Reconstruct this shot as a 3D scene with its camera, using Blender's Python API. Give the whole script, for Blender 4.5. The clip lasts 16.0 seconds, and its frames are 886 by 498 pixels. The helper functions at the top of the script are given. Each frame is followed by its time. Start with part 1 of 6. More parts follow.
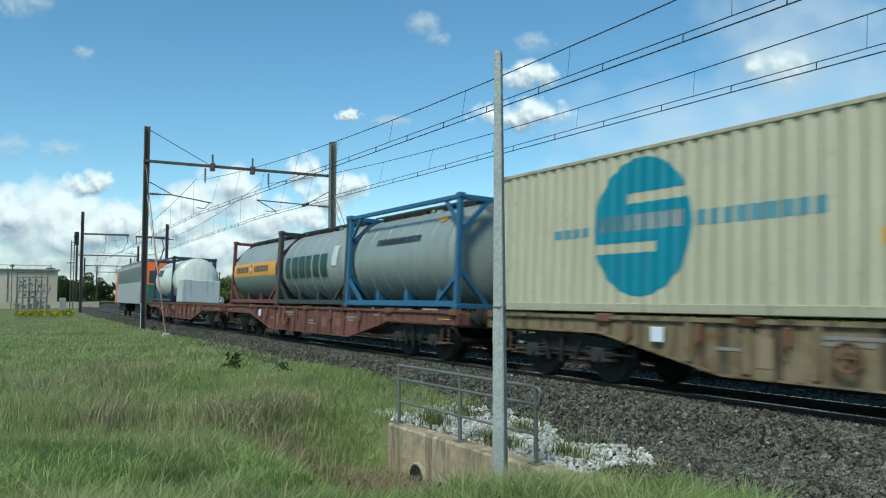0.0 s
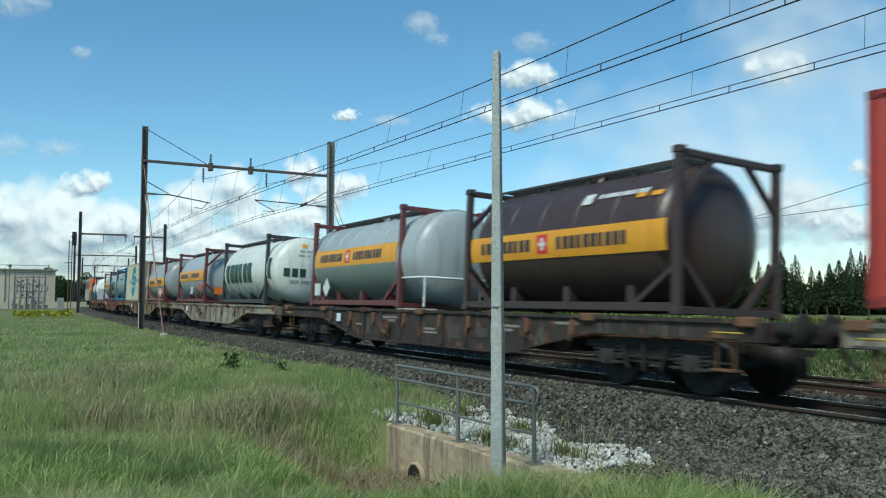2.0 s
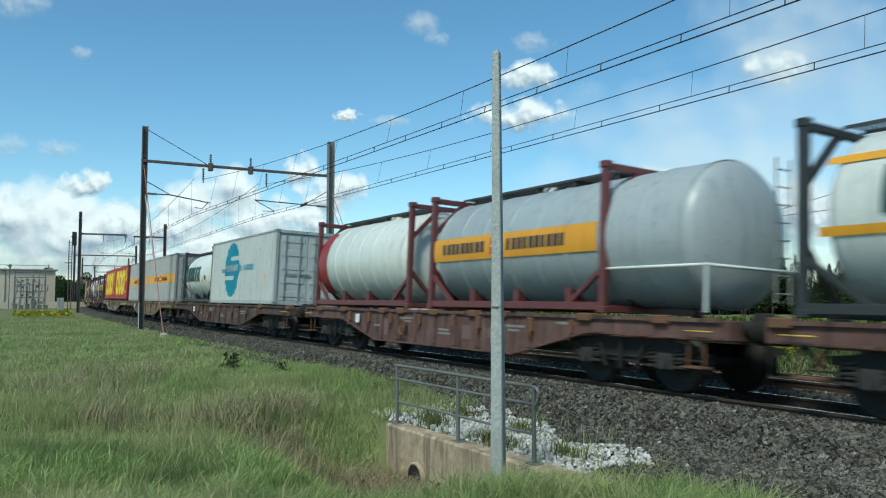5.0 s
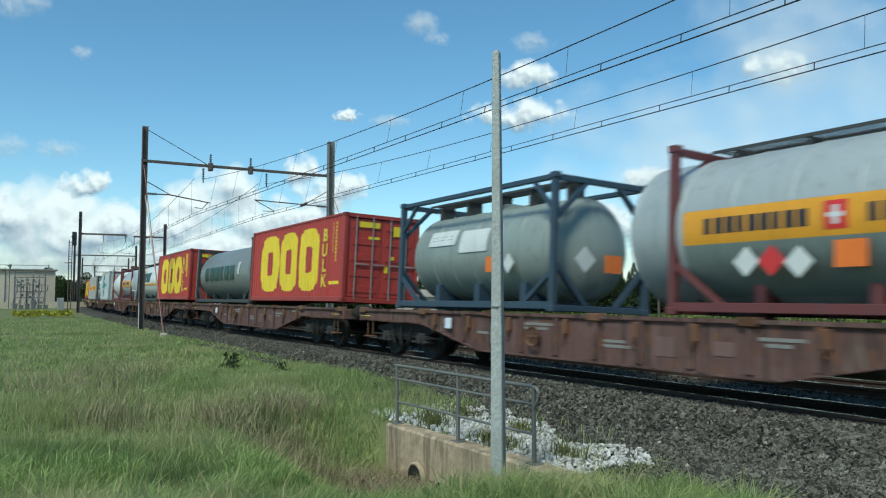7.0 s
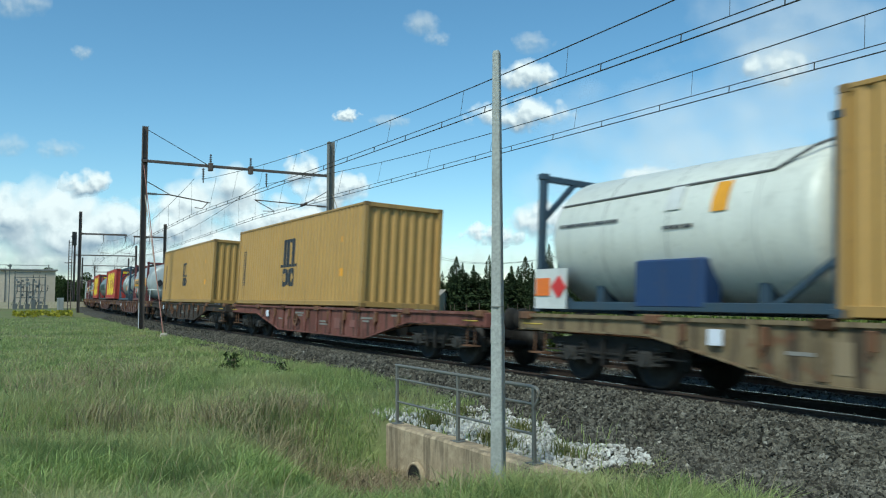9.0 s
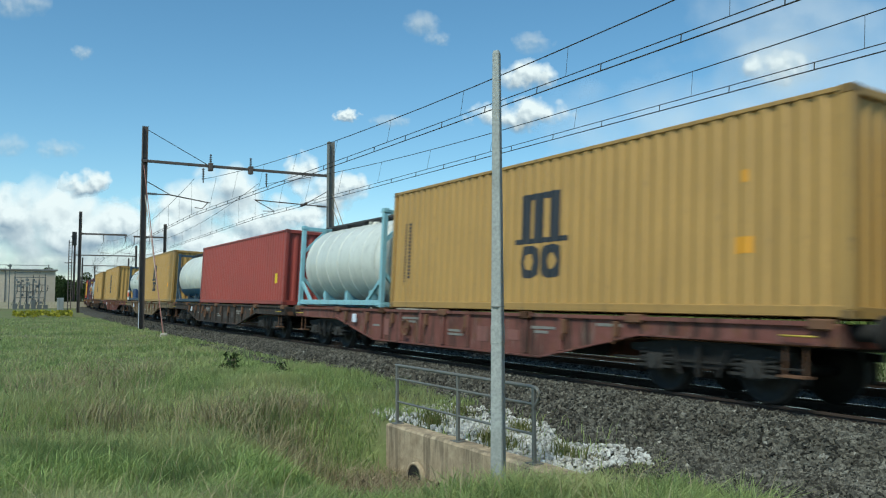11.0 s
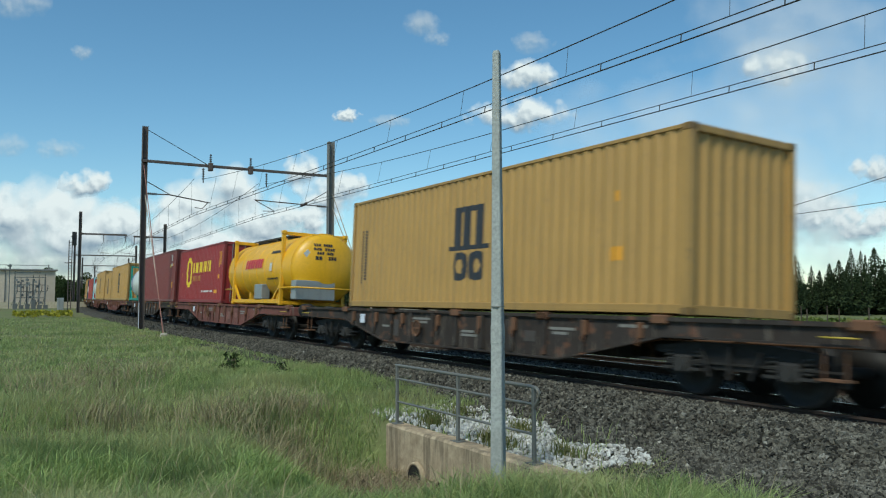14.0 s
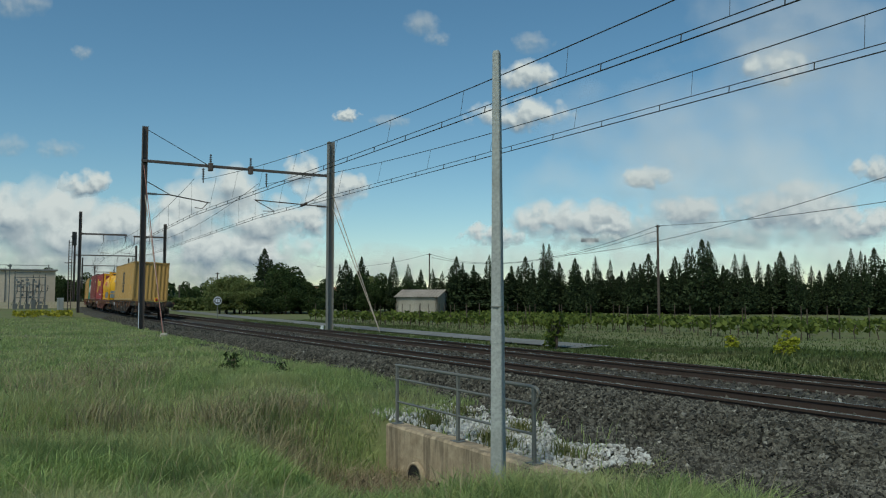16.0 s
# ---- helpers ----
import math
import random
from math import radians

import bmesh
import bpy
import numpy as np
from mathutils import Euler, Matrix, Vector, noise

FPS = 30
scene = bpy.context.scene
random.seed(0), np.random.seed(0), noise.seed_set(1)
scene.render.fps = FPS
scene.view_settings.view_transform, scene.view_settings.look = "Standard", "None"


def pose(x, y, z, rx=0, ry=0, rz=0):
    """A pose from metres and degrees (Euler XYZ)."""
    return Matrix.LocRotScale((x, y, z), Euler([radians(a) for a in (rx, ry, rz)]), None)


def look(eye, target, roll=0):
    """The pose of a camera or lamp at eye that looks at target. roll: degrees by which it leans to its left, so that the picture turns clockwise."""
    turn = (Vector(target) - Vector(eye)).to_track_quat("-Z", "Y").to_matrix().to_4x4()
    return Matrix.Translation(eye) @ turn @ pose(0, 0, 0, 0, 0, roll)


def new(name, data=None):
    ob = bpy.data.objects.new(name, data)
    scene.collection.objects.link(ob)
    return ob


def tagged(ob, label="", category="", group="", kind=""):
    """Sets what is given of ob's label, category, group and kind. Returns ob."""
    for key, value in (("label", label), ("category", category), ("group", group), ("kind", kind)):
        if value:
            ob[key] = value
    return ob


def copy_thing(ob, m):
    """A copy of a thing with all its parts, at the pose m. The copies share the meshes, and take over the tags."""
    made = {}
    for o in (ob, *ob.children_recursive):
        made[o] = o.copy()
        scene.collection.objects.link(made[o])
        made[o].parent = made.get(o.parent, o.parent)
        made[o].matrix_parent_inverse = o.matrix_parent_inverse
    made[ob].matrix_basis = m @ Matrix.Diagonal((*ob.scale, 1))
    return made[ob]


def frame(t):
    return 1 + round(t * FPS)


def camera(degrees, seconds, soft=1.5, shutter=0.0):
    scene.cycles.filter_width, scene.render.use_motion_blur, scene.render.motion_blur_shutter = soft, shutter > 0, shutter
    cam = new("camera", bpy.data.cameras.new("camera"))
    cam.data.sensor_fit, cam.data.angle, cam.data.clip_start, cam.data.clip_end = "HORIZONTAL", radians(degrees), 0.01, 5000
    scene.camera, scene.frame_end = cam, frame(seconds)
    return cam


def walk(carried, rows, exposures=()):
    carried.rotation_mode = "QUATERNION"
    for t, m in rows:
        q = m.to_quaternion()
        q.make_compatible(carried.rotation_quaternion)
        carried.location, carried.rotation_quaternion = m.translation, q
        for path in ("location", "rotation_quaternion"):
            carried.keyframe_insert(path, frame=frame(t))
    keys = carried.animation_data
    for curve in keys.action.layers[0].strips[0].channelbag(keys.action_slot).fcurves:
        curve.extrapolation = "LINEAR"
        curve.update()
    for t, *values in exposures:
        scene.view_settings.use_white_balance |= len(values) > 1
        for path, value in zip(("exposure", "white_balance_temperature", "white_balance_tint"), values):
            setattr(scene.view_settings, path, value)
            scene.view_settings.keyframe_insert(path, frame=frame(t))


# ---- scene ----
# ---------------- camera and its stand ----------------
cam = camera(58.29, 16.0, soft=1.15, shutter=0.15)
EYE = Vector((0, 0, 1.498))


def aim(yaw, pitch):
    return EYE + 10 * Vector((-math.sin(yaw) * math.cos(pitch), math.cos(yaw) * math.cos(pitch), math.sin(pitch)))


walk(cam, [(0, look(EYE, aim(1.0335, 0.0605))), (0.3, look(EYE, aim(1.0312, 0.0605))), (16, look(EYE, aim(1.0312, 0.0605)))],
     exposures=[(0, 0.18, 5950, -6), (9.2, 0.18, 5950, -6), (11.3, 0.14, 6050, -4), (12.5, 0.16, 6100, -3), (14.0, 0.0, 6100, -3), (16, -0.4, 6300, -3)])

# ---------------- sky and sun ----------------
SUN = Vector((0.33, -0.54, 0.78)).normalized()
world = bpy.data.worlds.new("sky")
scene.world = world
world.use_nodes = True
wn = world.node_tree
sky = wn.nodes.new("ShaderNodeTexSky")
sky.sky_type, sky.sun_disc = "NISHITA", False
sky.sun_elevation, sky.sun_rotation = math.asin(SUN.z), math.atan2(SUN.x, SUN.y)
sky.air_density, sky.dust_density, sky.ozone_density = 1.0, 0.0, 3.0
wn.nodes["Background"].inputs[1].default_value = 0.118
clear = wn.nodes.new("ShaderNodeHueSaturation")
clear.inputs["Hue"].default_value, clear.inputs["Saturation"].default_value = 0.492, 1.1
wn.links.new(sky.outputs[0], clear.inputs["Color"])
wn.links.new(clear.outputs[0], wn.nodes["Background"].inputs[0])
lamp = bpy.data.lights.new("sun", "SUN")
lamp.energy, lamp.angle, lamp.color = 3.1, radians(16), (1.0, 0.94, 0.83)
new("sun", lamp).matrix_world = look((0, 0, 60), Vector((0, 0, 60)) - SUN)


# ---------------- materials ----------------
def nodes_of(name):
    m = bpy.data.materials.new(name)
    m.use_nodes = True
    nt = m.node_tree
    return m, nt, nt.nodes["Principled BSDF"]


def noise_node(nt, scale, detail=5.0, stretch=None, seed=None):
    tc = nt.nodes.new("ShaderNodeTexCoord")
    n = nt.nodes.new("ShaderNodeTexNoise")
    n.inputs["Scale"].default_value, n.inputs["Detail"].default_value = scale, detail
    src = tc.outputs["Object"]
    if stretch:
        mp = nt.nodes.new("ShaderNodeMapping")
        mp.inputs["Scale"].default_value = stretch
        nt.links.new(src, mp.inputs[0])
        src = mp.outputs[0]
    nt.links.new(src, n.inputs["Vector"])
    return n.outputs["Fac"]


def ramp(nt, fac, lo, hi, a, b):
    r = nt.nodes.new("ShaderNodeValToRGB")
    r.color_ramp.elements[0].position, r.color_ramp.elements[1].position = lo, hi
    r.color_ramp.elements[0].color, r.color_ramp.elements[1].color = (*a, 1), (*b, 1)
    nt.links.new(fac, r.inputs[0])
    return r.outputs[0]


def mixc(nt, fac, a, b, how="MIX"):
    m = nt.nodes.new("ShaderNodeMix")
    m.data_type, m.blend_type = "RGBA", how
    for value, i in ((fac, 0), (a, 6), (b, 7)):
        if hasattr(value, "is_output"):
            nt.links.new(value, m.inputs[i])
        elif i == 0:
            m.inputs[0].default_value = value
        else:
            m.inputs[i].default_value = (*value, 1)
    return m.outputs[2]


def bump(nt, bsdf, fac, strength, dist=0.01):
    b = nt.nodes.new("ShaderNodeBump")
    b.inputs["Strength"].default_value, b.inputs["Distance"].default_value = strength, dist
    nt.links.new(fac, b.inputs["Height"])
    nt.links.new(b.outputs[0], bsdf.inputs["Normal"])


def sc(c, k):
    return tuple(min(1, v * k) for v in c)


MATS = {}


def paint(name, c, rough=0.5, dirt=(0.09, 0.07, 0.05), amount=0.45, metal=0.0, streak=True, rust=0.0):
    """Weathered paint: fine mottling, broad stains and run-down streaks."""
    if name in MATS:
        return MATS[name]
    m, nt, b = nodes_of(name)
    fine = noise_node(nt, 14, 6)
    broad = noise_node(nt, 0.9, 4)
    col = mixc(nt, fine, sc(c, 0.88), sc(c, 1.1))
    col = mixc(nt, ramp(nt, broad, 0.35, 0.75, (0, 0, 0), (0.4,) * 3), col, sc(c, 0.72))
    if streak:
        run = noise_node(nt, 2.2, 5, (3.0, 3.0, 0.22))
        fac = ramp(nt, run, 0.52, 0.78, (0, 0, 0), (amount,) * 3)
        col = mixc(nt, fac, col, dirt)
    spots = noise_node(nt, 6.5, 8)
    col = mixc(nt, ramp(nt, spots, 0.62, 0.72, (0, 0, 0), (amount * 0.8,) * 3), col, dirt)
    if rust:
        bloom = noise_node(nt, 1.5, 9)
        col = mixc(nt, ramp(nt, bloom, 0.47, 0.62, (0, 0, 0), (rust,) * 3), col, (0.12, 0.06, 0.042))
        pale = noise_node(nt, 0.8, 7, (1, 1, 2.5))
        col = mixc(nt, ramp(nt, pale, 0.55, 0.7, (0, 0, 0), (rust * 0.6,) * 3), col, (0.2, 0.17, 0.14))
    nt.links.new(col, b.inputs["Base Color"])
    nt.links.new(ramp(nt, fine, 0.3, 0.7, (rough * 0.85,) * 3, (min(1, rough * 1.2),) * 3), b.inputs["Roughness"])
    b.inputs["Metallic"].default_value = metal
    bump(nt, b, fine, 0.12, 0.004)
    MATS[name] = m
    return m


def two_tone(name, a, c, scale, rough=0.9, strength=0.5, dist=0.02, big=None, per=None):
    """A rough natural surface of two colours, with a broad patchiness and relief."""
    if name in MATS:
        return MATS[name]
    m, nt, b = nodes_of(name)
    fine = noise_node(nt, scale, 7)
    col = ramp(nt, fine, 0.35, 0.68, a, c)
    broad = noise_node(nt, scale * 0.06, 3)
    col = mixc(nt, ramp(nt, broad, 0.4, 0.65, (0, 0, 0), (0.6,) * 3), col, big or sc(a, 0.8))
    if per:
        g = nt.nodes.new("ShaderNodeNewGeometry")
        col = mixc(nt, 1.0, col, ramp(nt, g.outputs["Random Per Island"], 0.0, 1.0, (per[0],) * 3, (per[1],) * 3), "MULTIPLY")
    nt.links.new(col, b.inputs["Base Color"])
    b.inputs["Roughness"].default_value = rough
    b.inputs["Specular IOR Level"].default_value = 0.25
    bump(nt, b, fine, strength, dist)
    MATS[name] = m
    return m


# ---------------- mesh helpers ----------------
class Mesh:
    """Collects vertices and faces of one part."""

    def __init__(self):
        self.v, self.f, self.smooth = [], [], []

    def add(self, vs, fs, smooth=False):
        k = len(self.v)
        self.v += [tuple(p) for p in vs]
        self.f += [tuple(i + k for i in f) for f in fs]
        self.smooth += [smooth] * len(fs)
        return self

    def box(self, x0, x1, y0, y1, z0, z1, bevel=0.0):
        b = min(bevel, (x1 - x0) / 3, (y1 - y0) / 3, (z1 - z0) / 3)
        if b <= 0:
            vs = [(x, y, z) for z in (z0, z1) for y in (y0, y1) for x in (x0, x1)]
            return self.add(vs, [(0, 2, 3, 1), (4, 5, 7, 6), (0, 1, 5, 4), (2, 6, 7, 3), (0, 4, 6, 2), (1, 3, 7, 5)])
        bm = bmesh.new()
        bmesh.ops.create_cube(bm, size=1)
        for v in bm.verts:
            v.co = ((x0 + x1) / 2 + v.co.x * (x1 - x0), (y0 + y1) / 2 + v.co.y * (y1 - y0), (z0 + z1) / 2 + v.co.z * (z1 - z0))
        bmesh.ops.bevel(bm, geom=bm.edges[:], offset=b, segments=1, affect="EDGES")
        bm.verts.index_update()
        self.add([v.co for v in bm.verts], [[v.index for v in f.verts] for f in bm.faces])
        bm.free()
        return self

    def beam(self, p, q, w, h=None, up=(0, 0, 1)):
        """A square bar from p to q."""
        p, q, h = Vector(p), Vector(q), h or w
        d = (q - p).normalized()
        u = Vector(up)
        if abs(d.dot(u)) > 0.98:
            u = Vector((1, 0, 0))
        a = d.cross(u).normalized() * w / 2
        c = a.cross(d).normalized() * h / 2
        vs = [e + i * a + j * c for e in (p, q) for i, j in ((-1, -1), (1, -1), (1, 1), (-1, 1))]
        return self.add(vs, [(3, 2, 1, 0), (4, 5, 6, 7), (0, 1, 5, 4), (1, 2, 6, 5), (2, 3, 7, 6), (3, 0, 4, 7)])

    def tube(self, pts, r, n=8, cap=True, r_end=None):
        """A round bar along the points."""
        pts = [Vector(p) for p in pts]
        rings, vs, fs = len(pts), [], []
        ref = Vector((0, 0, 1))
        for i, p in enumerate(pts):
            d = (pts[min(i + 1, rings - 1)] - pts[max(i - 1, 0)]).normalized()
            if abs(d.dot(ref)) > 0.95:
                ref = Vector((1, 0, 0)) if abs(d.x) < 0.9 else Vector((0, 1, 0))
            a = d.cross(ref).normalized()
            c = a.cross(d).normalized()
            rr = r if r_end is None else r + (r_end - r) * i / (rings - 1)
            vs += [p + rr * (math.cos(t) * a + math.sin(t) * c) for t in (2 * math.pi * j / n for j in range(n))]
        for i in range(rings - 1):
            fs += [(i * n + j, i * n + (j + 1) % n, (i + 1) * n + (j + 1) % n, (i + 1) * n + j) for j in range(n)]
        self.add(vs, fs, True)
        if cap:
            self.add(vs[:n], [tuple(range(n))[::-1]])
            self.add(vs[-n:], [tuple(range(n))])
        return self

    def revolve(self, prof, axis="x", n=32, y=0.0, z=0.0, x=0.0):
        """Turns (along, radius) pairs round an axis through (x, y, z)."""
        vs, fs, m = [], [], len(prof)
        for a, r in prof:
            for j in range(n):
                t = 2 * math.pi * j / n
                c, s = r * math.cos(t), r * math.sin(t)
                vs.append({"x": (x + a, y + c, z + s), "y": (x + c, y + a, z - s), "z": (x + c, y + s, z + a)}[axis])
        for i in range(m - 1):
            fs += [(i * n + j, i * n + (j + 1) % n, (i + 1) * n + (j + 1) % n, (i + 1) * n + j) for j in range(n)]
        return self.add(vs, [f[::-1] for f in fs], True)

    def extrude(self, prof, y0, y1):
        """A flat outline of (x, z) pairs, given thickness between y0 and y1."""
        n = len(prof)
        vs = [(x, y0, z) for x, z in prof] + [(x, y1, z) for x, z in prof]
        return self.add(vs, [tuple(range(n))[::-1], tuple(range(n, 2 * n))] + [(i, (i + 1) % n, (i + 1) % n + n, i + n) for i in range(n)])


def link(name, mesh, mat, parent=None, label=""):
    data = bpy.data.meshes.new(name)
    data.from_pydata(mesh.v, [], mesh.f)
    data.materials.append(mat)
    data.polygons.foreach_set("use_smooth", mesh.smooth)
    data.update()
    ob = new(name, data)
    if parent is not None:
        ob.parent = parent
    if label:
        ob["label"] = label
    return ob


def part(name, mesh, mat, parent, label=""):
    return link(name, mesh, mat, parent, label)


def thing(name, label, category, group="", kind=""):
    return tagged(new(name), label, category, group, kind)


# ---------------- the line of the railway ----------------
YC, KAP, X0, CANT = 10.2215, 0.00082, -6.34, 0.0475
YC2 = YC + 3.65


def line(s, off=0.0, z=0.0, yc=YC, cant=CANT):
    """Place and heading at s metres along the bend; off to the far side, z above the rails."""
    th = -KAP * min(s - X0, 0.0)
    r = 1 / KAP - (yc - YC)
    x, y = max(s, X0) - math.sin(th) * r, yc + (1 - math.cos(th)) * r
    o, h = off * math.cos(cant) + z * math.sin(cant), z * math.cos(cant) - off * math.sin(cant)
    return Vector((x + math.sin(th) * o, y + math.cos(th) * o, h)), th


def riding(s):
    p, th = line(s)
    return pose(p.x, p.y, p.z, -math.degrees(CANT), 0, -math.degrees(th))
# ---------------- ground ----------------
def smooth(a, b, x):
    t = max(0.0, min(1.0, (x - a) / (b - a)))
    return t * t * (3 - 2 * t)


def bend(x):
    """How far the line has swung over at x."""
    return KAP / 2 * (x - X0) ** 2 if x < X0 else 0.0


def ground_z(x, y):
    """Height of the ground: level fields, the bank of the line, and the ditch before the culvert wall."""
    d = y - YC - (bend(x) if x > -250 else bend(-250))
    rough = 0.05 * noise.noise((x * 0.6, y * 0.6, 0)) + 0.07 * noise.noise((x * 0.13, y * 0.13, 3))
    left = 1 - smooth(-15.0, -11.5, x)
    z = -0.46 + 0.2 * left + rough
    z += (-0.34 - z) * smooth(-3.4, -2.6, d) * (1 - left)
    if -3.2 < d:
        z += (-0.4 - z) * smooth(-2.9, -1.9, d)
    z += (-0.6 + rough - z) * smooth(6.2, 8.5, d)
    if d > 6:
        z += 0.42 * smooth(7.0, 10.0, d) * (1 - smooth(12.0, 16.0, d)) * smooth(-24, -15, x) * (1 - smooth(-4, 4, x))
    if -14 < x < 2 and y < 6:
        dx = smooth(-12.3, -10.6, x) * (1 - smooth(-7.6, -6.4, x))
        dy = smooth(2.8, 4.7, y) * (1 - smooth(5.55, 5.7, y))
        z -= 0.75 * dx * dy
    return z
SOIL = two_tone("meadow soil", (0.11, 0.13, 0.045), (0.18, 0.2, 0.075), 6, 0.95, 0.6, 0.03, (0.15, 0.13, 0.07))
BALLAST = two_tone("ballast bed", (0.036, 0.032, 0.026), (0.11, 0.1, 0.082), 22, 0.95, 1.0, 0.05, (0.042, 0.036, 0.028))


def grid_mesh(xs, ys, f):
    m = Mesh()
    n = len(ys)
    m.v = [(x, y, f(x, y)) for x in xs for y in ys]
    m.f = [(i * n + j, (i + 1) * n + j, (i + 1) * n + j + 1, i * n + j + 1) for i in range(len(xs) - 1) for j in range(n - 1)]
    m.smooth = [True] * len(m.f)
    return m


def steps(*spec):
    out = [spec[0]]
    for end, d in zip(spec[1::2], spec[2::2]):
        n = max(1, round((end - out[-1]) / d))
        a = out[-1]
        out += [a + (end - a) * (i + 1) / n for i in range(n)]
    return out


tagged(link("ground", grid_mesh(steps(-4000, -400, 600, -120, 20, -40, 4, -16, 1, -4, 0.25, 10, 1, 60, 10, 4000, 600), steps(-600, -40, 100, 0, 4, 3, 0.5, 7, 0.2, 20, 1, 60, 4, 140, 16, 4000, 500), ground_z), SOIL),
       "rough green meadow and fields", "ground", kind="structure")


def sweep(rows_s, prof, yc, cant=CANT, z0=0.0):
    """Carries an outline of (off, z) along the bend."""
    m = Mesh()
    n = len(prof)
    for s in rows_s:
        m.v += [tuple(line(s, o, z + z0, yc, cant)[0]) for o, z in prof]
    m.f = [(i * n + j, i * n + j + 1, (i + 1) * n + j + 1, (i + 1) * n + j) for i in range(len(rows_s) - 1) for j in range(n - 1)]
    m.smooth = [False] * len(m.f)
    return m


ALONG = steps(-330, -40, 5, 0, 2, 60, 10)
# one ballast bed under both tracks
bed = sweep(steps(-330, -30, 3, 0, 0.3, 60, 10), [(-3.3, -0.75), (-2.75, -0.48), (-2.0, -0.10), (-1.6, -0.06), (-0.84, -0.07), (-0.6, -0.14), (0.6, -0.19), (0.86, -0.2), (1.3, -0.2), (1.85, -0.22), (2.4, -0.2), (5.0, -0.22), (5.6, -0.26), (7.3, -0.8)], YC, 0.0)
tagged(link("ballast_bed", bed, BALLAST), "grey crushed-stone ballast under two tracks", "ballast", kind="structure")

RAIL = [(-0.075, -0.172), (-0.075, -0.16), (-0.012, -0.14), (-0.01, -0.045), (-0.036, -0.035), (-0.036, -0.004), (-0.028, 0.0), (0.028, 0.0), (0.036, -0.004), (0.036, -0.035), (0.01, -0.045), (0.012, -0.14), (0.075, -0.16), (0.075, -0.172)]
RUSTY = paint("rail rust", (0.05, 0.031, 0.022), 0.8, (0.03, 0.022, 0.018), 0.5, 0.1, False)
POLISHED = paint("rail head polished", (0.62, 0.6, 0.57), 0.16, (0.3, 0.27, 0.24), 0.25, 1.0, False)
SLEEPER = two_tone("concrete sleeper", (0.16, 0.145, 0.13), (0.27, 0.25, 0.225), 18, 0.9, 0.4, 0.01, (0.10, 0.085, 0.07))


def track(yc, z0, cant, name):
    t = thing(name, "rusty steel rails on concrete sleepers in grey ballast", "railway track", "tracks", "structure")
    for side in (-0.7535, 0.7535):
        r = part("rail", sweep(ALONG, [(side + o, z) for o, z in RAIL], yc, cant, z0), RUSTY, t)
        part("rail_head", sweep(ALONG, [(side + o, z) for o, z in ((-0.029, 0.003), (0.029, 0.003))], yc, cant, z0), POLISHED, r, "bright worn running surface")
    s = -5.0 + 60 * 0.6
    mesh = None
    n = 0
    while s > -120:
        p, th = line(s, 0, -0.175 + z0, yc, cant)
        if mesh is None:
            sl = part("sleeper", Mesh().box(-0.13, 0.13, -1.25, 1.25, -0.2, -0.02, 0.03).box(-0.1, 0.1, -0.87, -0.66, 0.0, 0.03).box(-0.1, 0.1, 0.66, 0.87, 0.0, 0.03), SLEEPER, t)
            mesh = sl.data
        else:
            sl = new("sleeper", mesh)
            sl.parent = t
        sl.matrix_basis = pose(p.x, p.y, p.z, -math.degrees(cant), 0, -math.degrees(th))
        s -= 0.6
        n += 1


track(YC, 0.0, CANT, "track_near")
track(YC2, -0.05, 0.03, "track_far")
# ---------------- the train ----------------
RIDERS = []  # (thing, place in the train)
DIRT = (0.07, 0.055, 0.04)


def corr(x, depth=0.036, pitch=0.28):
    """How far a corrugated side stands back at x."""
    t = (x / pitch) % 1.0
    if t < 0.3:
        return 0.0
    if t < 0.5:
        return depth * (t - 0.3) / 0.2
    if t < 0.8:
        return depth
    return depth * (1 - (t - 0.8) / 0.2)


def breaks(x0, x1, pitch=0.28):
    xs = {x0, x1}
    k = math.floor(x0 / pitch)
    while k * pitch < x1:
        xs |= {(k + t) * pitch for t in (0, 0.3, 0.5, 0.8) if x0 < (k + t) * pitch < x1}
        k += 1
    return sorted(xs)


def corrugated(m, x0, x1, z0, z1, y, sign, depth=0.036, pitch=0.28, shift=0.0):
    """A corrugated sheet in the xz plane; sign is the way it faces."""
    xs = breaks(x0, x1, pitch)
    vs = [(x, y - sign * corr(x, depth, pitch), z) for x in xs for z in (z0, z1)]
    fs = [(2 * i, 2 * i + 2, 2 * i + 3, 2 * i + 1) for i in range(len(xs) - 1)]
    m.add(vs, fs if sign < 0 else [f[::-1] for f in fs])


def decal(m, spans, x0, x1, y, depth=0.036, flat=False, step=0.045):
    """Paint on a corrugated side that faces -y: spans(x) gives the painted heights at x."""
    xs = sorted(set(breaks(x0, x1)) | {x0 + (x1 - x0) * i / max(1, round((x1 - x0) / step)) for i in range(max(1, round((x1 - x0) / step)) + 1)})
    for a, b in zip(xs, xs[1:]):
        if b - a < 1e-4:
            continue
        sa, sb, sm = spans(a + 1e-5), spans(b - 1e-5), spans((a + b) / 2)
        if not len(sa) == len(sb) == len(sm):
            sa = sb = sm
        for (p, q), (u, w) in zip(sa, sb):
            ya, yb = (y - 0.004, y - 0.004) if flat else (y + corr(a, depth) - 0.004, y + corr(b, depth) - 0.004)
            m.add([(a, ya, p), (b, yb, u), (b, yb, w), (a, ya, q)], [(0, 1, 2, 3)])


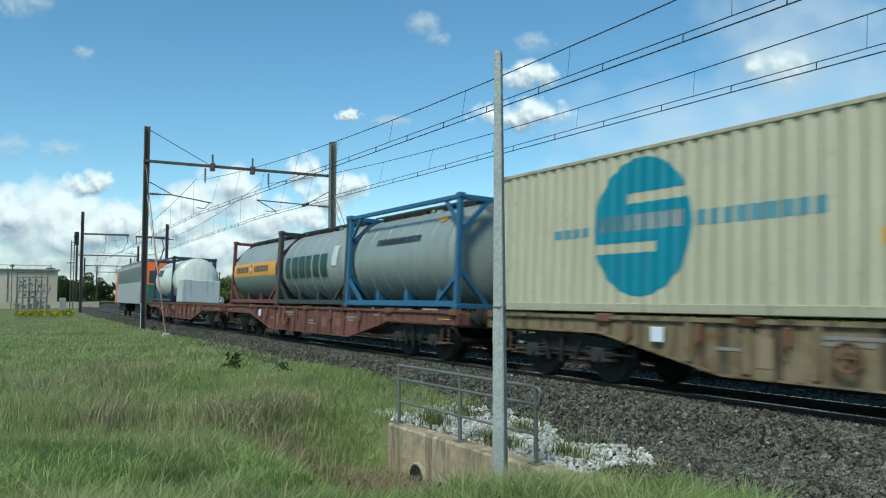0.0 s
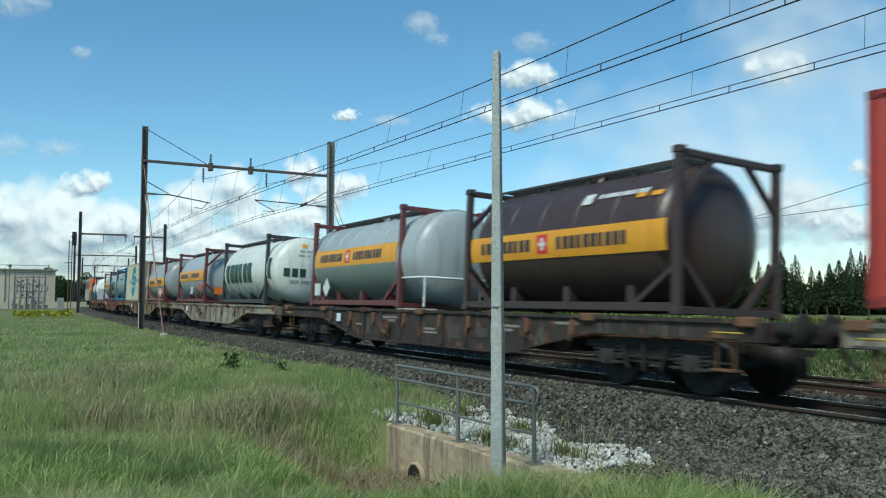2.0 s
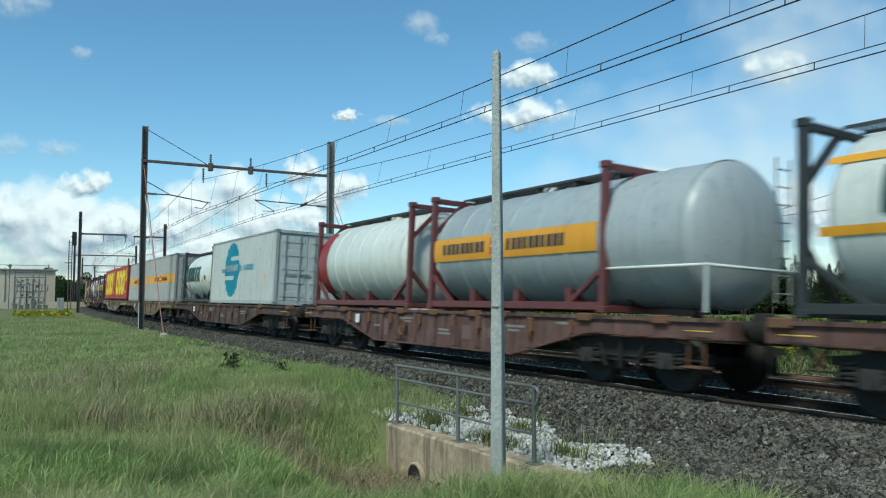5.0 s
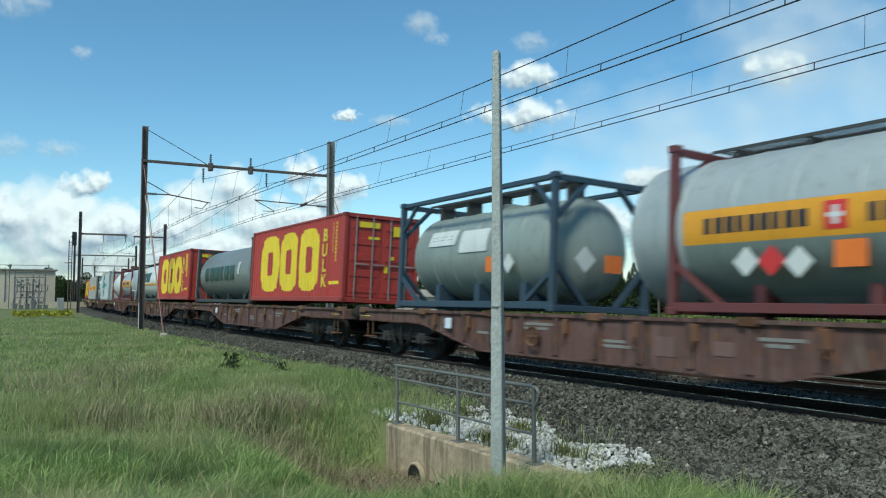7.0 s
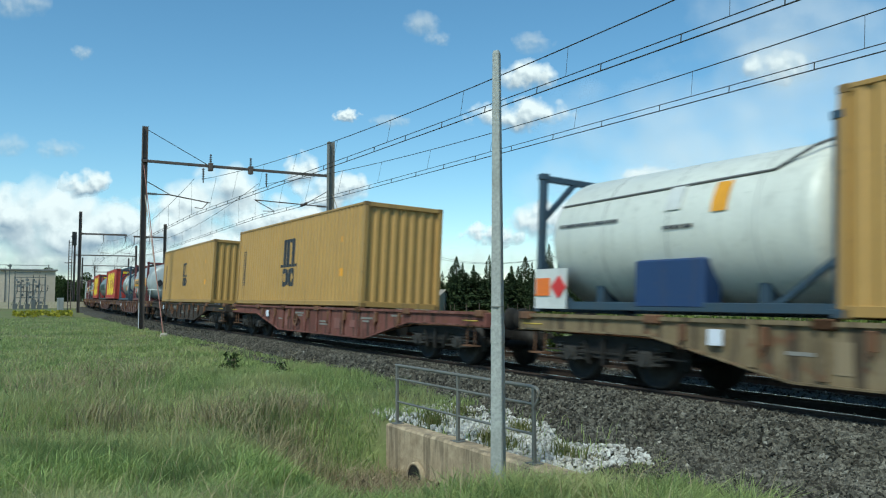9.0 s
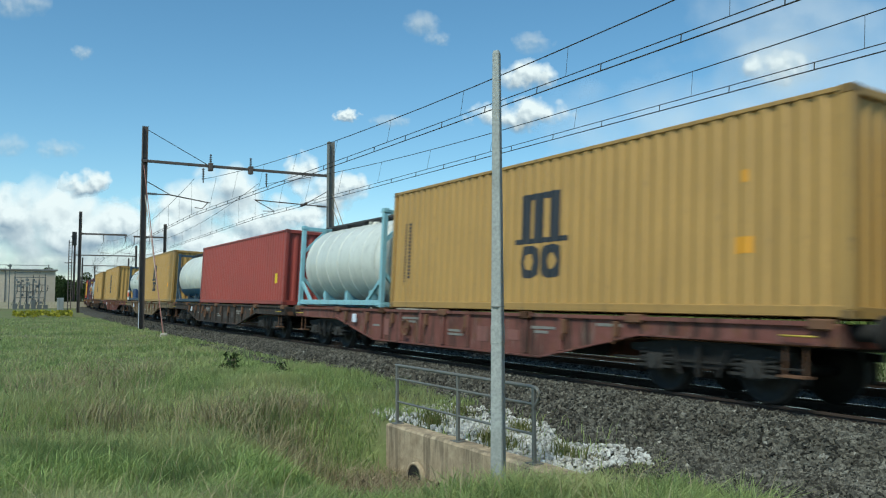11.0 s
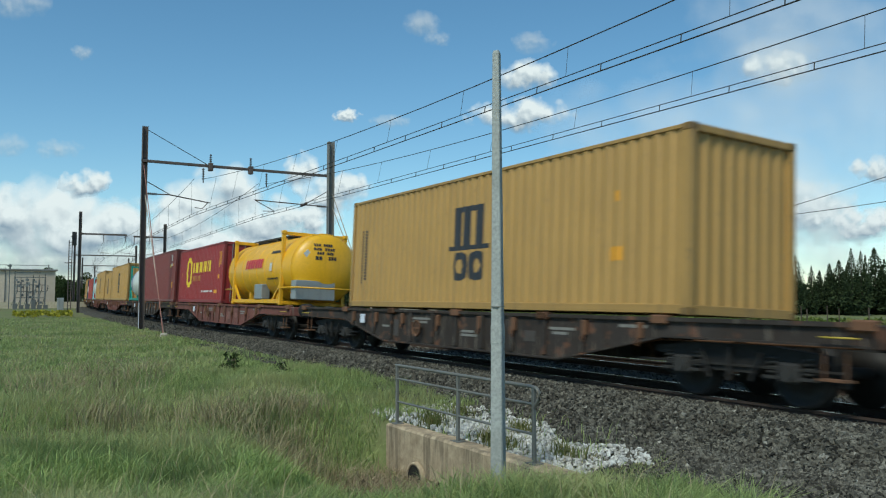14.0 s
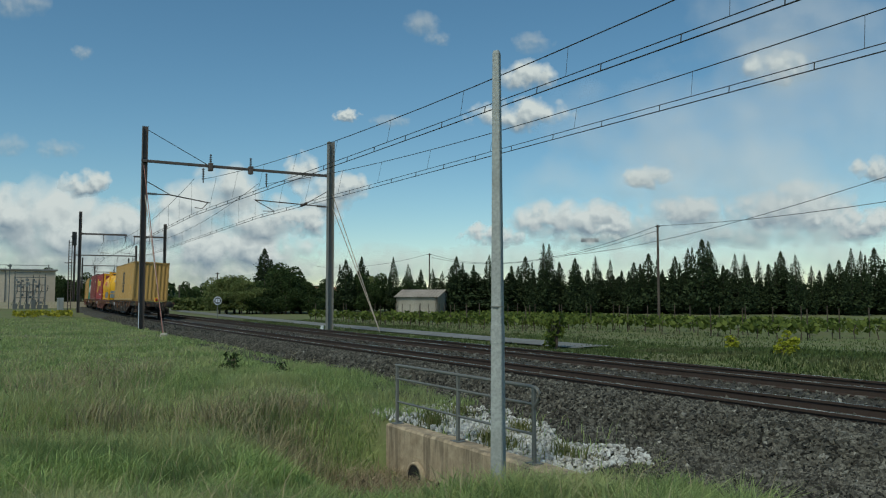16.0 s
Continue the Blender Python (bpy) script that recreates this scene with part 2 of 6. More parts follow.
def weld(m):
    """Joins the corners that lie in one place."""
    at, order, fs = {}, [], []
    for f in m.f:
        g = []
        for i in f:
            key = tuple(round(c, 4) for c in m.v[i])
            if key not in at:
                at[key] = len(order)
                order.append(m.v[i])
            g.append(at[key])
        fs.append(tuple(g))
    m.v, m.f = order, fs
    return m


def slab(x0, x1, z0, z1, lean=0.0):
    return lambda x: [(z0, z1)] if x0 <= x <= x1 else []


def oval(cx, cz, rx, rz, p=2.0, hole=0.0):
    def spans(x):
        t = abs(x - cx) / rx
        if t >= 1:
            return []
        h = rz * (1 - t ** p) ** (1 / p)
        if not hole:
            return [(cz - h, cz + h)]
        ti = min(1.0, abs(x - cx) / (rx * hole))
        g = rz * hole * 1.25 * (1 - ti ** p) ** (1 / p)
        g = min(g, h * 0.8)
        return [(cz - h, cz - g), (cz + g, cz + h)]
    return spans


def cut(shape, *gaps):
    """A shape less the level strips (x0, x1, z0, z1)."""
    def spans(x):
        out = shape(x)
        for x0, x1, z0, z1 in gaps:
            if x0 <= x <= x1:
                nxt = []
                for a, b in out:
                    if b <= z0 or a >= z1:
                        nxt.append((a, b))
                    else:
                        if a < z0:
                            nxt.append((a, z0))
                        if b > z1:
                            nxt.append((z1, b))
                out = nxt
        return out
    return spans


def container(u, length, height, colour, label, marks=(), rear_doors=True, z0=1.175):
    """A corrugated steel box; u is the train place of its leading end."""
    c = paint("paint " + colour[0], colour[1], 0.5, colour[2] if len(colour) > 2 else DIRT, 0.35)
    frame_c = paint("frame " + colour[0], sc(colour[1], 0.85), 0.5, DIRT, 0.6)
    worn_c = paint("casting " + colour[0], sc(colour[1], 0.45), 0.6, DIRT, 0.7)
    steel = paint("galvanised rod", (0.35, 0.34, 0.32), 0.45, DIRT, 0.3, 0.6)
    t = thing("shipping_container", label, "container", "boxes on the wagons")
    L, W, H = length / 2, 1.219, height
    for y, sg in ((-W, -1), (W, 1)):
        m = Mesh()
        corrugated(m, -L + 0.12, L - 0.12, 0.16, H - 0.07, y - sg * 0.012, sg)
        part("side_panel", m, c, t)
        part("top_rail", Mesh().box(-L + 0.1, L - 0.1, min(y, y - sg * 0.07), max(y, y - sg * 0.07), H - 0.075, H - 0.01, 0.008), frame_c, t)
        part("bottom_rail", Mesh().box(-L + 0.1, L - 0.1, min(y, y - sg * 0.08), max(y, y - sg * 0.08), 0.02, 0.165, 0.01), frame_c, t)
        for x, sx in ((-L, 1), (L, -1)):
            part("corner_post", Mesh().box(min(x, x + sx * 0.13), max(x, x + sx * 0.13), min(y, y - sg * 0.12), max(y, y - sg * 0.12), 0.11, H - 0.11, 0.01), frame_c, t)
            for z in (0, H - 0.118):
                part("corner_casting", Mesh().box(min(x, x + sx * 0.178) - 0.004, max(x, x + sx * 0.178) + 0.004, min(y, y - sg * 0.162) - 0.004,
                                                  max(y, y - sg * 0.162) + 0.004, z, z + 0.118, 0.012), worn_c, t)
    m = Mesh()
    xs = breaks(-L + 0.1, L - 0.1)
    m.add([(x, y, H - 0.02 - corr(x, 0.02)) for x in xs for y in (-W + 0.06, W - 0.06)], [(2 * i, 2 * i + 2, 2 * i + 3, 2 * i + 1) for i in range(len(xs) - 1)])
    part("roof", m, c, t)
    part("underframe", Mesh().box(-L + 0.1, L - 0.1, -W + 0.1, W - 0.1, 0.1, 0.15), frame_c, t)
    for end in (-1, 1):
        x = end * (L - 0.05)
        for z in ((0.0, 0.16), (H - 0.14, H - 0.01)):
            part("end_rail", Mesh().box(min(x, x + end * 0.05), max(x, x + end * 0.05), -W + 0.1, W - 0.1, z[0] + 0.01, z[1], 0.008), frame_c, t)
        if end == 1 and rear_doors:
            for y0, y1 in ((-W + 0.13, -0.01), (0.01, W - 0.13)):
                m = Mesh().box(x - 0.03, x + 0.005, y0, y1, 0.17, H - 0.15, 0.01)
                d = part("door", m, c, t)
                for i in range(5):
                    z = 0.3 + (H - 0.75) * i / 4
                    part("door_rib", Mesh().box(x + 0.003, x + 0.026, y0 + 0.12, y1 - 0.12, z, z + 0.2, 0.01), c, d)
                for yy in (y0 + 0.25, y1 - 0.3):
                    part("lock_rod", Mesh().tube([(x + 0.045, yy, 0.1), (x + 0.045, yy, H - 0.08)], 0.018, 6), steel, d)
                    part("door_handle", Mesh().box(x + 0.03, x + 0.07, yy, yy + 0.42, 1.1, 1.14, 0.006), steel, d)
        else:
            m = Mesh()
            ys = breaks(-W + 0.11, W - 0.11)
            vs = [(x - end * corr(y, 0.045), y, z) for y in ys for z in (0.15, H - 0.13)]
            fs = [(2 * i, 2 * i + 2, 2 * i + 3, 2 * i + 1) for i in range(len(ys) - 1)]
            m.add(vs, fs if end > 0 else [f[::-1] for f in fs])
            part("end_panel", m, c, t)
    if colour[0] == "signal red":
        spell_down(t, "BULK", -L + 7.5, -W + 0.003, 1.84, 0.46)
        x = L - 0.05 + 0.034
        for y0, y1, z0, z1 in ((-0.75, -0.1, 2.2, 2.36), (-0.45, -0.1, 1.86, 1.94), (0.35, 0.8, 2.0, 2.3), (0.1, 0.2, 0.9, 1.1), (0.3, 0.4, 1.3, 1.4)):
            part("lettering", Mesh().box(x, x + 0.006, y0, y1, z0, z1), paint("mark " + YELLOW[0], YELLOW[1], 0.5, DIRT, 0.2), t)
    for name, col, spans, x0, x1 in marks:
        m = Mesh()
        decal(m, spans, x0, x1, -W + 0.012)
        if m.f:
            part(name, weld(m), paint("mark " + col[0], col[1], 0.5, DIRT, 0.2), t)
    RIDERS.append((t, u + L, z0))
    return t


def row_of(name, col, x0, x1, z0, z1, n, fill=0.78):
    """A row of upright bars the size of a line of letters, each a mark of its own."""
    p = (x1 - x0) / n
    return [(name, col, slab(x0 + i * p, x0 + i * p + p * fill, z0, z1), x0 + i * p, x0 + i * p + p * fill) for i in range(n)]


def column(x0, x1, z0, z1, n, fill=0.7):
    p = (z1 - z0) / n
    return lambda x: [(z0 + i * p, z0 + (i + fill) * p) for i in range(n)] if x0 <= x <= x1 else []


# paints
CREAM = ("cream", (0.46, 0.415, 0.29), (0.2, 0.16, 0.08))
PALE = ("pale grey", (0.48, 0.49, 0.46))
GREY = ("light grey", (0.372, 0.352, 0.328))
RED = ("signal red", (0.37, 0.036, 0.026), (0.2, 0.05, 0.03))
OCHRE = ("ochre yellow", (0.45, 0.262, 0.075), (0.22, 0.13, 0.05))
MAROON = ("oxide red", (0.19, 0.04, 0.033))
BRICKRED = ("brick red", (0.33, 0.055, 0.04))
CRIMSON = ("crimson", (0.28, 0.028, 0.028))
TEAL = ("teal", (0.01, 0.20, 0.28))
YELLOW = ("bright yellow", (0.75, 0.55, 0.02))
ORANGE = ("amber", (0.72, 0.32, 0.02))
BLACK = ("charcoal", (0.025, 0.025, 0.03))
WHITE = ("white", (0.62, 0.62, 0.6))
DKGREEN = ("bottle green", (0.012, 0.05, 0.036))
REDM = ("red", (0.6, 0.03, 0.03))
HAZARD = ("hazard orange", (0.75, 0.17, 0.02))


def big_yellow(L):
    """Three yellow ring blocks with a column of small blocks behind them."""
    a = -L / 2
    out = []
    for cx, rx in ((a + 2.2, 1.02), (a + 4.2, 0.86), (a + 6.08, 0.9)):
        out.append(("emblem", YELLOW, oval(cx, 1.33, rx, 0.99, 3.4, 0.34), cx - rx, cx + rx))
    out.append(("lettering", YELLOW, slab(a + 7.9, a + 8.6, 0.52, 0.62), a + 7.9, a + 8.6))
    out.append(("lettering", YELLOW, column(a + 8.0, a + 8.1, 1.5, 2.4, 9), a + 8.0, a + 8.1))
    out.append(("lettering", YELLOW, column(a + 8.25, a + 8.35, 1.2, 2.4, 11), a + 8.25, a + 8.35))
    return out


def teal_disc(L, at=3.9):
    a = -L / 2
    c = a + at
    gaps = [(c - 0.3, c + 1.5, 1.78, 1.95), (c - 1.5, c + 0.35, 0.98, 1.15)]
    return [("emblem", TEAL, cut(oval(c, 1.4, 1.08, 1.12), *gaps), c - 1.08, c + 1.08),
            *row_of("lettering", ("worn blue", (0.10, 0.25, 0.30)), a + 1.75, a + 2.75, 1.3, 1.46, 4),
            *row_of("lettering", WHITE, c - 0.95, c + 0.95, 1.34, 1.6, 7),
            *row_of("lettering", ("worn blue", (0.10, 0.25, 0.30)), c + 1.15, c + 3.3, 1.32, 1.55, 9),
            ("warning_label", ORANGE, slab(L / 2 - 1.3, L / 2 - 1.1, 0.9, 1.1), L / 2 - 1.3, L / 2 - 1.1)]


def dark_stack(L, H, cx, size=1.0):
    """A dark comb of three uprights over two dark rings."""
    w = (0.62 if L > 8 else 0.5) * size
    mid, half = H * 0.49, H * 0.28 * size
    foot = mid - half * 0.05
    out = [*row_of("emblem", BLACK, cx - w, cx + w * 1.1, foot, mid + half * 0.85, 3, 0.66),
           ("emblem", BLACK, slab(cx - w, cx + w * 0.86, mid + half * 0.85, mid + half), cx - w, cx + w * 0.86),
           ("emblem", BLACK, slab(cx - w * 1.25, cx + w * 1.25, foot - 0.12 * half, foot), cx - w * 1.25, cx + w * 1.25)]
    for d in (-w * 0.53, w * 0.53):
        out.append(("emblem", BLACK, oval(cx + d, mid - half * 0.6, w * 0.47, half * 0.38, 3.2, 0.4), cx + d - w * 0.47, cx + d + w * 0.47))
    a = -L / 2
    out.append(("lettering", BLACK, column(a + 0.62, a + 0.68, H * 0.22, H * 0.72, 22), a + 0.62, a + 0.68))
    out.append(("lettering", BLACK, column(a + 0.86, a + 0.92, H * 0.25, H * 0.72, 16), a + 0.86, a + 0.92))
    b = L / 2
    if L > 8:
        out.append(("warning_label", ORANGE, slab(b - 1.75, b - 1.45, H * 0.3, H * 0.38), b - 1.75, b - 1.45))
        out.append(("warning_label", ORANGE, slab(b - 1.65, b - 1.52, H * 0.64, H * 0.7), b - 1.65, b - 1.52))
    return out


def amber_band(L, z0, z1):
    out = [("stripe", ORANGE, slab(-L / 2 + 0.35, L / 2 - 0.25, z0, z1), -L / 2 + 0.35, L / 2 - 0.25)]
    d = z1 - z0
    return out, [("lettering", BLACK, -2.3, -0.5, z0 + d * 0.25, z0 + d * 0.75, 10), ("lettering", BLACK, 0.3, 2.1, z0 + d * 0.25, z0 + d * 0.75, 10)]


def tank(u0, u1, shell, rails, label, ends=None, skirts=None, marks=(), r=1.185, zc=None, hi=2.59, bands=True, full_frame=False, walkway=True, rear_ladder=False, box_colour=None, z0=1.175):
    """A tank in a steel frame. u0..u1 is the frame; ends is how far the barrel reaches, front and rear."""
    L = (u1 - u0) / 2
    f0, f1 = ends if ends else (-L + 0.12, L - 0.12)
    zc = zc or hi - r - 0.1
    t = thing("tank_container", label, "tank container", "tanks on the wagons")
    cs = paint("tank " + shell[0], shell[1], 0.38, shell[2] if len(shell) > 2 else sc(shell[1], 0.35), 0.4)
    cr = paint("rail " + rails[0], rails[1], 0.5, DIRT, 0.45)
    dk = paint("walkway grating", (0.05, 0.05, 0.05), 0.7, DIRT, 0.4)
    dome = 0.42
    prof = [(f0 + dome - dome * math.sin(a), r * math.cos(a)) for a in [math.pi / 2 * i / 7 for i in range(7, -1, -1)]]
    prof += [(f1 - dome + dome * math.sin(a), r * math.cos(a)) for a in [math.pi / 2 * i / 7 for i in range(8)]]
    prof = [(a, max(b, 0.002)) for a, b in prof]
    part("barrel", Mesh().revolve(prof, "x", 40, 0, zc), cs, t)
    if bands:
        n = max(3, round((f1 - f0) / 1.05))
        for i in range(n + 1):
            x = f0 + dome + (f1 - f0 - 2 * dome) * i / n
            part("band", Mesh().revolve([(x - 0.035, r), (x - 0.03, r + 0.014), (x + 0.03, r + 0.014), (x + 0.035, r)], "x", 40, 0, zc), cs, t)
    W = 1.2
    for x in (-L + 0.06, L - 0.06):
        for y in (-W + 0.06, W - 0.06):
            part("corner_post", Mesh().box(x - 0.065, x + 0.065, y - 0.065, y + 0.065, 0.1, hi - 0.1, 0.012), cr, t)
            for z in (0.0, hi - 0.12):
                part("corner_casting", Mesh().box(x - 0.09, x + 0.09, y - 0.08, y + 0.08, z, z + 0.12, 0.014), cr, t)
        for z in (0.08, hi - 0.09):
            part("cross_rail", Mesh().box(x - 0.05, x + 0.05, -W + 0.12, W - 0.12, z - 0.06, z + 0.06, 0.01), cr, t)
        for y in (-1, 1):
            part("end_brace", Mesh().beam((x, y * (W - 0.1), 0.9), (x, y * 0.36, 0.12), 0.09), cr, t)
            part("end_brace", Mesh().beam((x, y * (W - 0.1), hi - 0.85), (x, y * 0.4, hi - 0.12), 0.09), cr, t)
    for y in (-W + 0.07, W - 0.07):
        part("bottom_rail", Mesh().box(-L + 0.1, L - 0.1, y - 0.05, y + 0.05, 0.05, 0.19, 0.01), cr, t)
        for k in (-1, 1):
            part("side_brace", Mesh().beam((k * (L - 0.1), y, 0.75), (k * (L - 0.95), y, 0.16), 0.08), cr, t)
        if full_frame:
            part("top_rail", Mesh().box(-L + 0.1, L - 0.1, y - 0.05, y + 0.05, hi - 0.13, hi - 0.03, 0.01), cr, t)
            for k in (-1, 1):
                part("side_brace", Mesh().beam((k * (L - 0.1), y, hi - 0.7), (k * (L - 0.75), y, hi - 0.08), 0.07), cr, t)
    if walkway:
        m = Mesh()
        for y in (-0.42, 0.02):
            m.box(-L + 0.15, L - 0.15, y - 0.015, y + 0.015, hi - 0.05, hi - 0.005)
        for i in range(round(2 * L / 0.12)):
            x = -L + 0.2 + i * 0.12
            if x < L - 0.2:
                m.box(x, x + 0.05, -0.42, 0.02, hi - 0.03, hi - 0.012)
        for x in (-L * 0.8, -L * 0.4, 0, L * 0.4, L * 0.8):
            m.box(x - 0.03, x + 0.03, -0.4, 0.0, zc + r * 0.94, hi - 0.03)
        part("walkway", m, dk, t, "dark steel grating along the top")
        part("spill_box", Mesh().box(-0.7, 0.7, 0.06, 0.5, zc + r - 0.15, zc + r + 0.08, 0.04).revolve([(-0.05, 0.26), (0.1, 0.25), (0.12, 0.002)], "z", 16, 0, zc + r), cs, t)
    for x in (-L * 0.55, 0.0, L * 0.55):
        part("saddle", Mesh().box(x - 0.09, x + 0.09, -0.85, 0.85, 0.08, zc - r * 0.66), cr, t)
    if rear_ladder:
        m = Mesh()
        x = max(f1, L) + 0.03
        for y in (0.45, 0.8):
            m.tube([(x, y, 0.25), (x, y, hi - 0.05)], 0.018, 6)
        for i in range(8):
            m.tube([(x, 0.45, 0.4 + i * 0.28), (x, 0.8, 0.4 + i * 0.28)], 0.014, 5)
        part("ladder", m, paint("galvanised rod", (0.35, 0.34, 0.32), 0.45, DIRT, 0.3, 0.6), t)
        m = Mesh()
        m.tube([(L, -1.1, 0.75), (x, -1.1, 0.75), (x, 1.1, 0.75), (L, 1.1, 0.75)], 0.03, 6)
        m.tube([(x, -1.1, 0.75), (x, -1.1, 0.05)], 0.03, 6)
        m.tube([(x, 1.1, 0.75), (x, 1.1, 0.05)], 0.03, 6)
        part("guard_rail", m, paint("rail white", (0.6, 0.62, 0.6), 0.5), t)
    if box_colour:
        part("equipment_box", Mesh().box(-0.5, 0.9, -1.19, -0.8, 0.1, 0.85, 0.03), paint("box " + box_colour[0], box_colour[1], 0.5), t)
    for name, col, x0, x1, za, zb, n in marks:
        w = (x1 - x0) / n
        for i in range(n):
            m = Mesh()
            a, b = x0 + i * w, x0 + i * w + w * (1 if n == 1 else 0.8 if i % 3 else 0.66)
            rows = 14 if zb - za > 0.3 else 4
            for j in range(rows):
                p, q = za + (zb - za) * j / rows, za + (zb - za) * (j + 1) / rows
                rr = r + (0.017 if name in ("stripe", "lower_shell") else 0.026 if name == "cross" else 0.021)
                y = [-math.sqrt(max(0.0, rr * rr - (z - zc) ** 2)) for z in (p, q)]
                m.add([(a, y[0], p), (b, y[0], p), (b, y[1], q), (a, y[1], q)], [(0, 1, 2, 3)], True)
            part(name, weld(m), paint("mark " + col[0], col[1], 0.45, DIRT, 0.25), t)
    RIDERS.append((t, (u0 + u1) / 2, z0))
    return t


def placard(t, col, x, y, z, size, facing="y", diamond=True):
    """A flat hazard plate on a bracket."""
    m = Mesh()
    h = size / 2
    pts = [(0, -h), (h, 0), (0, h), (-h, 0)] if diamond else [(-h, -h * 0.8), (h, -h * 0.8), (h, h * 0.8), (-h, h * 0.8)]
    if facing == "y":
        m.extrude([(x + a, z + b) for a, b in pts], y - 0.006, y + 0.006)
    else:
        m.add([(x + e, y + a, z + b) for e in (0.006, -0.006) for a, b in pts], [(0, 1, 2, 3), (7, 6, 5, 4), (0, 4, 5, 1), (1, 5, 6, 2), (2, 6, 7, 3), (3, 7, 4, 0)])
    part("hazard_placard", m, paint("mark " + col[0], col[1], 0.45, DIRT, 0.2), t)


def dome_lines(t, col, f1, r, zc, lines):
    """Lines of small bars on the rounded rear end: (height above the middle, from, to, size, count)."""
    dome = 0.42
    for dz, y0, y1, size, n in lines:
        w = (y1 - y0) / n
        for i in range(n):
            ya, yb = y0 + i * w, y0 + i * w + w * 0.75
            if n > 4 and i % 5 == 3:
                continue
            at = [(y, z) for z in (dz, dz + size) for y in (ya, yb)]
            m = Mesh().add([(f1 - dome + dome * math.sqrt(max(0.0, 1 - (y * y + z * z) / (r * r))) + 0.012, y, zc + z) for y, z in at], [(0, 1, 3, 2)])
            part("lettering", m, paint("mark " + col[0], col[1], 0.5, DIRT, 0.2), t)


def letter_mesh(ch):
    """One upright capital in the built-in font, 0.38 m high, facing -y."""
    curve = bpy.data.curves.new("letter", "FONT")
    curve.body, curve.size, curve.align_x, curve.offset = ch, 0.53, "CENTER", 0.016
    tmp = new("letter", curve)
    bpy.context.view_layer.update()
    data = bpy.data.meshes.new_from_object(tmp.evaluated_get(bpy.context.evaluated_depsgraph_get()))
    bpy.data.objects.remove(tmp)
    data.transform(Matrix.Rotation(math.pi / 2, 4, "X") @ Matrix.Diagonal((1.2, 1, 1, 1)))
    data.materials.clear()
    data.materials.append(paint("mark " + YELLOW[0], YELLOW[1], 0.5, DIRT, 0.2))
    return data


LETTERS = {}


def spell_down(t, word, x, y, z_top, pitch):
    """A word painted from top to bottom on a container's side."""
    for i, ch in enumerate(word):
        if ch not in LETTERS:
            LETTERS[ch] = letter_mesh(ch)
        ob = new("lettering", LETTERS[ch])
        ob.parent = t
        ob.matrix_basis = Matrix.Translation((x, y, z_top - i * pitch))


def wheelset(m, x):
    for y, sg in ((-0.75, -1), (0.75, 1)):
        m.revolve([(sg * 0.07, 0.002), (sg * 0.07, 0.2), (sg * 0.02, 0.24), (sg * 0.02, 0.38), (sg * 0.07, 0.41), (sg * 0.07, 0.45), (-sg * 0.04, 0.46), (-sg * 0.07, 0.488), (-sg * 0.07, 0.002)][::sg], "y", 28, y, 0.46, x)
    m.tube([(x, -0.8, 0.46), (x, 0.8, 0.46)], 0.085, 10)


WAGON_CACHE = {}


def wagon_paint(name, c):
    """Old wagon paint: faded and chalky, streaked with rust and brake dust, differing from wagon to wagon."""
    if name in MATS:
        return MATS[name]
    m, nt, b = nodes_of(name)
    tc, info = nt.nodes.new("ShaderNodeTexCoord"), nt.nodes.new("ShaderNodeObjectInfo")
    add = nt.nodes.new("ShaderNodeVectorMath")
    k = nt.nodes.new("ShaderNodeVectorMath")
    k.operation = "SCALE"
    k.inputs[0].default_value = (19, 7, 11)
    nt.links.new(info.outputs["Random"], k.inputs["Scale"])
    nt.links.new(tc.outputs["Object"], add.inputs[0])
    nt.links.new(k.outputs[0], add.inputs[1])

    def grain(scale, detail, stretch=(1, 1, 1)):
        mp, n = nt.nodes.new("ShaderNodeMapping"), nt.nodes.new("ShaderNodeTexNoise")
        mp.inputs["Scale"].default_value = stretch
        n.inputs["Scale"].default_value, n.inputs["Detail"].default_value = scale, detail
        nt.links.new(add.outputs[0], mp.inputs[0])
        nt.links.new(mp.outputs[0], n.inputs["Vector"])
        return n.outputs["Fac"]

    def over(col, fac, lo, hi, amount, to):
        return mixc(nt, ramp(nt, fac, lo, hi, (0, 0, 0), (amount,) * 3), col, to)

    fine = grain(16, 7)
    col = mixc(nt, fine, sc(c, 0.75), sc(c, 1.25))
    col = over(col, grain(0.7, 5), 0.45, 0.65, 0.6, sc(c, 0.55))
    col = over(col, grain(1.6, 8, (1, 1, 1.6)), 0.55, 0.68, 0.5, tuple(v * 1.12 + 0.025 for v in c))
    col = over(col, grain(2.6, 6, (2.2, 2, 0.22)), 0.5, 0.66, 0.85, (0.035, 0.024, 0.018))
    col = over(col, grain(3.4, 9), 0.58, 0.68, 0.8, (0.15, 0.065, 0.035))
    col = over(col, grain(4.5, 6, (3, 2, 0.3)), 0.6, 0.7, 0.5, (0.24, 0.2, 0.16))
    nt.links.new(col, b.inputs["Base Color"])
    b.inputs["Roughness"].default_value = 0.8
    b.inputs["Specular IOR Level"].default_value = 0.3
    bump(nt, b, fine, 0.3, 0.006)
    MATS[name] = m
    return m


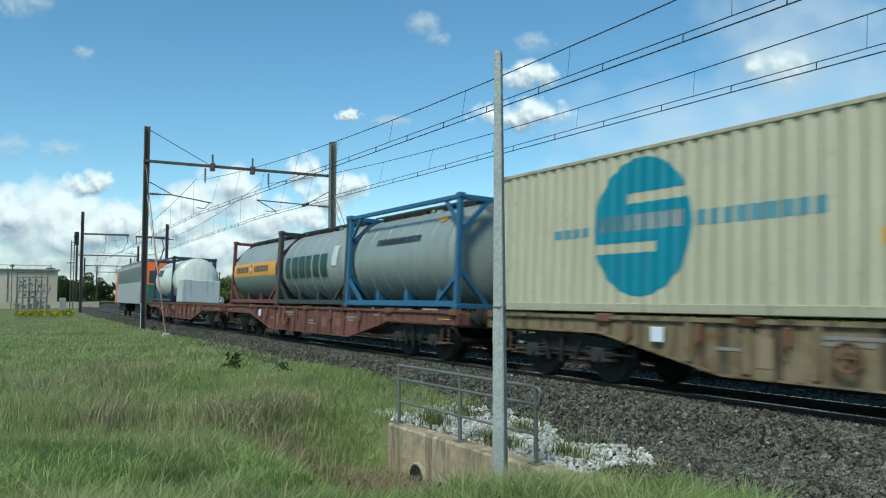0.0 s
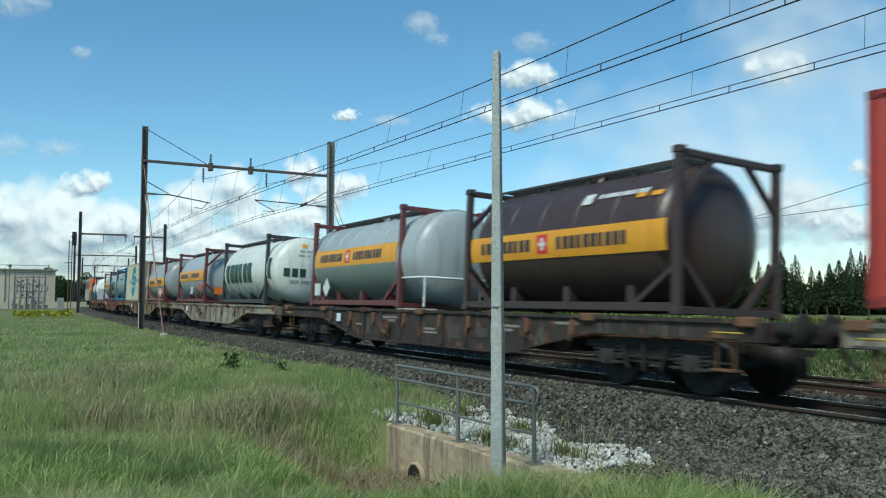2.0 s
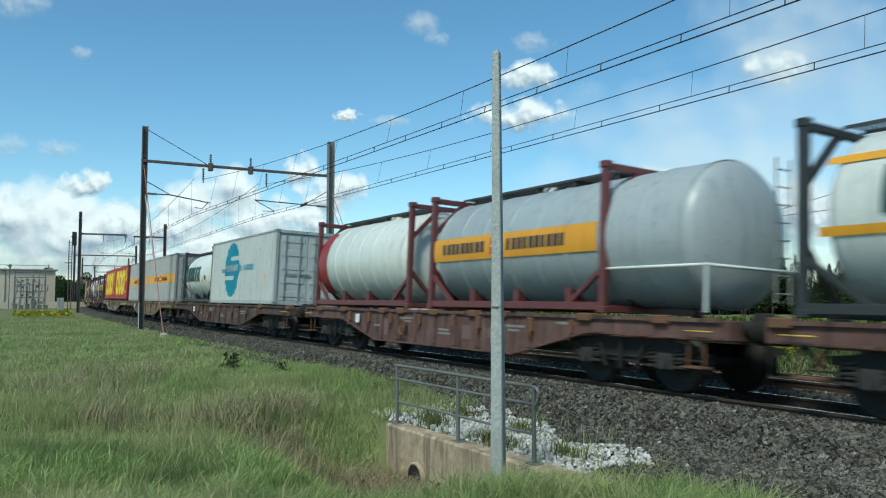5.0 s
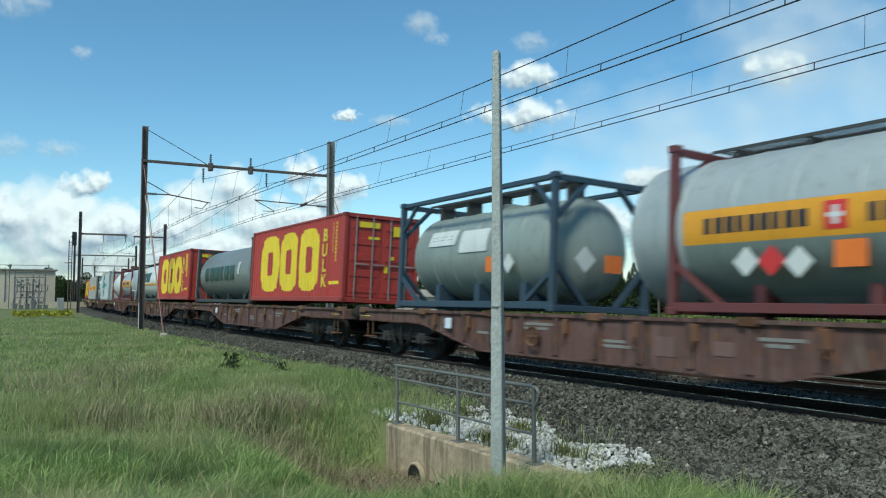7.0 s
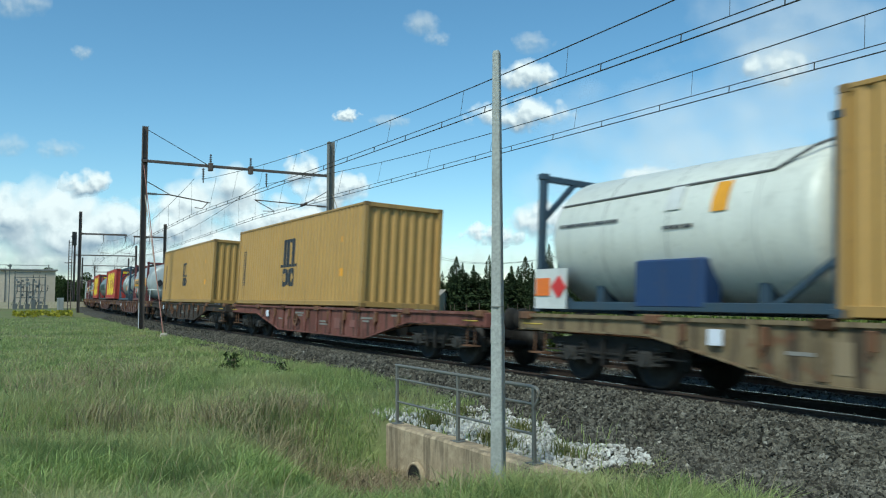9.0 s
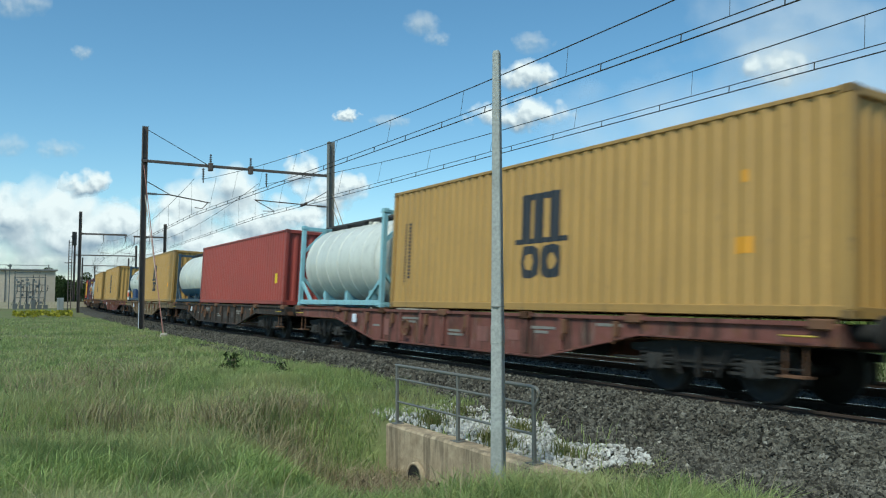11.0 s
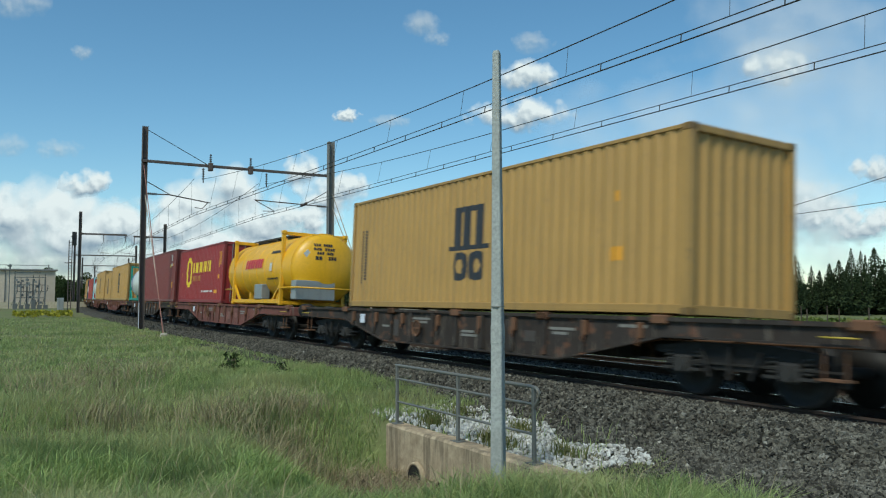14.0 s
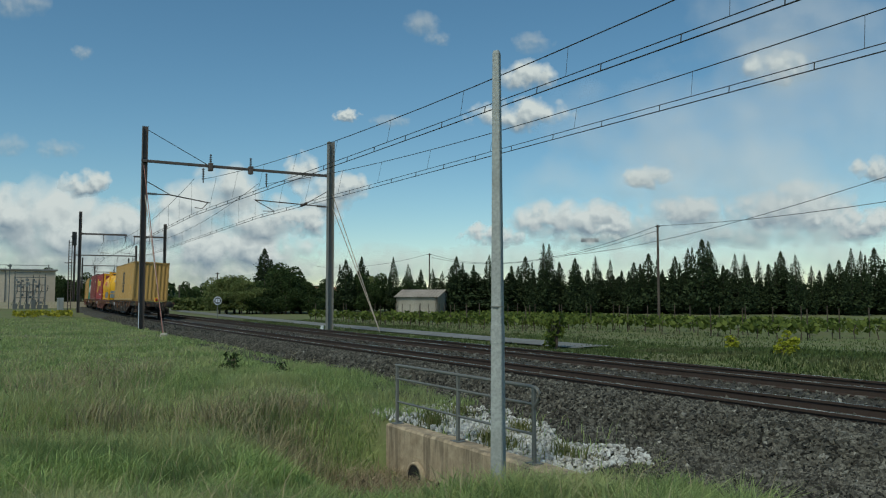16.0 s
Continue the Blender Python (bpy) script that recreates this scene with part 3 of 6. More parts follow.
def wagon(u, paint_of, label, deck=18.4):
    """A flat container wagon; u is the train place of its middle."""
    key = (paint_of[0], deck)
    if key in WAGON_CACHE:
        t = copy_thing(WAGON_CACHE[key], Matrix())
        RIDERS.append((t, u, 0))
        return t
    c = wagon_paint("wagon " + paint_of[0], paint_of[1])
    dark = paint("running gear", (0.016, 0.014, 0.0125), 0.9, (0.04, 0.027, 0.018), 0.5)
    wheel = paint("wheel steel", (0.022, 0.019, 0.017), 0.7, (0.03, 0.024, 0.018), 0.5, 0.2)
    rust = paint("rusty fitting", (0.154, 0.0715, 0.0358), 0.85, (0.08, 0.05, 0.03), 0.6)
    cast = paint("axlebox grey", (0.03, 0.027, 0.024), 0.8, (0.02, 0.017, 0.014), 0.7)
    t = thing("container_wagon", label, "railway wagon", "wagons of the goods train")
    h = deck / 2
    k = deck / 18.4
    prof = [(-h, 1.135), (-h, 0.86), (-6.0 * k, 0.86), (-3.5 * k, 0.36), (3.5 * k, 0.36), (6.0 * k, 0.86), (h, 0.86), (h, 1.135)]
    for y in (-1.22, 1.16):
        sill = part("side_sill", Mesh().extrude(prof[::-1], y, y + 0.06), c, t)
        m = Mesh()
        yo = y - 0.05 if y < 0 else y + 0.06
        flange = [(-h, 0.84), (-6.0 * k, 0.84), (-3.5 * k, 0.34), (3.5 * k, 0.34), (6.0 * k, 0.84), (h, 0.84)]
        for (ax, az), (bx, bz) in zip(flange, flange[1:]):
            m.extrude([(ax, az), (bx, bz), (bx, bz + 0.03), (ax, az + 0.03)], yo, yo + 0.05)
        m.box(-h, h, yo, yo + 0.05, 1.08, 1.142)
        part("flange", m, c, sill)
        n = 9
        for i in range(n):
            x = (-4.1 + 8.2 * i / (n - 1)) * k
            lo = 0.38 if abs(x) < 3.5 * k else 0.36 + (abs(x) / k - 3.5) * 0.2
            part("stiffener", Mesh().box(x - 0.06, x + 0.06, yo, yo + 0.05, lo + 0.02, 1.08, 0.01), c, sill)
    part("centre_sill", Mesh().box(-h, h, -0.35, 0.35, 0.78, 1.03).box(-3.6 * k, 3.6 * k, -0.3, 0.3, 0.55, 0.78), dark, t)
    for i in range(11):
        x = -h + 0.25 + (deck - 0.5) * i / 10
        part("cross_member", Mesh().box(x - 0.08, x + 0.08, -1.16, 1.16, 0.9, 1.04), dark, t)
    for e in (-1, 1):
        x = e * (h + 0.02)
        part("headstock", Mesh().box(min(x, x + e * 0.1), max(x, x + e * 0.1), -1.25, 1.25, 0.82, 1.12, 0.02), c, t)
        for y in (-0.875, 0.875):
            b = part("buffer", Mesh().tube([(x + e * 0.1, y, 1.02), (x + e * 0.42, y, 1.02)], 0.11, 14), dark, t)
            part("buffer_head", Mesh().revolve([(0.0, 0.002), (0.01, 0.2), (0.03, 0.225), (0.06, 0.2), (0.075, 0.002)], "x", 20, y, 1.02, x + e * 0.47 - 0.03), dark, b)
        part("coupling", Mesh().tube([(x + e * 0.1, 0, 1.0), (x + e * 0.35, 0, 0.95), (x + e * 0.45, 0.02, 0.7), (x + e * 0.5, 0, 0.95)], 0.035, 6), dark, t)
        part("brake_hose", Mesh().tube([(x + e * 0.1, 0.3, 0.95), (x + e * 0.35, 0.32, 0.6), (x + e * 0.5, 0.34, 0.5)], 0.03, 6), dark, t)
        part("step", Mesh().box(x - e * 0.5 - 0.18, x - e * 0.5 + 0.18, -1.3, -1.08, 0.42, 0.45).tube([(x - e * 0.5 - 0.15, -1.2, 0.44), (x - e * 0.5 - 0.15, -1.2, 0.9)], 0.015, 5).tube([(x - e * 0.5 + 0.15, -1.2, 0.44), (x - e * 0.5 + 0.15, -1.2, 0.9)], 0.015, 5), rust, t)
        bx = e * (h - 2.1)
        bogie = part("bogie", Mesh().box(bx - 0.15, bx + 0.15, -1.0, 1.0, 0.55, 0.78, 0.03), dark, t)
        for y in (-1.0, 1.0):
            yy = (y - 0.06, y + 0.06)
            part("side_frame", Mesh().extrude([(bx - 1.45, 0.62), (bx - 1.45, 0.72), (bx - 0.6, 0.8), (bx + 0.6, 0.8), (bx + 1.45, 0.72), (bx + 1.45, 0.62), (bx + 0.6, 0.58), (bx + 0.35, 0.42), (bx - 0.35, 0.42), (bx - 0.6, 0.58)][::-1], *yy), dark, bogie)
        for ax in (-0.9, 0.9):
            m = Mesh()
            wheelset(m, bx + ax)
            part("wheelset", m, wheel, bogie)
            for y in (-1.02, 1.02):
                sg = 1 if y > 0 else -1
                part("axlebox", Mesh().box(bx + ax - 0.16, bx + ax + 0.16, y - 0.1, y + 0.1, 0.33, 0.6, 0.03).tube([(bx + ax, y, 0.46), (bx + ax, y + sg * 0.14, 0.46)], 0.11, 12), cast, bogie)
                for d in (-0.27, 0.27):
                    m = Mesh()
                    pts = [(bx + ax + d + 0.07 * math.cos(a), y + 0.07 * math.sin(a), 0.42 + 0.24 * a / (8 * math.pi)) for a in [i * math.pi / 4 for i in range(33)]]
                    m.tube(pts, 0.018, 5, False)
                    m.box(bx + ax + d - 0.1, bx + ax + d + 0.1, y - 0.1, y + 0.1, 0.38, 0.42)
                    part("spring", m, cast, bogie)
            for sx in (-0.56, 0.56):
                for y in (-0.75, 0.75):
                    m = Mesh().box(bx + ax + sx - 0.05, bx + ax + sx + 0.05, y - 0.06, y + 0.06, 0.3, 0.62, 0.02)
                    part("brake_block", m, dark, bogie)
    for x in (-h + 0.1, -h + 6.15, -3.05, -0.02, 3.05, h - 6.15, h - 0.1, -5.9, 5.9):
        for y in (-1.3, 1.12):
            part("container_lock", Mesh().box(x * k - 0.16, x * k + 0.16, y, y + 0.18, 1.03, 1.174, 0.02), rust, t)
    part("data_plate", Mesh().box(-4.8 * k, -4.55 * k, -1.3, -1.275, 0.76, 0.99, 0.005).box(-4.7 * k, -4.66 * k, -1.28, -1.22, 0.8, 0.9), paint("plate white", (0.72, 0.74, 0.82), 0.5, DIRT, 0.15), t, "white data plate")
    m = Mesh()
    m.revolve([(-0.02, 0.19), (0.02, 0.19), (0.02, 0.15), (-0.02, 0.15), (-0.02, 0.19)], "y", 20, -1.34, 0.72, -1.6 * k).beam((-1.6 * k - 0.17, -1.34, 0.72), (-1.6 * k + 0.17, -1.34, 0.72), 0.03).beam((-1.6 * k, -1.34, 0.55), (-1.6 * k, -1.34, 0.89), 0.03).tube([(-1.6 * k, -1.34, 0.72), (-1.6 * k, -1.2, 0.72)], 0.03, 6)
    part("handbrake_wheel", m, rust, t)
    for x0, x1, z0, z1 in ((1.35, 1.8, 0.55, 0.85), (-2.95, -2.7, 0.5, 0.9), (2.45, 2.8, 0.62, 0.82)):
        part("inscription_panel", Mesh().box(x0 * k, x1 * k, -1.229, -1.222, z0, z1), paint("panel " + paint_of[0], tuple(v * 1.2 + 0.015 for v in paint_of[1]), 0.8, (0.05, 0.035, 0.025), 0.9), t)
    chalk = paint("faded inscription", (0.23, 0.215, 0.195), 0.7, (0.06, 0.045, 0.035), 0.9)
    for x0, x1, z in ((-2.0, -1.0, 0.92), (-2.0, -1.3, 0.84), (0.2, 0.7, 0.7), (0.2, 0.8, 0.62), (3.2, 3.9, 0.86), (3.3, 3.7, 0.78), (-3.6, -3.2, 0.7), (5.0, 5.6, 0.96)):
        part("inscription", Mesh().box(x0 * k, x1 * k, -1.228, -1.221, z, z + 0.05), chalk, t, "small faded white bar of writing")
    # brackets, hooks and brake gear hung on the sill
    for x in (-5.3, -3.9, -2.45, -0.75, 0.95, 2.15, 4.2, 5.5):
        top = 1.05
        part("lashing_bracket", Mesh().box(x * k - 0.05, x * k + 0.05, -1.3, -1.22, 0.8, top, 0.012).tube([(x * k, -1.29, 0.82), (x * k + 0.05, -1.31, 0.74), (x * k, -1.29, 0.68), (x * k - 0.05, -1.31, 0.74), (x * k, -1.29, 0.82)], 0.012, 5), rust, t)
    part("brake_pipe", Mesh().tube([(-h + 0.3, -0.9, 0.83), (-5.6 * k, -0.9, 0.8), (-3.2 * k, -0.9, 0.42), (3.2 * k, -0.9, 0.42), (5.6 * k, -0.9, 0.8), (h - 0.3, -0.9, 0.83)], 0.02, 6), rust, t)
    part("brake_cylinder", Mesh().tube([(3.9 * k, -0.7, 0.62), (4.6 * k, -0.7, 0.62)], 0.17, 12), dark, t)
    for e in (-1, 1):
        part("brake_rigging", Mesh().beam((e * (h - 3.9), -1.08, 0.5), (e * (h - 0.4), -1.08, 0.52), 0.03).beam((e * (h - 2.1), -1.14, 0.75), (e * (h - 2.1), -1.14, 0.3), 0.05).beam((e * (h - 1.6), -1.13, 0.7), (e * (h - 1.75), -1.13, 0.32), 0.04).beam((e * (h - 2.6), -1.13, 0.7), (e * (h - 2.45), -1.13, 0.32), 0.04), dark, t)
        part("shunter_grip", Mesh().tube([(e * (h - 0.15), -1.28, 0.95), (e * (h - 0.15), -1.34, 0.95), (e * (h - 0.6), -1.34, 0.95), (e * (h - 0.6), -1.28, 0.95)], 0.014, 5), paint("grip yellow", (0.45, 0.32, 0.04), 0.6), t)
    WAGON_CACHE[key] = t
    RIDERS.append((t, u, 0))
    return t


TAN = ("ochre tan", (0.2, 0.148, 0.085))
BEIGE = ("weathered beige", (0.27, 0.235, 0.185))
OXIDE = ("oxide brown", (0.125, 0.066, 0.056))
RUSSET = ("russet", (0.18, 0.068, 0.054))
SOOT = ("sooty grey brown", (0.04, 0.031, 0.026))
DUSK = ("dull dark brown", (0.085, 0.055, 0.045))
PITCH = 19.74


def plate(k):
    """Train place of the data plate of the wagon k."""
    return PITCH * k if k < 7 else 136.0 if k == 7 else 155.2 if k == 8 else PITCH * k - 2.5


WAGON_COLOUR = {-1: RUSSET, 0: RUSSET, 1: TAN, 2: BEIGE, 3: SOOT, 4: BEIGE, 5: TAN, 6: DUSK, 7: OXIDE, 8: OXIDE, 9: OXIDE, 10: OXIDE, 11: SOOT, 12: RUSSET, 13: TAN,
                14: SOOT, 15: RUSSET, 16: RUSSET, 17: SOOT, 18: RUSSET, 19: SOOT}


def the_train():
    for k, col in WAGON_COLOUR.items():
        short = k == 7
        wagon(plate(k) + (4.7 if not short else 5.9), col, "low container flat wagon in %s with fish-bellied sills" % {"ochre tan": "ochre tan paint", "weathered beige": "weathered beige paint", "oxide brown": "dull oxide brown", "russet": "russet red-brown", "dull dark brown": "dull dark brown", "sooty grey brown": "sooty grey-brown"}[col[0]], 16.0 if short else 18.4)

    grey_steel = ("brushed grey", (0.29, 0.305, 0.3))
    silver = ("silver grey", (0.36, 0.385, 0.39))
    sage = ("sage grey", (0.255, 0.285, 0.265))
    ivory = ("ivory", (0.66, 0.66, 0.60))
    brown = ("dark brown", (0.058, 0.036, 0.031))
    rbrown = ("red brown", (0.13, 0.035, 0.035))
    dnavy = ("navy", (0.02, 0.03, 0.07))
    navy = ("slate blue", (0.035, 0.06, 0.09))
    blue = ("mid blue", (0.03, 0.12, 0.23))
    black = ("near black", (0.03, 0.032, 0.033))
    turq = ("turquoise", (0.02, 0.25, 0.19))
    sky_blue = ("sky blue", (0.28, 0.5, 0.56))
    yel = ("chrome yellow", (0.78, 0.405, 0.013), (0.45, 0.25, 0.02))
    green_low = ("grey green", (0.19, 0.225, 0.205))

    def amber(x0, x1, zc, low=True):
        out = [("stripe", ORANGE, x0, x1, zc + 0.06, zc + 0.56, 1), ("lettering", BLACK, x0 + 0.4, x0 + 2.1, zc + 0.2, zc + 0.43, 9),
               ("emblem", REDM, x0 + 2.28, x0 + 2.6, zc + 0.14, zc + 0.5, 1), ("cross", WHITE, x0 + 2.4, x0 + 2.48, zc + 0.2, zc + 0.44, 1), ("cross", WHITE, x0 + 2.33, x0 + 2.55, zc + 0.29, zc + 0.35, 1), ("lettering", BLACK, x0 + 2.85, x0 + 4.7, zc + 0.2, zc + 0.43, 10)]
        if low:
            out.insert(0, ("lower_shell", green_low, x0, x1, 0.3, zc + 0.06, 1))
        return out

    def greenish(x0, x1, z0, z1):
        return [("lettering", DKGREEN, x0, x1, z0, z1, 6)]

    d = -4.5
    # leading wagon
    p = plate(-1)
    t = tank(p + d + 0.5, p + d + 6.6, ivory, dnavy, "white tank container in a dark navy frame", ends=(-2.95, 4.2), marks=[("lettering", BLACK, -2.2, -0.4, 1.5, 1.9, 6)], full_frame=True)
    part("equipment_box", Mesh().box(3.6, 5.2, -1.0, 1.0, 0.0, 1.25, 0.04), paint("box pale", (0.5, 0.52, 0.52), 0.5), t, "pale grey valve cabinet")
    # three short tanks
    p = plate(0)
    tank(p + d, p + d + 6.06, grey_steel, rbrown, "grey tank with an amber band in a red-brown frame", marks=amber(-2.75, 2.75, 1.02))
    tank(p + d + 6.1, p + d + 12.16, grey_steel, black, "grey steel tank with green lettering blocks in a black frame", marks=greenish(-2.3, 1.6, 0.9, 1.6) + [("label_panel", WHITE, 1.9, 2.3, 1.2, 1.8, 1)])
    tank(p + d + 12.2, p + d + 18.26, sage, blue, "sage grey tank container in a blue frame", marks=[("lettering", black, -1.2, 1.2, 1.62, 1.78, 14), ("warning_label", ORANGE, 1.7, 2.0, 2.05, 2.2, 1)], full_frame=True, rear_ladder=False)
    # box and swap tank
    p = plate(1)
    container(p + d + 0.12, 9.125, 2.69, CREAM, "cream corrugated box with a large teal disc", teal_disc(9.125))
    t = tank(p + 6.45, p + 12.45, grey_steel, rbrown, "grey swap tank with an amber band, red-brown frame", ends=(-1.75 - 2.75, 3.95), marks=amber(-2.75, 2.75, 0.87, False), rear_ladder=False)
    placard(t, WHITE, 1.5, -1.2, 0.55, 0.5), placard(t, WHITE, 2.0, -1.2, 0.55, 0.5), placard(t, HAZARD, 2.55, -1.2, 0.6, 0.4, "y", False)
    placard(t, YELLOW, -0.2 + 1.2, -0.95, 1.95, 0.25)
    # grey tank, cream swap tank
    p = plate(2)
    t = tank(p - 3.1, p + 3.0, silver, rbrown, "silver-grey tank with an amber band in a red-brown frame", marks=amber(-2.75, 2.75, 1.02, False), full_frame=False)
    placard(t, REDM, 2.2, -1.22, 0.75, 0.5), placard(t, WHITE, 0.6, -1.22, 0.6, 0.45, "y", False), placard(t, HAZARD, 3.08, -0.5, 0.6, 0.42, "x", False), placard(t, REDM, 3.08, 0.55, 0.6, 0.5, "x")
    t = tank(p + 6.5, p + 12.5, ivory, black, "ivory swap tank with dark green lettering blocks, black frame", ends=(-3.2, 4.1), marks=[("lettering", DKGREEN, -2.55, 1.2, 0.85, 1.6, 6), ("lettering", DKGREEN, 3.15, 3.5, 0.95, 1.7, 1)])
    dome_lines(t, DKGREEN, 4.1, 1.185, 1.305, [(-0.28, -0.85, 0.85, 0.3, 6)])
    dome_lines(t, ("faded grey", (0.3, 0.31, 0.3)), 4.1, 1.185, 1.305, [(0.62, -0.3, 0.3, 0.08, 9), (0.45, -0.35, 0.3, 0.08, 8), (-0.5, -0.6, 0.5, 0.1, 11)])
    dome_lines(t, ORANGE, 4.1, 1.185, 1.305, [(0.78, -0.2, 0.05, 0.14, 1)])
    # swap tank, brown tank
    p = plate(3)
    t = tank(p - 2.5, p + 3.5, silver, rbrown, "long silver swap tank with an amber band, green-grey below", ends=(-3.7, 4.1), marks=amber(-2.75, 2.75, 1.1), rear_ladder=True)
    placard(t, WHITE, -1.7, -1.22, 0.55, 0.55), placard(t, WHITE, -2.4, -1.22, 0.5, 0.45, "y", False)
    tank(p + 6.5, p + 12.5, brown, ("brown black", (0.05, 0.03, 0.028)), "dark brown tank with an amber band and white labels", marks=amber(-2.75, 2.75, 0.93, False) + [("lettering", WHITE, 1.0, 2.2, 1.98, 2.06, 9), ("label_panel", WHITE, 0.6, 0.85, 1.9, 2.1, 1), ("warning_label", ORANGE, 1.95, 2.6, 1.9, 1.98, 2)], full_frame=False)
    # red boxes
    p = plate(4)
    container(p + d + 0.18, 9.125, 2.61, RED, "bright red corrugated box with large yellow emblems", big_yellow(9.125))
    container(p + d + 9.34, 9.125, 2.61, RED, "bright red corrugated box with large yellow emblems", big_yellow(9.125))
    # grey boxes
    p = plate(5)
    band, words = amber_band(9.125, 1.1, 1.58)
    for off in (0.3, 9.45):
        b2 = list(band)
        for n, c, x0, x1, za, zb, k in words:
            b2 += row_of(n, c, x0, x1, za, zb, k)
        b2 += [("emblem", REDM, cut(slab(-0.32, 0.1, 1.14, 1.54), (-0.25, 0.03, 1.295, 1.385), (-0.155, -0.065, 1.2, 1.48)), -0.32, 0.1), ("cross", ("clear white", (0.75, 0.75, 0.73)), cut(slab(-0.25, 0.03, 1.2, 1.48), (-0.25, -0.155, 1.2, 1.295), (-0.25, -0.155, 1.385, 1.48), (-0.065, 0.03, 1.2, 1.295), (-0.065, 0.03, 1.385, 1.48)), -0.25, 0.03)]
        container(p + d + off, 9.125, 2.69, GREY, "light grey corrugated box with an amber band", b2)
    # short tank and pale box
    p = plate(6)
    tank(p - 3.35, p + 2.7, ivory, black, "ivory tank with dark green lettering blocks in a black frame", marks=[("lettering", DKGREEN, -2.5, 0.6, 1.05, 1.75, 6), ("label_panel", BLACK, 1.5, 1.75, 1.1, 1.3, 1), ("label_panel", YELLOW, 1.0, 1.2, 1.0, 1.2, 1)])
    container(p + 2.8, 9.125, 2.69, PALE, "pale grey corrugated box with a large blue disc", teal_disc(9.125, 3.35))
    # tanks
    tank(134.4, 140.5, ivory, rbrown, "white tank with a red-brown collar frame", marks=[("stripe", CRIMSON, -2.9, -2.3, 0.4, 2.2, 1)])
    tank(141.5, 147.4, silver, rbrown, "silver swap tank with an amber band", ends=(-3.0, 5.0), marks=amber(-2.75, 2.75, 1.0, False), rear_ladder=True)
    tank(151.0, 159.6, ivory, black, "white hopper tank with amber lines and green lettering blocks", marks=[("stripe", ORANGE, -4.0, 3.9, 1.02, 1.14, 1), ("stripe", ORANGE, -4.0, -1.8, 1.95, 2.06, 1), ("lettering", DKGREEN, -3.2, 1.2, 1.25, 1.85, 6)], bands=False)
    container(159.7, 9.125, 2.61, RED, "bright red corrugated box with large yellow emblems", big_yellow(9.125))
    p = plate(9)
    tank(p + d, p + d + 9.1, ("tarnished grey", (0.19, 0.2, 0.19)), black, "long grey tank with dark green lettering blocks", marks=[("lettering", DKGREEN, -3.0, 2.2, 1.0, 1.6, 6), ("label_panel", WHITE, 2.6, 2.85, 1.2, 1.7, 1)], bands=False, walkway=False)
    container(p + d + 9.2, 8.97, 2.6, RED, "bright red corrugated box with large yellow emblems", big_yellow(8.97))
    p = plate(10)
    t = tank(p - 2.62, p + 3.48, sage, navy, "sage green tank in a full slate-blue frame", marks=[("label_panel", WHITE, -1.9, -0.7, 1.45, 1.8, 1), ("label_panel", WHITE, -0.5, 0.6, 1.25, 1.75, 1), ("lettering", BLACK, -1.8, -0.85, 1.55, 1.7, 5)], full_frame=True, r=1.02, zc=1.25)
    placard(t, HAZARD, 0.9, -1.1, 0.95, 0.4, "y", False), placard(t, WHITE, 1.5, -1.1, 0.95, 0.4), placard(t, WHITE, 3.12, -0.5, 1.0, 0.5, "x"), placard(t, HAZARD, 3.12, 0.2, 0.95, 0.42, "x", False)
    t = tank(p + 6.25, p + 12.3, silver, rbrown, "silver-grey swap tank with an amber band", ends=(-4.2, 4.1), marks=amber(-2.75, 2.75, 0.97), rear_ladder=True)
    placard(t, WHITE, -1.6, -1.22, 0.75, 0.42), placard(t, REDM, -1.2, -1.22, 0.75, 0.42), placard(t, WHITE, -0.8, -1.22, 0.72, 0.42), placard(t, HAZARD, -0.1, -1.22, 0.8, 0.42, "y", False)
    placard(t, BLACK, 4.15, -0.55, 1.2, 0.5, "x"), placard(t, REDM, 4.15, 0.0, 1.2, 0.5, "x"), placard(t, WHITE, 4.15, 0.5, 1.15, 0.5, "x")
    # ochre boxes
    ochre = "ochre yellow corrugated box with a dark stacked emblem"
    p = plate(11)
    container(p - 1.05, 12.192, 2.896, OCHRE, ochre, dark_stack(12.192, 2.896, -0.05, 0.74), False)
    p = plate(12)
    container(p - 4.35, 12.192, 2.896, OCHRE, ochre, dark_stack(12.192, 2.896, -0.05), False)
    p = plate(13)
    t = tank(p + d + 0.3, p + d + 6.36, ivory, navy, "white insulated tank with a blue equipment box", marks=[("warning_label", ORANGE, 1.0, 1.28, 1.5, 1.95, 1), ("lettering", BLACK, -2.4, -0.9, 1.5, 1.56, 12), ("lettering", BLACK, 0.1, 0.7, 1.3, 1.36, 6), ("label_panel", WHITE, 0.1, 0.4, 1.6, 2.0, 1)], bands=False, walkway=False, box_colour=("deep navy", (0.018, 0.045, 0.13)))
    part("conduit", Mesh().tube([(-2.5, -1.02, 1.92), (1.9, -0.96, 2.02), (2.4, -0.8, 2.3), (2.85, -0.5, 2.5)], 0.022, 6), paint("conduit grey", (0.12, 0.12, 0.12), 0.6), t, "thin grey conduit along the barrel")
    for x in (-1.3, 0.15, 1.75):
        part("seam", Mesh().revolve([(x - 0.01, 1.186), (x - 0.008, 1.19), (x + 0.008, 1.19), (x + 0.01, 1.186)], "x", 40, 0, 1.305), paint("seam grey", (0.42, 0.42, 0.4), 0.5), t)
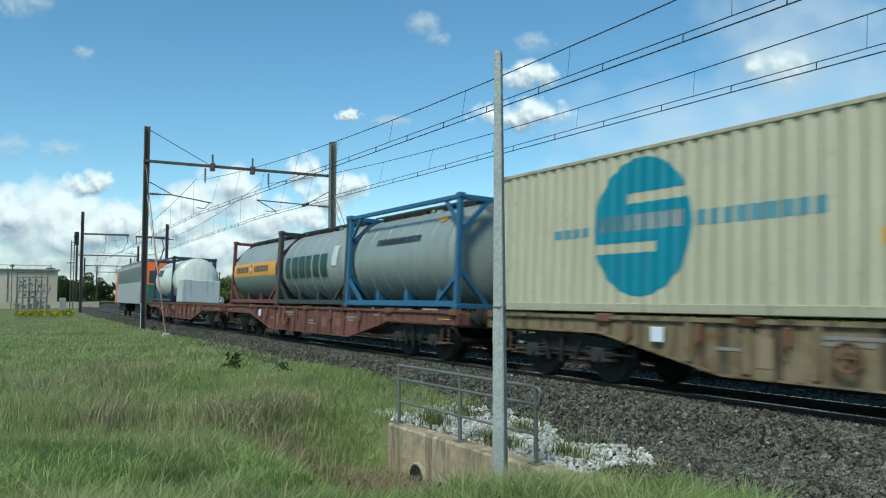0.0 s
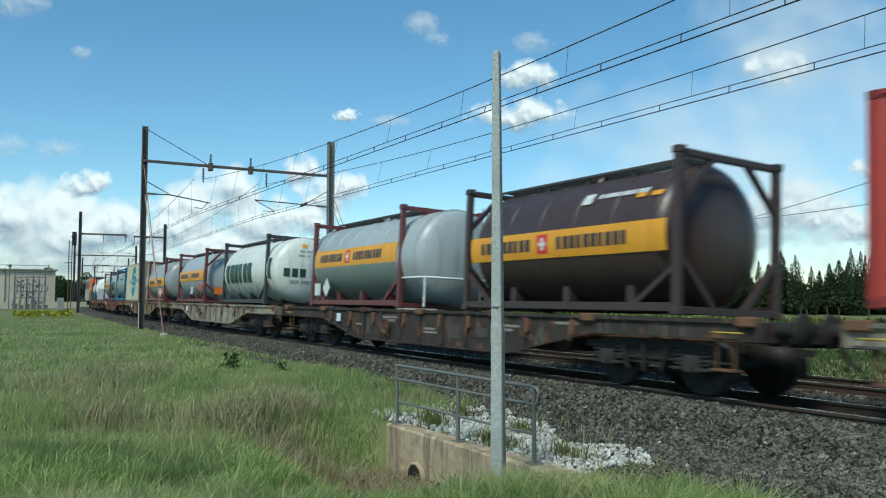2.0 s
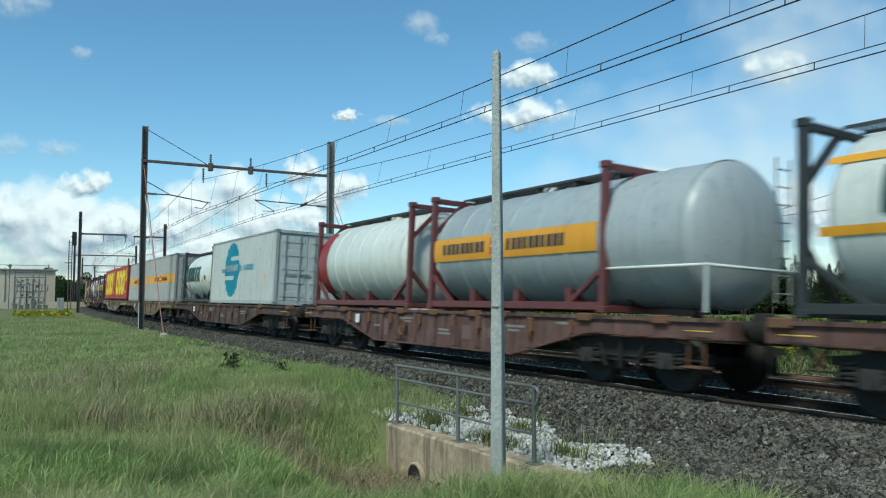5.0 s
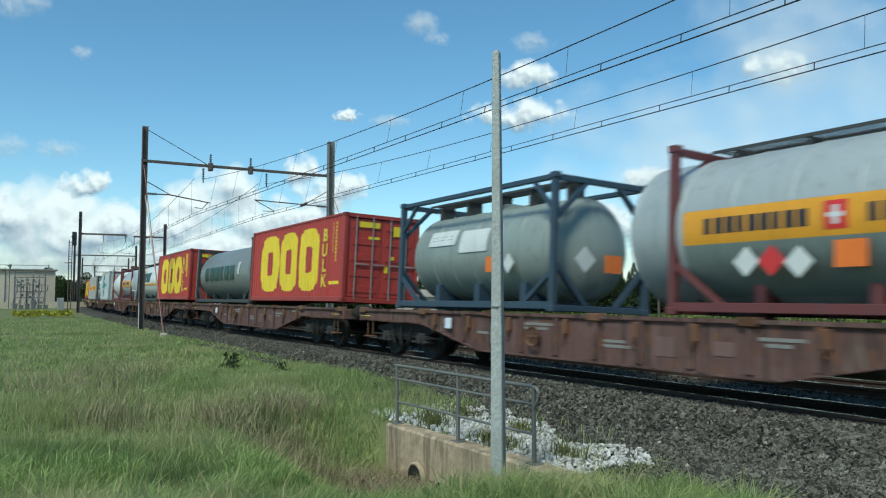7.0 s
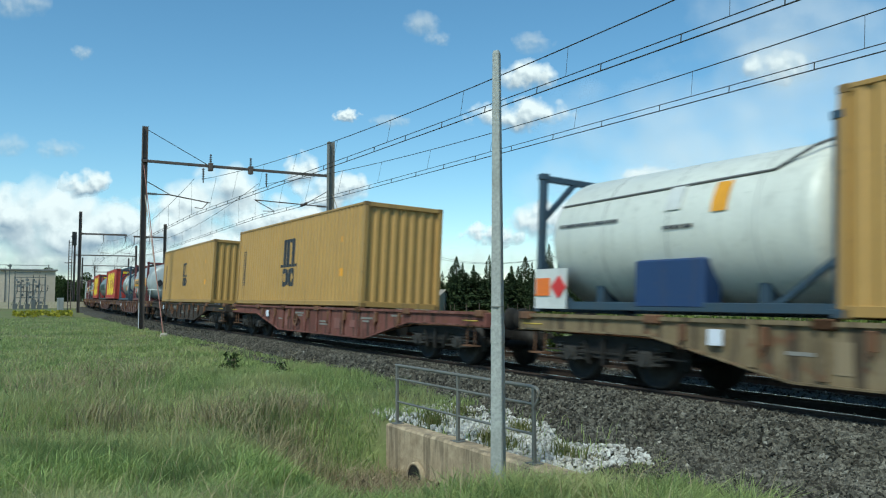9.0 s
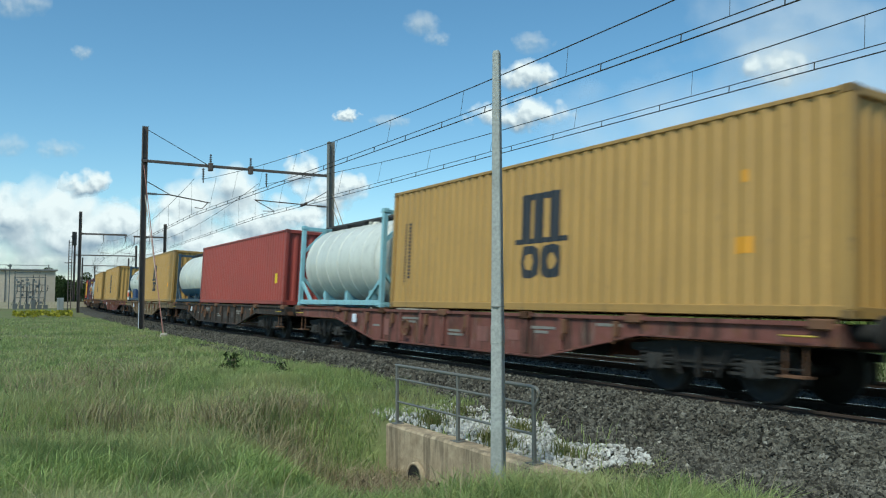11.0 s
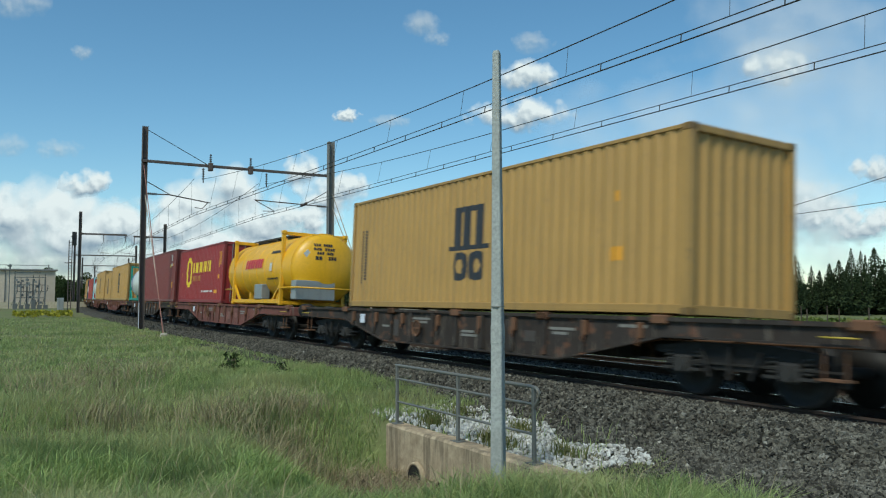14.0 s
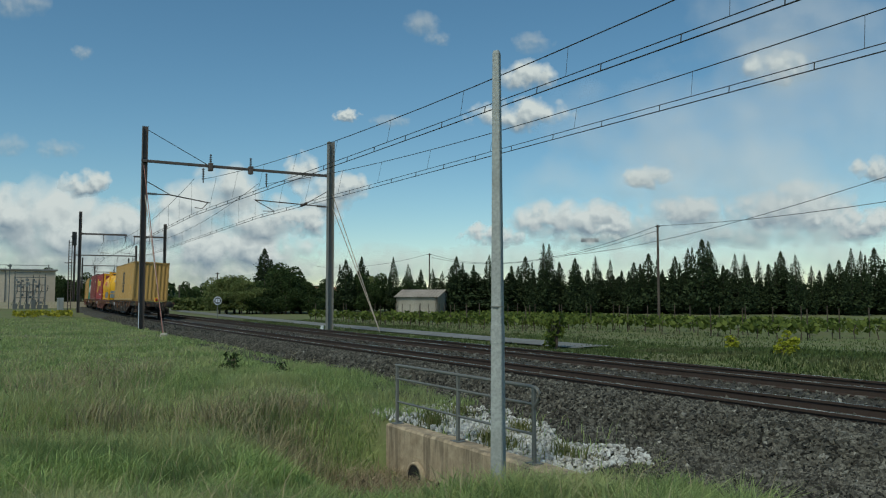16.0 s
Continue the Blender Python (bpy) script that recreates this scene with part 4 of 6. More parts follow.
    placard(t, WHITE, -2.55, -1.24, 0.42, 0.9, "y", False), placard(t, HAZARD, -2.75, -1.26, 0.45, 0.4, "y", False), placard(t, REDM, -2.3, -1.26, 0.45, 0.42)
    container(p + 1.8, 12.192, 2.896, OCHRE, ochre, dark_stack(12.192, 2.896, -0.05), False)
    p = plate(14)
    tank(p + d, p + d + 6.06, ivory, navy, "white tank with a dark blue base", marks=[("lower_shell", blue, -2.8, 2.8, 0.35, 0.7, 1)])
    container(p + 1.4, 12.192, 2.6, BRICKRED, "brick red corrugated box", [("warning_label", YELLOW, slab(5.1, 5.35, 0.75, 1.1), 5.1, 5.35)], False)
    p = plate(15)
    tank(p + d - 0.2, p + d + 5.9, ivory, sky_blue, "white tank container in a sky-blue frame", full_frame=False)
    container(p + 2.0, 12.192, 2.896, OCHRE, ochre, dark_stack(12.192, 2.896, -0.05), False)
    p = plate(16)
    container(p + d, 6.058, 2.591, OCHRE, "short " + ochre, dark_stack(6.058, 2.591, -0.1), False)
    container(p + 2.0, 12.192, 2.896, OCHRE, ochre, dark_stack(12.192, 2.896, -0.05), False)
    p = plate(17)
    tank(p - 3.98, p + 1.9, ivory, turq, "ivory banded tank in a turquoise frame", marks=[("label_panel", ("navy label", (0.03, 0.06, 0.28)), -2.2, -1.85, 0.75, 2.05, 1), ("warning_label", YELLOW, 1.6, 2.1, 1.75, 2.0, 1)])
    container(p + 1.97, 12.192, 2.896, MAROON, "oxide red corrugated box with small white and yellow labels", [("label_panel", WHITE, slab(-5.6, -5.35, 2.3, 2.6), -5.6, -5.35), ("warning_label", ORANGE, slab(5.12, 5.37, 0.78, 1.12), 5.12, 5.37), ("lettering", WHITE, column(4.6, 4.9, 2.3, 2.65, 3), 4.6, 4.9), ("warning_label", YELLOW, slab(4.45, 4.62, 1.95, 2.1), 4.45, 4.62), ("label_panel", WHITE, slab(4.75, 4.92, 2.0, 2.15), 4.75, 4.92), ("warning_label", ORANGE, slab(5.1, 5.25, 2.0, 2.13), 5.1, 5.25)])
    p = plate(18)
    ring = [("emblem", YELLOW, oval(-2.3, 1.5, 0.68, 0.75, 2, 0.55), -2.98, -1.62), *row_of("lettering", YELLOW, -1.35, 2.35, 1.45, 1.95, 9, 0.6), *row_of("lettering", ("dull gold", (0.4, 0.18, 0.03)), -1.35, 0.2, 1.05, 1.3, 5), *row_of("lettering", WHITE, 0.5, 2.8, 0.5, 0.58, 10), ("warning_label", ORANGE, slab(3.1, 3.6, 0.45, 0.6), 3.1, 3.6), ("warning_label", ORANGE, slab(3.7, 3.95, 1.1, 1.28), 3.7, 3.95), ("lettering", ORANGE, column(-4.0, -3.92, 0.6, 2.0, 14), -4.0, -3.92), ("warning_label", ORANGE, slab(-4.05, -3.85, 1.3, 1.5), -4.05, -3.85), ("lettering", ORANGE, column(3.75, 3.83, 1.6, 2.3, 8), 3.75, 3.83), ("lettering", ORANGE, column(4.0, 4.08, 1.7, 2.3, 7), 4.0, 4.08)]
    container(p + d + 0.2, 9.125, 2.69, CRIMSON, "crimson corrugated box with a yellow ring emblem", ring)
    t = tank(p + 6.5, p + 12.6, yel, yel, "bright yellow swap tank with red lettering blocks", ends=(-4.2, 4.4), marks=[("lettering", REDM, -1.3, 0.9, 1.35, 1.7, 7), ("label_panel", WHITE, 1.75, 2.0, 1.2, 1.5, 1), ("lettering", BLACK, 1.5, 2.5, 1.85, 1.95, 7), ("lettering", BLACK, 1.4, 2.6, 0.9, 0.97, 12)])
    dome_lines(t, BLACK, 4.4, 1.185, 1.305, [(0.72, -0.5, 0.25, 0.09, 9), (0.58, -0.5, 0.25, 0.09, 8), (0.44, -0.4, 0.2, 0.09, 7), (0.26, -0.45, -0.2, 0.12, 2), (0.26, 0.0, 0.3, 0.12, 3)])
    placard(t, WHITE, 4.28, -0.72, 1.75, 0.28, "x")
    part("equipment_box", Mesh().box(0.1, 1.0, -1.22, -0.9, 0.2, 0.75, 0.02), paint("box zinc", (0.36, 0.37, 0.37), 0.45, DIRT, 0.2, 0.5), t, "grey metal box")
    part("equipment_box", Mesh().box(3.9, 4.35, -1.1, 0.3, 0.2, 0.85, 0.02), paint("box zinc", (0.36, 0.37, 0.37), 0.45, DIRT, 0.2, 0.5), t, "grey metal box")
    part("guard_rail", Mesh().tube([(-3.05, -1.15, 0.6), (-4.3, -1.15, 0.6), (-4.3, 1.15, 0.6), (-3.05, 1.15, 0.6)], 0.03, 6).tube([(3.05, -1.15, 0.6), (4.6, -1.15, 0.6), (4.6, 1.15, 0.6), (3.05, 1.15, 0.6)], 0.03, 6), paint("rail chrome yellow", yel[1], 0.5), t)
    p = plate(19)
    container(p - 1.05, 12.192, 2.896, OCHRE, ochre, dark_stack(12.192, 2.896, -0.05), False)


the_train()


def locomotive(u):
    """An electric locomotive, seen small and far ahead."""
    t = thing("locomotive", "grey electric locomotive with orange cab ends", "locomotive")
    g, dkg, org = paint("loco grey", (0.35, 0.36, 0.36), 0.45), paint("loco dark grey", (0.07, 0.07, 0.075), 0.4), paint("loco orange", (0.72, 0.14, 0.02), 0.45)
    grn, dark = paint("loco green", (0.05, 0.14, 0.11), 0.5), paint("running gear", (0.05, 0.043, 0.038), 0.8)
    part("body", Mesh().extrude([(-7.0, 1.0), (-7.0, 3.75), (7.0, 3.75), (7.0, 1.0)][::-1], -1.45, 1.45), g, t)
    for y in (-1.47, 1.45):
        part("window_band", Mesh().box(-6.8, 6.6, y, y + 0.02, 2.5, 3.5), dkg, t, "dark grille and window band")
    part("roof", Mesh().extrude([(-8.2, 3.75), (-7.6, 4.0), (7.6, 4.0), (8.2, 3.75)][::-1], -1.2, 1.2), dkg, t)
    for e in (-1, 1):
        x = (7.0, 8.6)
        pr = [(e * 7.0, 1.0), (e * 8.6, 1.0), (e * 8.75, 2.2), (e * 8.3, 3.75), (e * 7.0, 3.75)]
        cab = part("cab", Mesh().extrude(pr if e < 0 else pr[::-1], -1.42, 1.42), org, t, "orange cab end")
        part("windscreen", Mesh().box(min(e * 8.55, e * 8.72), max(e * 8.55, e * 8.72), -1.2, 1.2, 2.35, 3.2, 0.03), dkg, cab)
        part("cab_front", Mesh().box(min(e * 8.6, e * 8.8), max(e * 8.6, e * 8.8), -1.3, 1.3, 1.0, 2.3, 0.05), grn if e > 0 else g, cab)
        for bx in (-1.4, 1.4):
            m = Mesh()
            wheelset(m, e * 5.0 + bx)
            part("wheelset", m, dark, t)
        part("bogie", Mesh().box(e * 5 - 2.1, e * 5 + 2.1, -1.2, 1.2, 0.35, 0.95, 0.05), dark, t)
        for y in (-0.875, 0.875):
            part("buffer", Mesh().tube([(e * 8.6, y, 1.05), (e * 9.2, y, 1.05)], 0.14, 12), dark, t)
    part("pantograph", Mesh().beam((4.5, 0, 4.0), (6.2, 0, 4.9), 0.06).beam((6.2, 0, 4.9), (4.8, 0, 5.6), 0.05).beam((4.8, -0.8, 5.62), (4.8, 0.8, 5.62), 0.06), dark, t)
    RIDERS.append((t, u, 0))


locomotive(-34.6)


def tail_lamp():
    t = thing("tail_lamp", "small orange and red tail lamp on the last wagon", "lamp")
    part("case", Mesh().box(-0.06, 0.06, -0.12, 0.12, 0, 0.3, 0.02), paint("lamp amber", (0.75, 0.4, 0.03), 0.5), t)
    part("lens", Mesh().revolve([(0, 0.09), (0.03, 0.07), (0.04, 0.002)], "x", 14, 0, 0.15, 0.06), paint("lamp red", (0.5, 0.02, 0.015), 0.3), t)
    RIDERS.append((t, plate(19) + 4.7 + 9.25, 1.17))


tail_lamp()
# ---------------- overhead line ----------------
RUSTSTEEL = paint("mast steel", (0.11, 0.085, 0.075), 0.7, (0.06, 0.035, 0.025), 0.6)
MASTGREY = paint("mast grey", (0.20, 0.195, 0.18), 0.7, (0.1, 0.06, 0.045), 0.5)
WIRE = paint("wire", (0.05, 0.05, 0.048), 0.6, DIRT, 0.2, 0.4, False)
INSUL = paint("insulator", (0.07, 0.045, 0.035), 0.3)


def mast(t, x, y, z0, z1, w, mat):
    """An H-section column."""
    m = Mesh().box(x - 0.008, x + 0.008, y - w / 2, y + w / 2, z0, z1)
    m.box(x - w / 2, x + w / 2, y - w / 2, y - w / 2 + 0.016, z0, z1).box(x - w / 2, x + w / 2, y + w / 2 - 0.016, y + w / 2, z0, z1)
    p = part("mast", m, mat, t)
    part("footing", Mesh().box(x - 0.4, x + 0.4, y - 0.4, y + 0.4, z0 - 0.3, z0 + 0.08, 0.03), SLEEPER, t, "pale concrete footing")
    return p


def insulator(t, p, q, n=5):
    p, q = Vector(p), Vector(q)
    m = Mesh().tube([p, q], 0.025, 6)
    for i in range(n):
        c = p.lerp(q, (i + 0.5) / n)
        d = (q - p).normalized() * 0.02
        m.tube([c - d, c + d], 0.075, 10)
    part("insulator", m, INSUL, t)


def contact_z(s):
    return 5.85 - 0.004 * s


def portal():
    """Two masts and a crossbeam over both tracks."""
    t = thing("catenary_portal", "steel portal of two rusty masts carrying the overhead line", "catenary portal")
    L, R = (-45.0, 8.07), (-44.7, 18.8)
    ml = mast(t, *L, -0.5, 10.78, 0.28, RUSTSTEEL)
    mr = mast(t, *R, -0.6, 10.95, 0.36, MASTGREY)
    part("warning_band", Mesh().box(L[0] + 0.17, L[0] + 0.19, L[1] - 0.17, L[1] - 0.14, -0.2, 1.2), paint("plate white", (0.72, 0.74, 0.82), 0.5), ml, "white painted strip")
    part("crossbeam", Mesh().box(-45.0, -44.86, 7.9, 18.9, 8.8, 8.95, 0.01), RUSTSTEEL, t)
    for y in (11.6, 13.9):
        insulator(t, (-44.9, y, 8.97), (-44.9, y, 9.55))
        part("clamp", Mesh().box(-45.05, -44.75, y - 0.12, y + 0.12, 8.6, 9.05, 0.02), RUSTSTEEL, t)
    part("stay_wire", Mesh().tube([(-45.0, 8.2, 10.6), (-44.9, 11.4, 8.95)], 0.02, 5), WIRE, t)
    for y in (11.2, 14.85):
        insulator(t, (-44.9, y, 8.73), (-44.9, y, 8.05))
        part("hanger", Mesh().tube([(-44.9, y, 8.05), (-44.9, y, 7.9)], 0.03, 6), RUSTSTEEL, t)
    # register arms
    part("register_arm", Mesh().tube([(-45, 8.24, 7.75), (-45, 9.4, 7.15)], 0.025, 6).tube([(-45, 8.24, 7.1), (-45, 9.4, 7.12), (-45, 11.6, 6.8)], 0.035, 6).tube([(-45, 11.5, 6.8), (-45, 11.2, 6.45), (-45, 10.8, 6.5)], 0.025, 6), RUSTSTEEL, t)
    insulator(t, (-45, 8.26, 7.1), (-45, 8.75, 7.11))
    part("register_arm", Mesh().tube([(-44.7, 18.6, 7.9), (-44.7, 17.2, 7.05)], 0.025, 6).tube([(-44.7, 18.6, 6.95), (-44.7, 14.1, 7.1)], 0.035, 6).tube([(-44.7, 14.1, 7.1), (-44.7, 15.3, 6.5), (-44.7, 14.6, 6.48)], 0.025, 6), RUSTSTEEL, t)
    insulator(t, (-44.7, 18.5, 6.95), (-44.7, 17.9, 6.97))
    insulator(t, (-44.7, 17.3, 7.1), (-44.7, 16.9, 6.9))
    # guy wires down to their anchors
    part("guy_wire", Mesh().tube([(-44.8, 8.0, 8.6), (-37.6, 7.72, -0.25)], 0.022, 5), paint("guy red", (0.3, 0.13, 0.1), 0.6), t).data.update()
    part("guy_wire", Mesh().tube([(-44.8, 8.1, 7.0), (-37.6, 7.75, -0.25)], 0.022, 5), paint("guy pale", (0.42, 0.34, 0.27), 0.6), t)
    part("anchor_block", Mesh().box(-37.75, -37.45, 7.6, 7.9, -0.5, -0.14, 0.05), paint("anchor pale", (0.4, 0.36, 0.29), 0.8), t, "pale concrete anchor block")
    for a in (7.7, 6.9):
        part("guy_wire", Mesh().tube([(-44.5, 18.85, a), (-41.0, 20.35, -0.5)], 0.025, 5), paint("guy pale", (0.42, 0.34, 0.27), 0.6), t)
    return t


portal()


def far_mast(s, off, reach, top, full=False):
    """A farther mast with its bracket arm or beam over the tracks."""
    p, th = line(s, off, 0, YC, 0)
    t = thing("catenary_mast", "dark steel mast with a bracket arm over the track", "catenary mast", "masts down the line")
    mast(t, p.x, p.y, -0.6, top, 0.32, RUSTSTEEL)
    q, _ = line(s, off + reach, 0, YC, 0)
    z = 8.75
    part("crossbeam", Mesh().beam((p.x, p.y, z), (q.x, q.y, z), 0.16, 0.2), RUSTSTEEL, t)
    for f in ((0.5, 0.97) if not full else (0.33, 0.7)):
        r = p.lerp(q, f)
        insulator(t, (r.x, r.y, z - 0.1), (r.x, r.y, z - 0.8))
        part("register_arm", Mesh().tube([(r.x, r.y, z - 0.8), (r.x + 0.1, r.y - 0.6, 6.7), (r.x, r.y + 0.6, 6.55)], 0.03, 6), RUSTSTEEL, t)
    return t


far_mast(-99, -2.8, 5.0, 11.3)
far_mast(-101, 6.7, -3.6, 10.4)
for s in (-150, -200, -250):
    far_mast(s, -2.9, 9.9, 10.6, True)
    far_mast(s, 7.0, -0.6, 10.6)


def wires(yc, label):
    """Messenger, auxiliary and contact wire with their droppers, over one track."""
    t = thing("overhead_wire", label, "overhead wire", "overhead wires", "structure")
    spans = [(60.0, 18.0), (18.0, -45.0), (-45.0, -100.0), (-100.0, -150.0), (-150.0, -200.0), (-200, -250)]
    for a, b in spans:
        pa, pb = line(a, -0.1, 0, yc, 0)[0], line(b, 0.1, 0, yc, 0)[0]
        side = line(b, 0.3, 0, yc, 0)[0] - pb if b == -45.0 else Vector()
        n = 24
        mess, aux, con = [], [], []
        k = 1.42 if a == 18.0 else 1.0
        for i in range(n + 1):
            f = i / n
            q = pa.lerp(pb, f)
            s = a + (b - a) * f
            zc = contact_z(max(s, -45)) - (-0.05 if yc > 12 else 0.0)
            mess.append((q.x, q.y + side.y * f ** 2, (6.69 if a == 18.0 else 7.1) + k * (2 * f - 1) ** 2))
            con.append((q.x, q.y - side.y * f ** 2, zc))
            aux.append((q.x, q.y + 0.02 - side.y * f ** 2, zc + 0.15))
        part("messenger_wire", Mesh().tube(mess, 0.013, 5), WIRE, t)
        part("contact_wire", Mesh().tube(con, 0.014, 5), WIRE, t)
        part("auxiliary_wire", Mesh().tube(aux, 0.011, 5), WIRE, t)
        def drop(upper, lower, s, r):
            j = min((a - s) / (a - b) * n, n - 1e-6)
            i0 = int(j)
            ends = [Vector(w[i0]).lerp(Vector(w[i0 + 1]), j - i0) for w in (upper, lower)]
            part("dropper", Mesh().tube(ends, r, 4), WIRE, t)

        # long droppers every 4.15 m, short ones every 2.05 m
        for k in range(math.ceil((b + 12.58) / 4.15), math.floor((a + 12.58) / 4.15) + 1):
            drop(mess, aux, -12.58 + 4.15 * k, 0.006)
        if b >= -100:
            for k in range(math.ceil((b + 11.5) / 2.05), math.floor((a + 11.5) / 2.05) + 1):
                drop(aux, con, -11.5 + 2.05 * k, 0.014)


wires(YC, "dark overhead wires with droppers above the near track")
wires(YC2, "dark overhead wires with droppers above the far track")

# ---------------- culvert, rail and post ----------------
def stained_concrete(name, a, c, stain):
    """Old concrete: pitted, patchy, with long stains run down from the top."""
    m, nt, b = nodes_of(name)
    fine, pits = noise_node(nt, 9, 8), noise_node(nt, 55, 4)
    col = ramp(nt, fine, 0.32, 0.7, a, c)
    col = mixc(nt, ramp(nt, noise_node(nt, 2.6, 6, (2.2, 2.2, 0.25)), 0.46, 0.66, (0, 0, 0), (0.85,) * 3), col, stain)
    col = mixc(nt, ramp(nt, noise_node(nt, 5.5, 7, (2.6, 2.6, 0.2)), 0.55, 0.7, (0, 0, 0), (0.6,) * 3), col, sc(c, 1.2))
    col = mixc(nt, ramp(nt, pits, 0.6, 0.7, (0, 0, 0), (0.5,) * 3), col, sc(stain, 0.7))
    nt.links.new(col, b.inputs["Base Color"])
    b.inputs["Roughness"].default_value = 0.92
    bump(nt, b, pits, 0.35, 0.008)
    return m


CONCRETE = stained_concrete("old concrete", (0.29, 0.215, 0.135), (0.47, 0.365, 0.24), (0.15, 0.115, 0.075))
RAILGREY = paint("rail grey", (0.18, 0.18, 0.165), 0.6, (0.12, 0.09, 0.06), 0.5, 0.3)


def culvert():
    t = thing("culvert_wall", "weathered concrete headwall of a culvert with two pipe mouths", "culvert")
    m = Mesh()
    xs = steps(-10.85, -6.75, 0.12)
    for i, x in enumerate(xs):
        w = 0.012 * noise.noise((x * 2, 0, 0))
        m.v += [(x, 5.5 + w, -1.6), (x, 5.5 + w, -0.43), (x, 5.53 + w, -0.4 + w), (x, 5.76, -0.4 + w), (x, 5.79, -0.43), (x, 5.79, -1.6)]
    for i in range(len(xs) - 1):
        m.f += [(i * 6 + j, (i + 1) * 6 + j, (i + 1) * 6 + (j + 1) % 6, i * 6 + (j + 1) % 6) for j in range(6)]
    m.f += [(5, 4, 3, 2, 1, 0), tuple(range(len(m.v) - 6, len(m.v)))]
    m.smooth = [False] * len(m.f)
    part("wall", m, CONCRETE, t)
    pipe = two_tone("pipe shadowed concrete", (0.10, 0.085, 0.065), (0.2, 0.165, 0.12), 14, 0.95)
    for x, z in ((-9.86, -1.04), (-9.12, -1.14)):
        p = part("pipe_mouth", Mesh().revolve([(0.0, 0.235), (-0.06, 0.235), (-0.06, 0.195), (0.0, 0.195)], "y", 22, 5.49, z, x), CONCRETE, t)
        # a shallow disc closes the mouth; its near-black colour paints the shade inside
        part("bore_shade", Mesh().revolve([(-0.05, 0.195), (-0.035, 0.002)], "y", 22, 5.49, z, x), paint("bore shade black", (0.012, 0.01, 0.008), 0.95, DIRT, 0.1, 0, False), p, "near-black disc painted as the shade inside the pipe")


culvert()


def handrail():
    t = thing("handrail", "grey tubular steel handrail on the culvert wall", "handrail")
    for x in (-10.73, -9.0, -7.36):
        p = part("post", Mesh().box(x - 0.022, x + 0.022, 5.6, 5.644, -0.41, 0.46, 0.006), RAILGREY, t)
        part("base_plate", Mesh().box(x - 0.08, x + 0.08, 5.55, 5.7, -0.41, -0.39), RAILGREY, p)
    y = 5.62
    part("top_rail", Mesh().tube([(-10.76, y, 0.47), (-7.4, y, 0.47), (-7.3, y, 0.455), (-7.25, y, 0.41), (-7.26, y, 0.34), (-7.36, y, 0.22)], 0.022, 10), RAILGREY, t)
    for z in (0.27, -0.07):
        part("mid_rail", Mesh().tube([(-10.73, y, z), (-7.36, y, z)], 0.017, 8), RAILGREY, t)


handrail()


def concrete_post():
    t = thing("concrete_post", "slender tapered grey concrete post beside the ditch", "post")
    m = Mesh()
    x, y = -7.04, 4.9
    rings = [(-1.6, 0.076), (1.0, 0.06), (1.004, 0.063), (1.2, 0.0615), (1.204, 0.058), (4.16, 0.037), (4.19, 0.028)]
    turn = math.atan2(-0.82, 0.61)
    ca, sa = math.cos(turn), math.sin(turn)
    for z, h in rings:
        c = h * 0.82
        m.v += [(x + a * ca - b * sa, y + a * sa + b * ca, z) for a, b in ((-h, -c), (-c, -h), (c, -h), (h, -c), (h, c), (c, h), (-c, h), (-h, c))]
    for i in range(len(rings) - 1):
        m.f += [(i * 8 + j, i * 8 + (j + 1) % 8, (i + 1) * 8 + (j + 1) % 8, (i + 1) * 8 + j) for j in range(8)]
    m.f.append(tuple(range(len(m.v) - 8, len(m.v))))
    m.smooth = [False] * len(m.f)
    part("shaft", m, two_tone("post concrete", (0.30, 0.305, 0.29), (0.43, 0.435, 0.41), 30, 0.85, 0.2, 0.004, (0.25, 0.25, 0.22)), t)
    part("earth_wire", Mesh().tube([(x + 0.052, y - 0.01, 1.1), (x + 0.075, y + 0.005, -1.5)], 0.006, 5), WIRE, t)
    part("strap", Mesh().tube([(x, y, 1.39), (x, y, 1.402)], 0.078, 8), MASTGREY, t)


concrete_post()

# ---------------- loose stones ----------------
rng = np.random.default_rng(7)


def stones(name, pts, size, mat, label):
    """Many angular stones in one mesh."""
    base = np.array([(1, 0, 0), (-1, 0, 0), (0, 1, 0), (0, -1, 0), (0, 0, 1), (0, 0, -1)], float)
    tri = [(0, 2, 4), (2, 1, 4), (1, 3, 4), (3, 0, 4), (2, 0, 5), (1, 2, 5), (3, 1, 5), (0, 3, 5)]
    n = len(pts)
    q = rng.normal(size=(n, 4))
    q /= np.linalg.norm(q, axis=1)[:, None]
    w, x, y, z = q.T
    rot = np.stack([np.stack([1 - 2 * (y * y + z * z), 2 * (x * y - z * w), 2 * (x * z + y * w)], 1),
                    np.stack([2 * (x * y + z * w), 1 - 2 * (x * x + z * z), 2 * (y * z - x * w)], 1),
                    np.stack([2 * (x * z - y * w), 2 * (y * z + x * w), 1 - 2 * (x * x + y * y)], 1)], 1)
    dims = size * rng.uniform(0.55, 1.3, (n, 1, 3))
    v = np.einsum("nij,nkj->nki", rot, (base[None] + rng.normal(0, 0.22, (n, 6, 3))) * dims) + np.asarray(pts)[:, None, :]
    m = Mesh()
    m.v = v.reshape(-1, 3).tolist()
    m.f = [(a + i * 6, b + i * 6, c + i * 6) for i in range(n) for a, b, c in tri]
    m.smooth = [False] * len(m.f)
    return tagged(link(name, m, mat), label, "stones", kind="stuff")


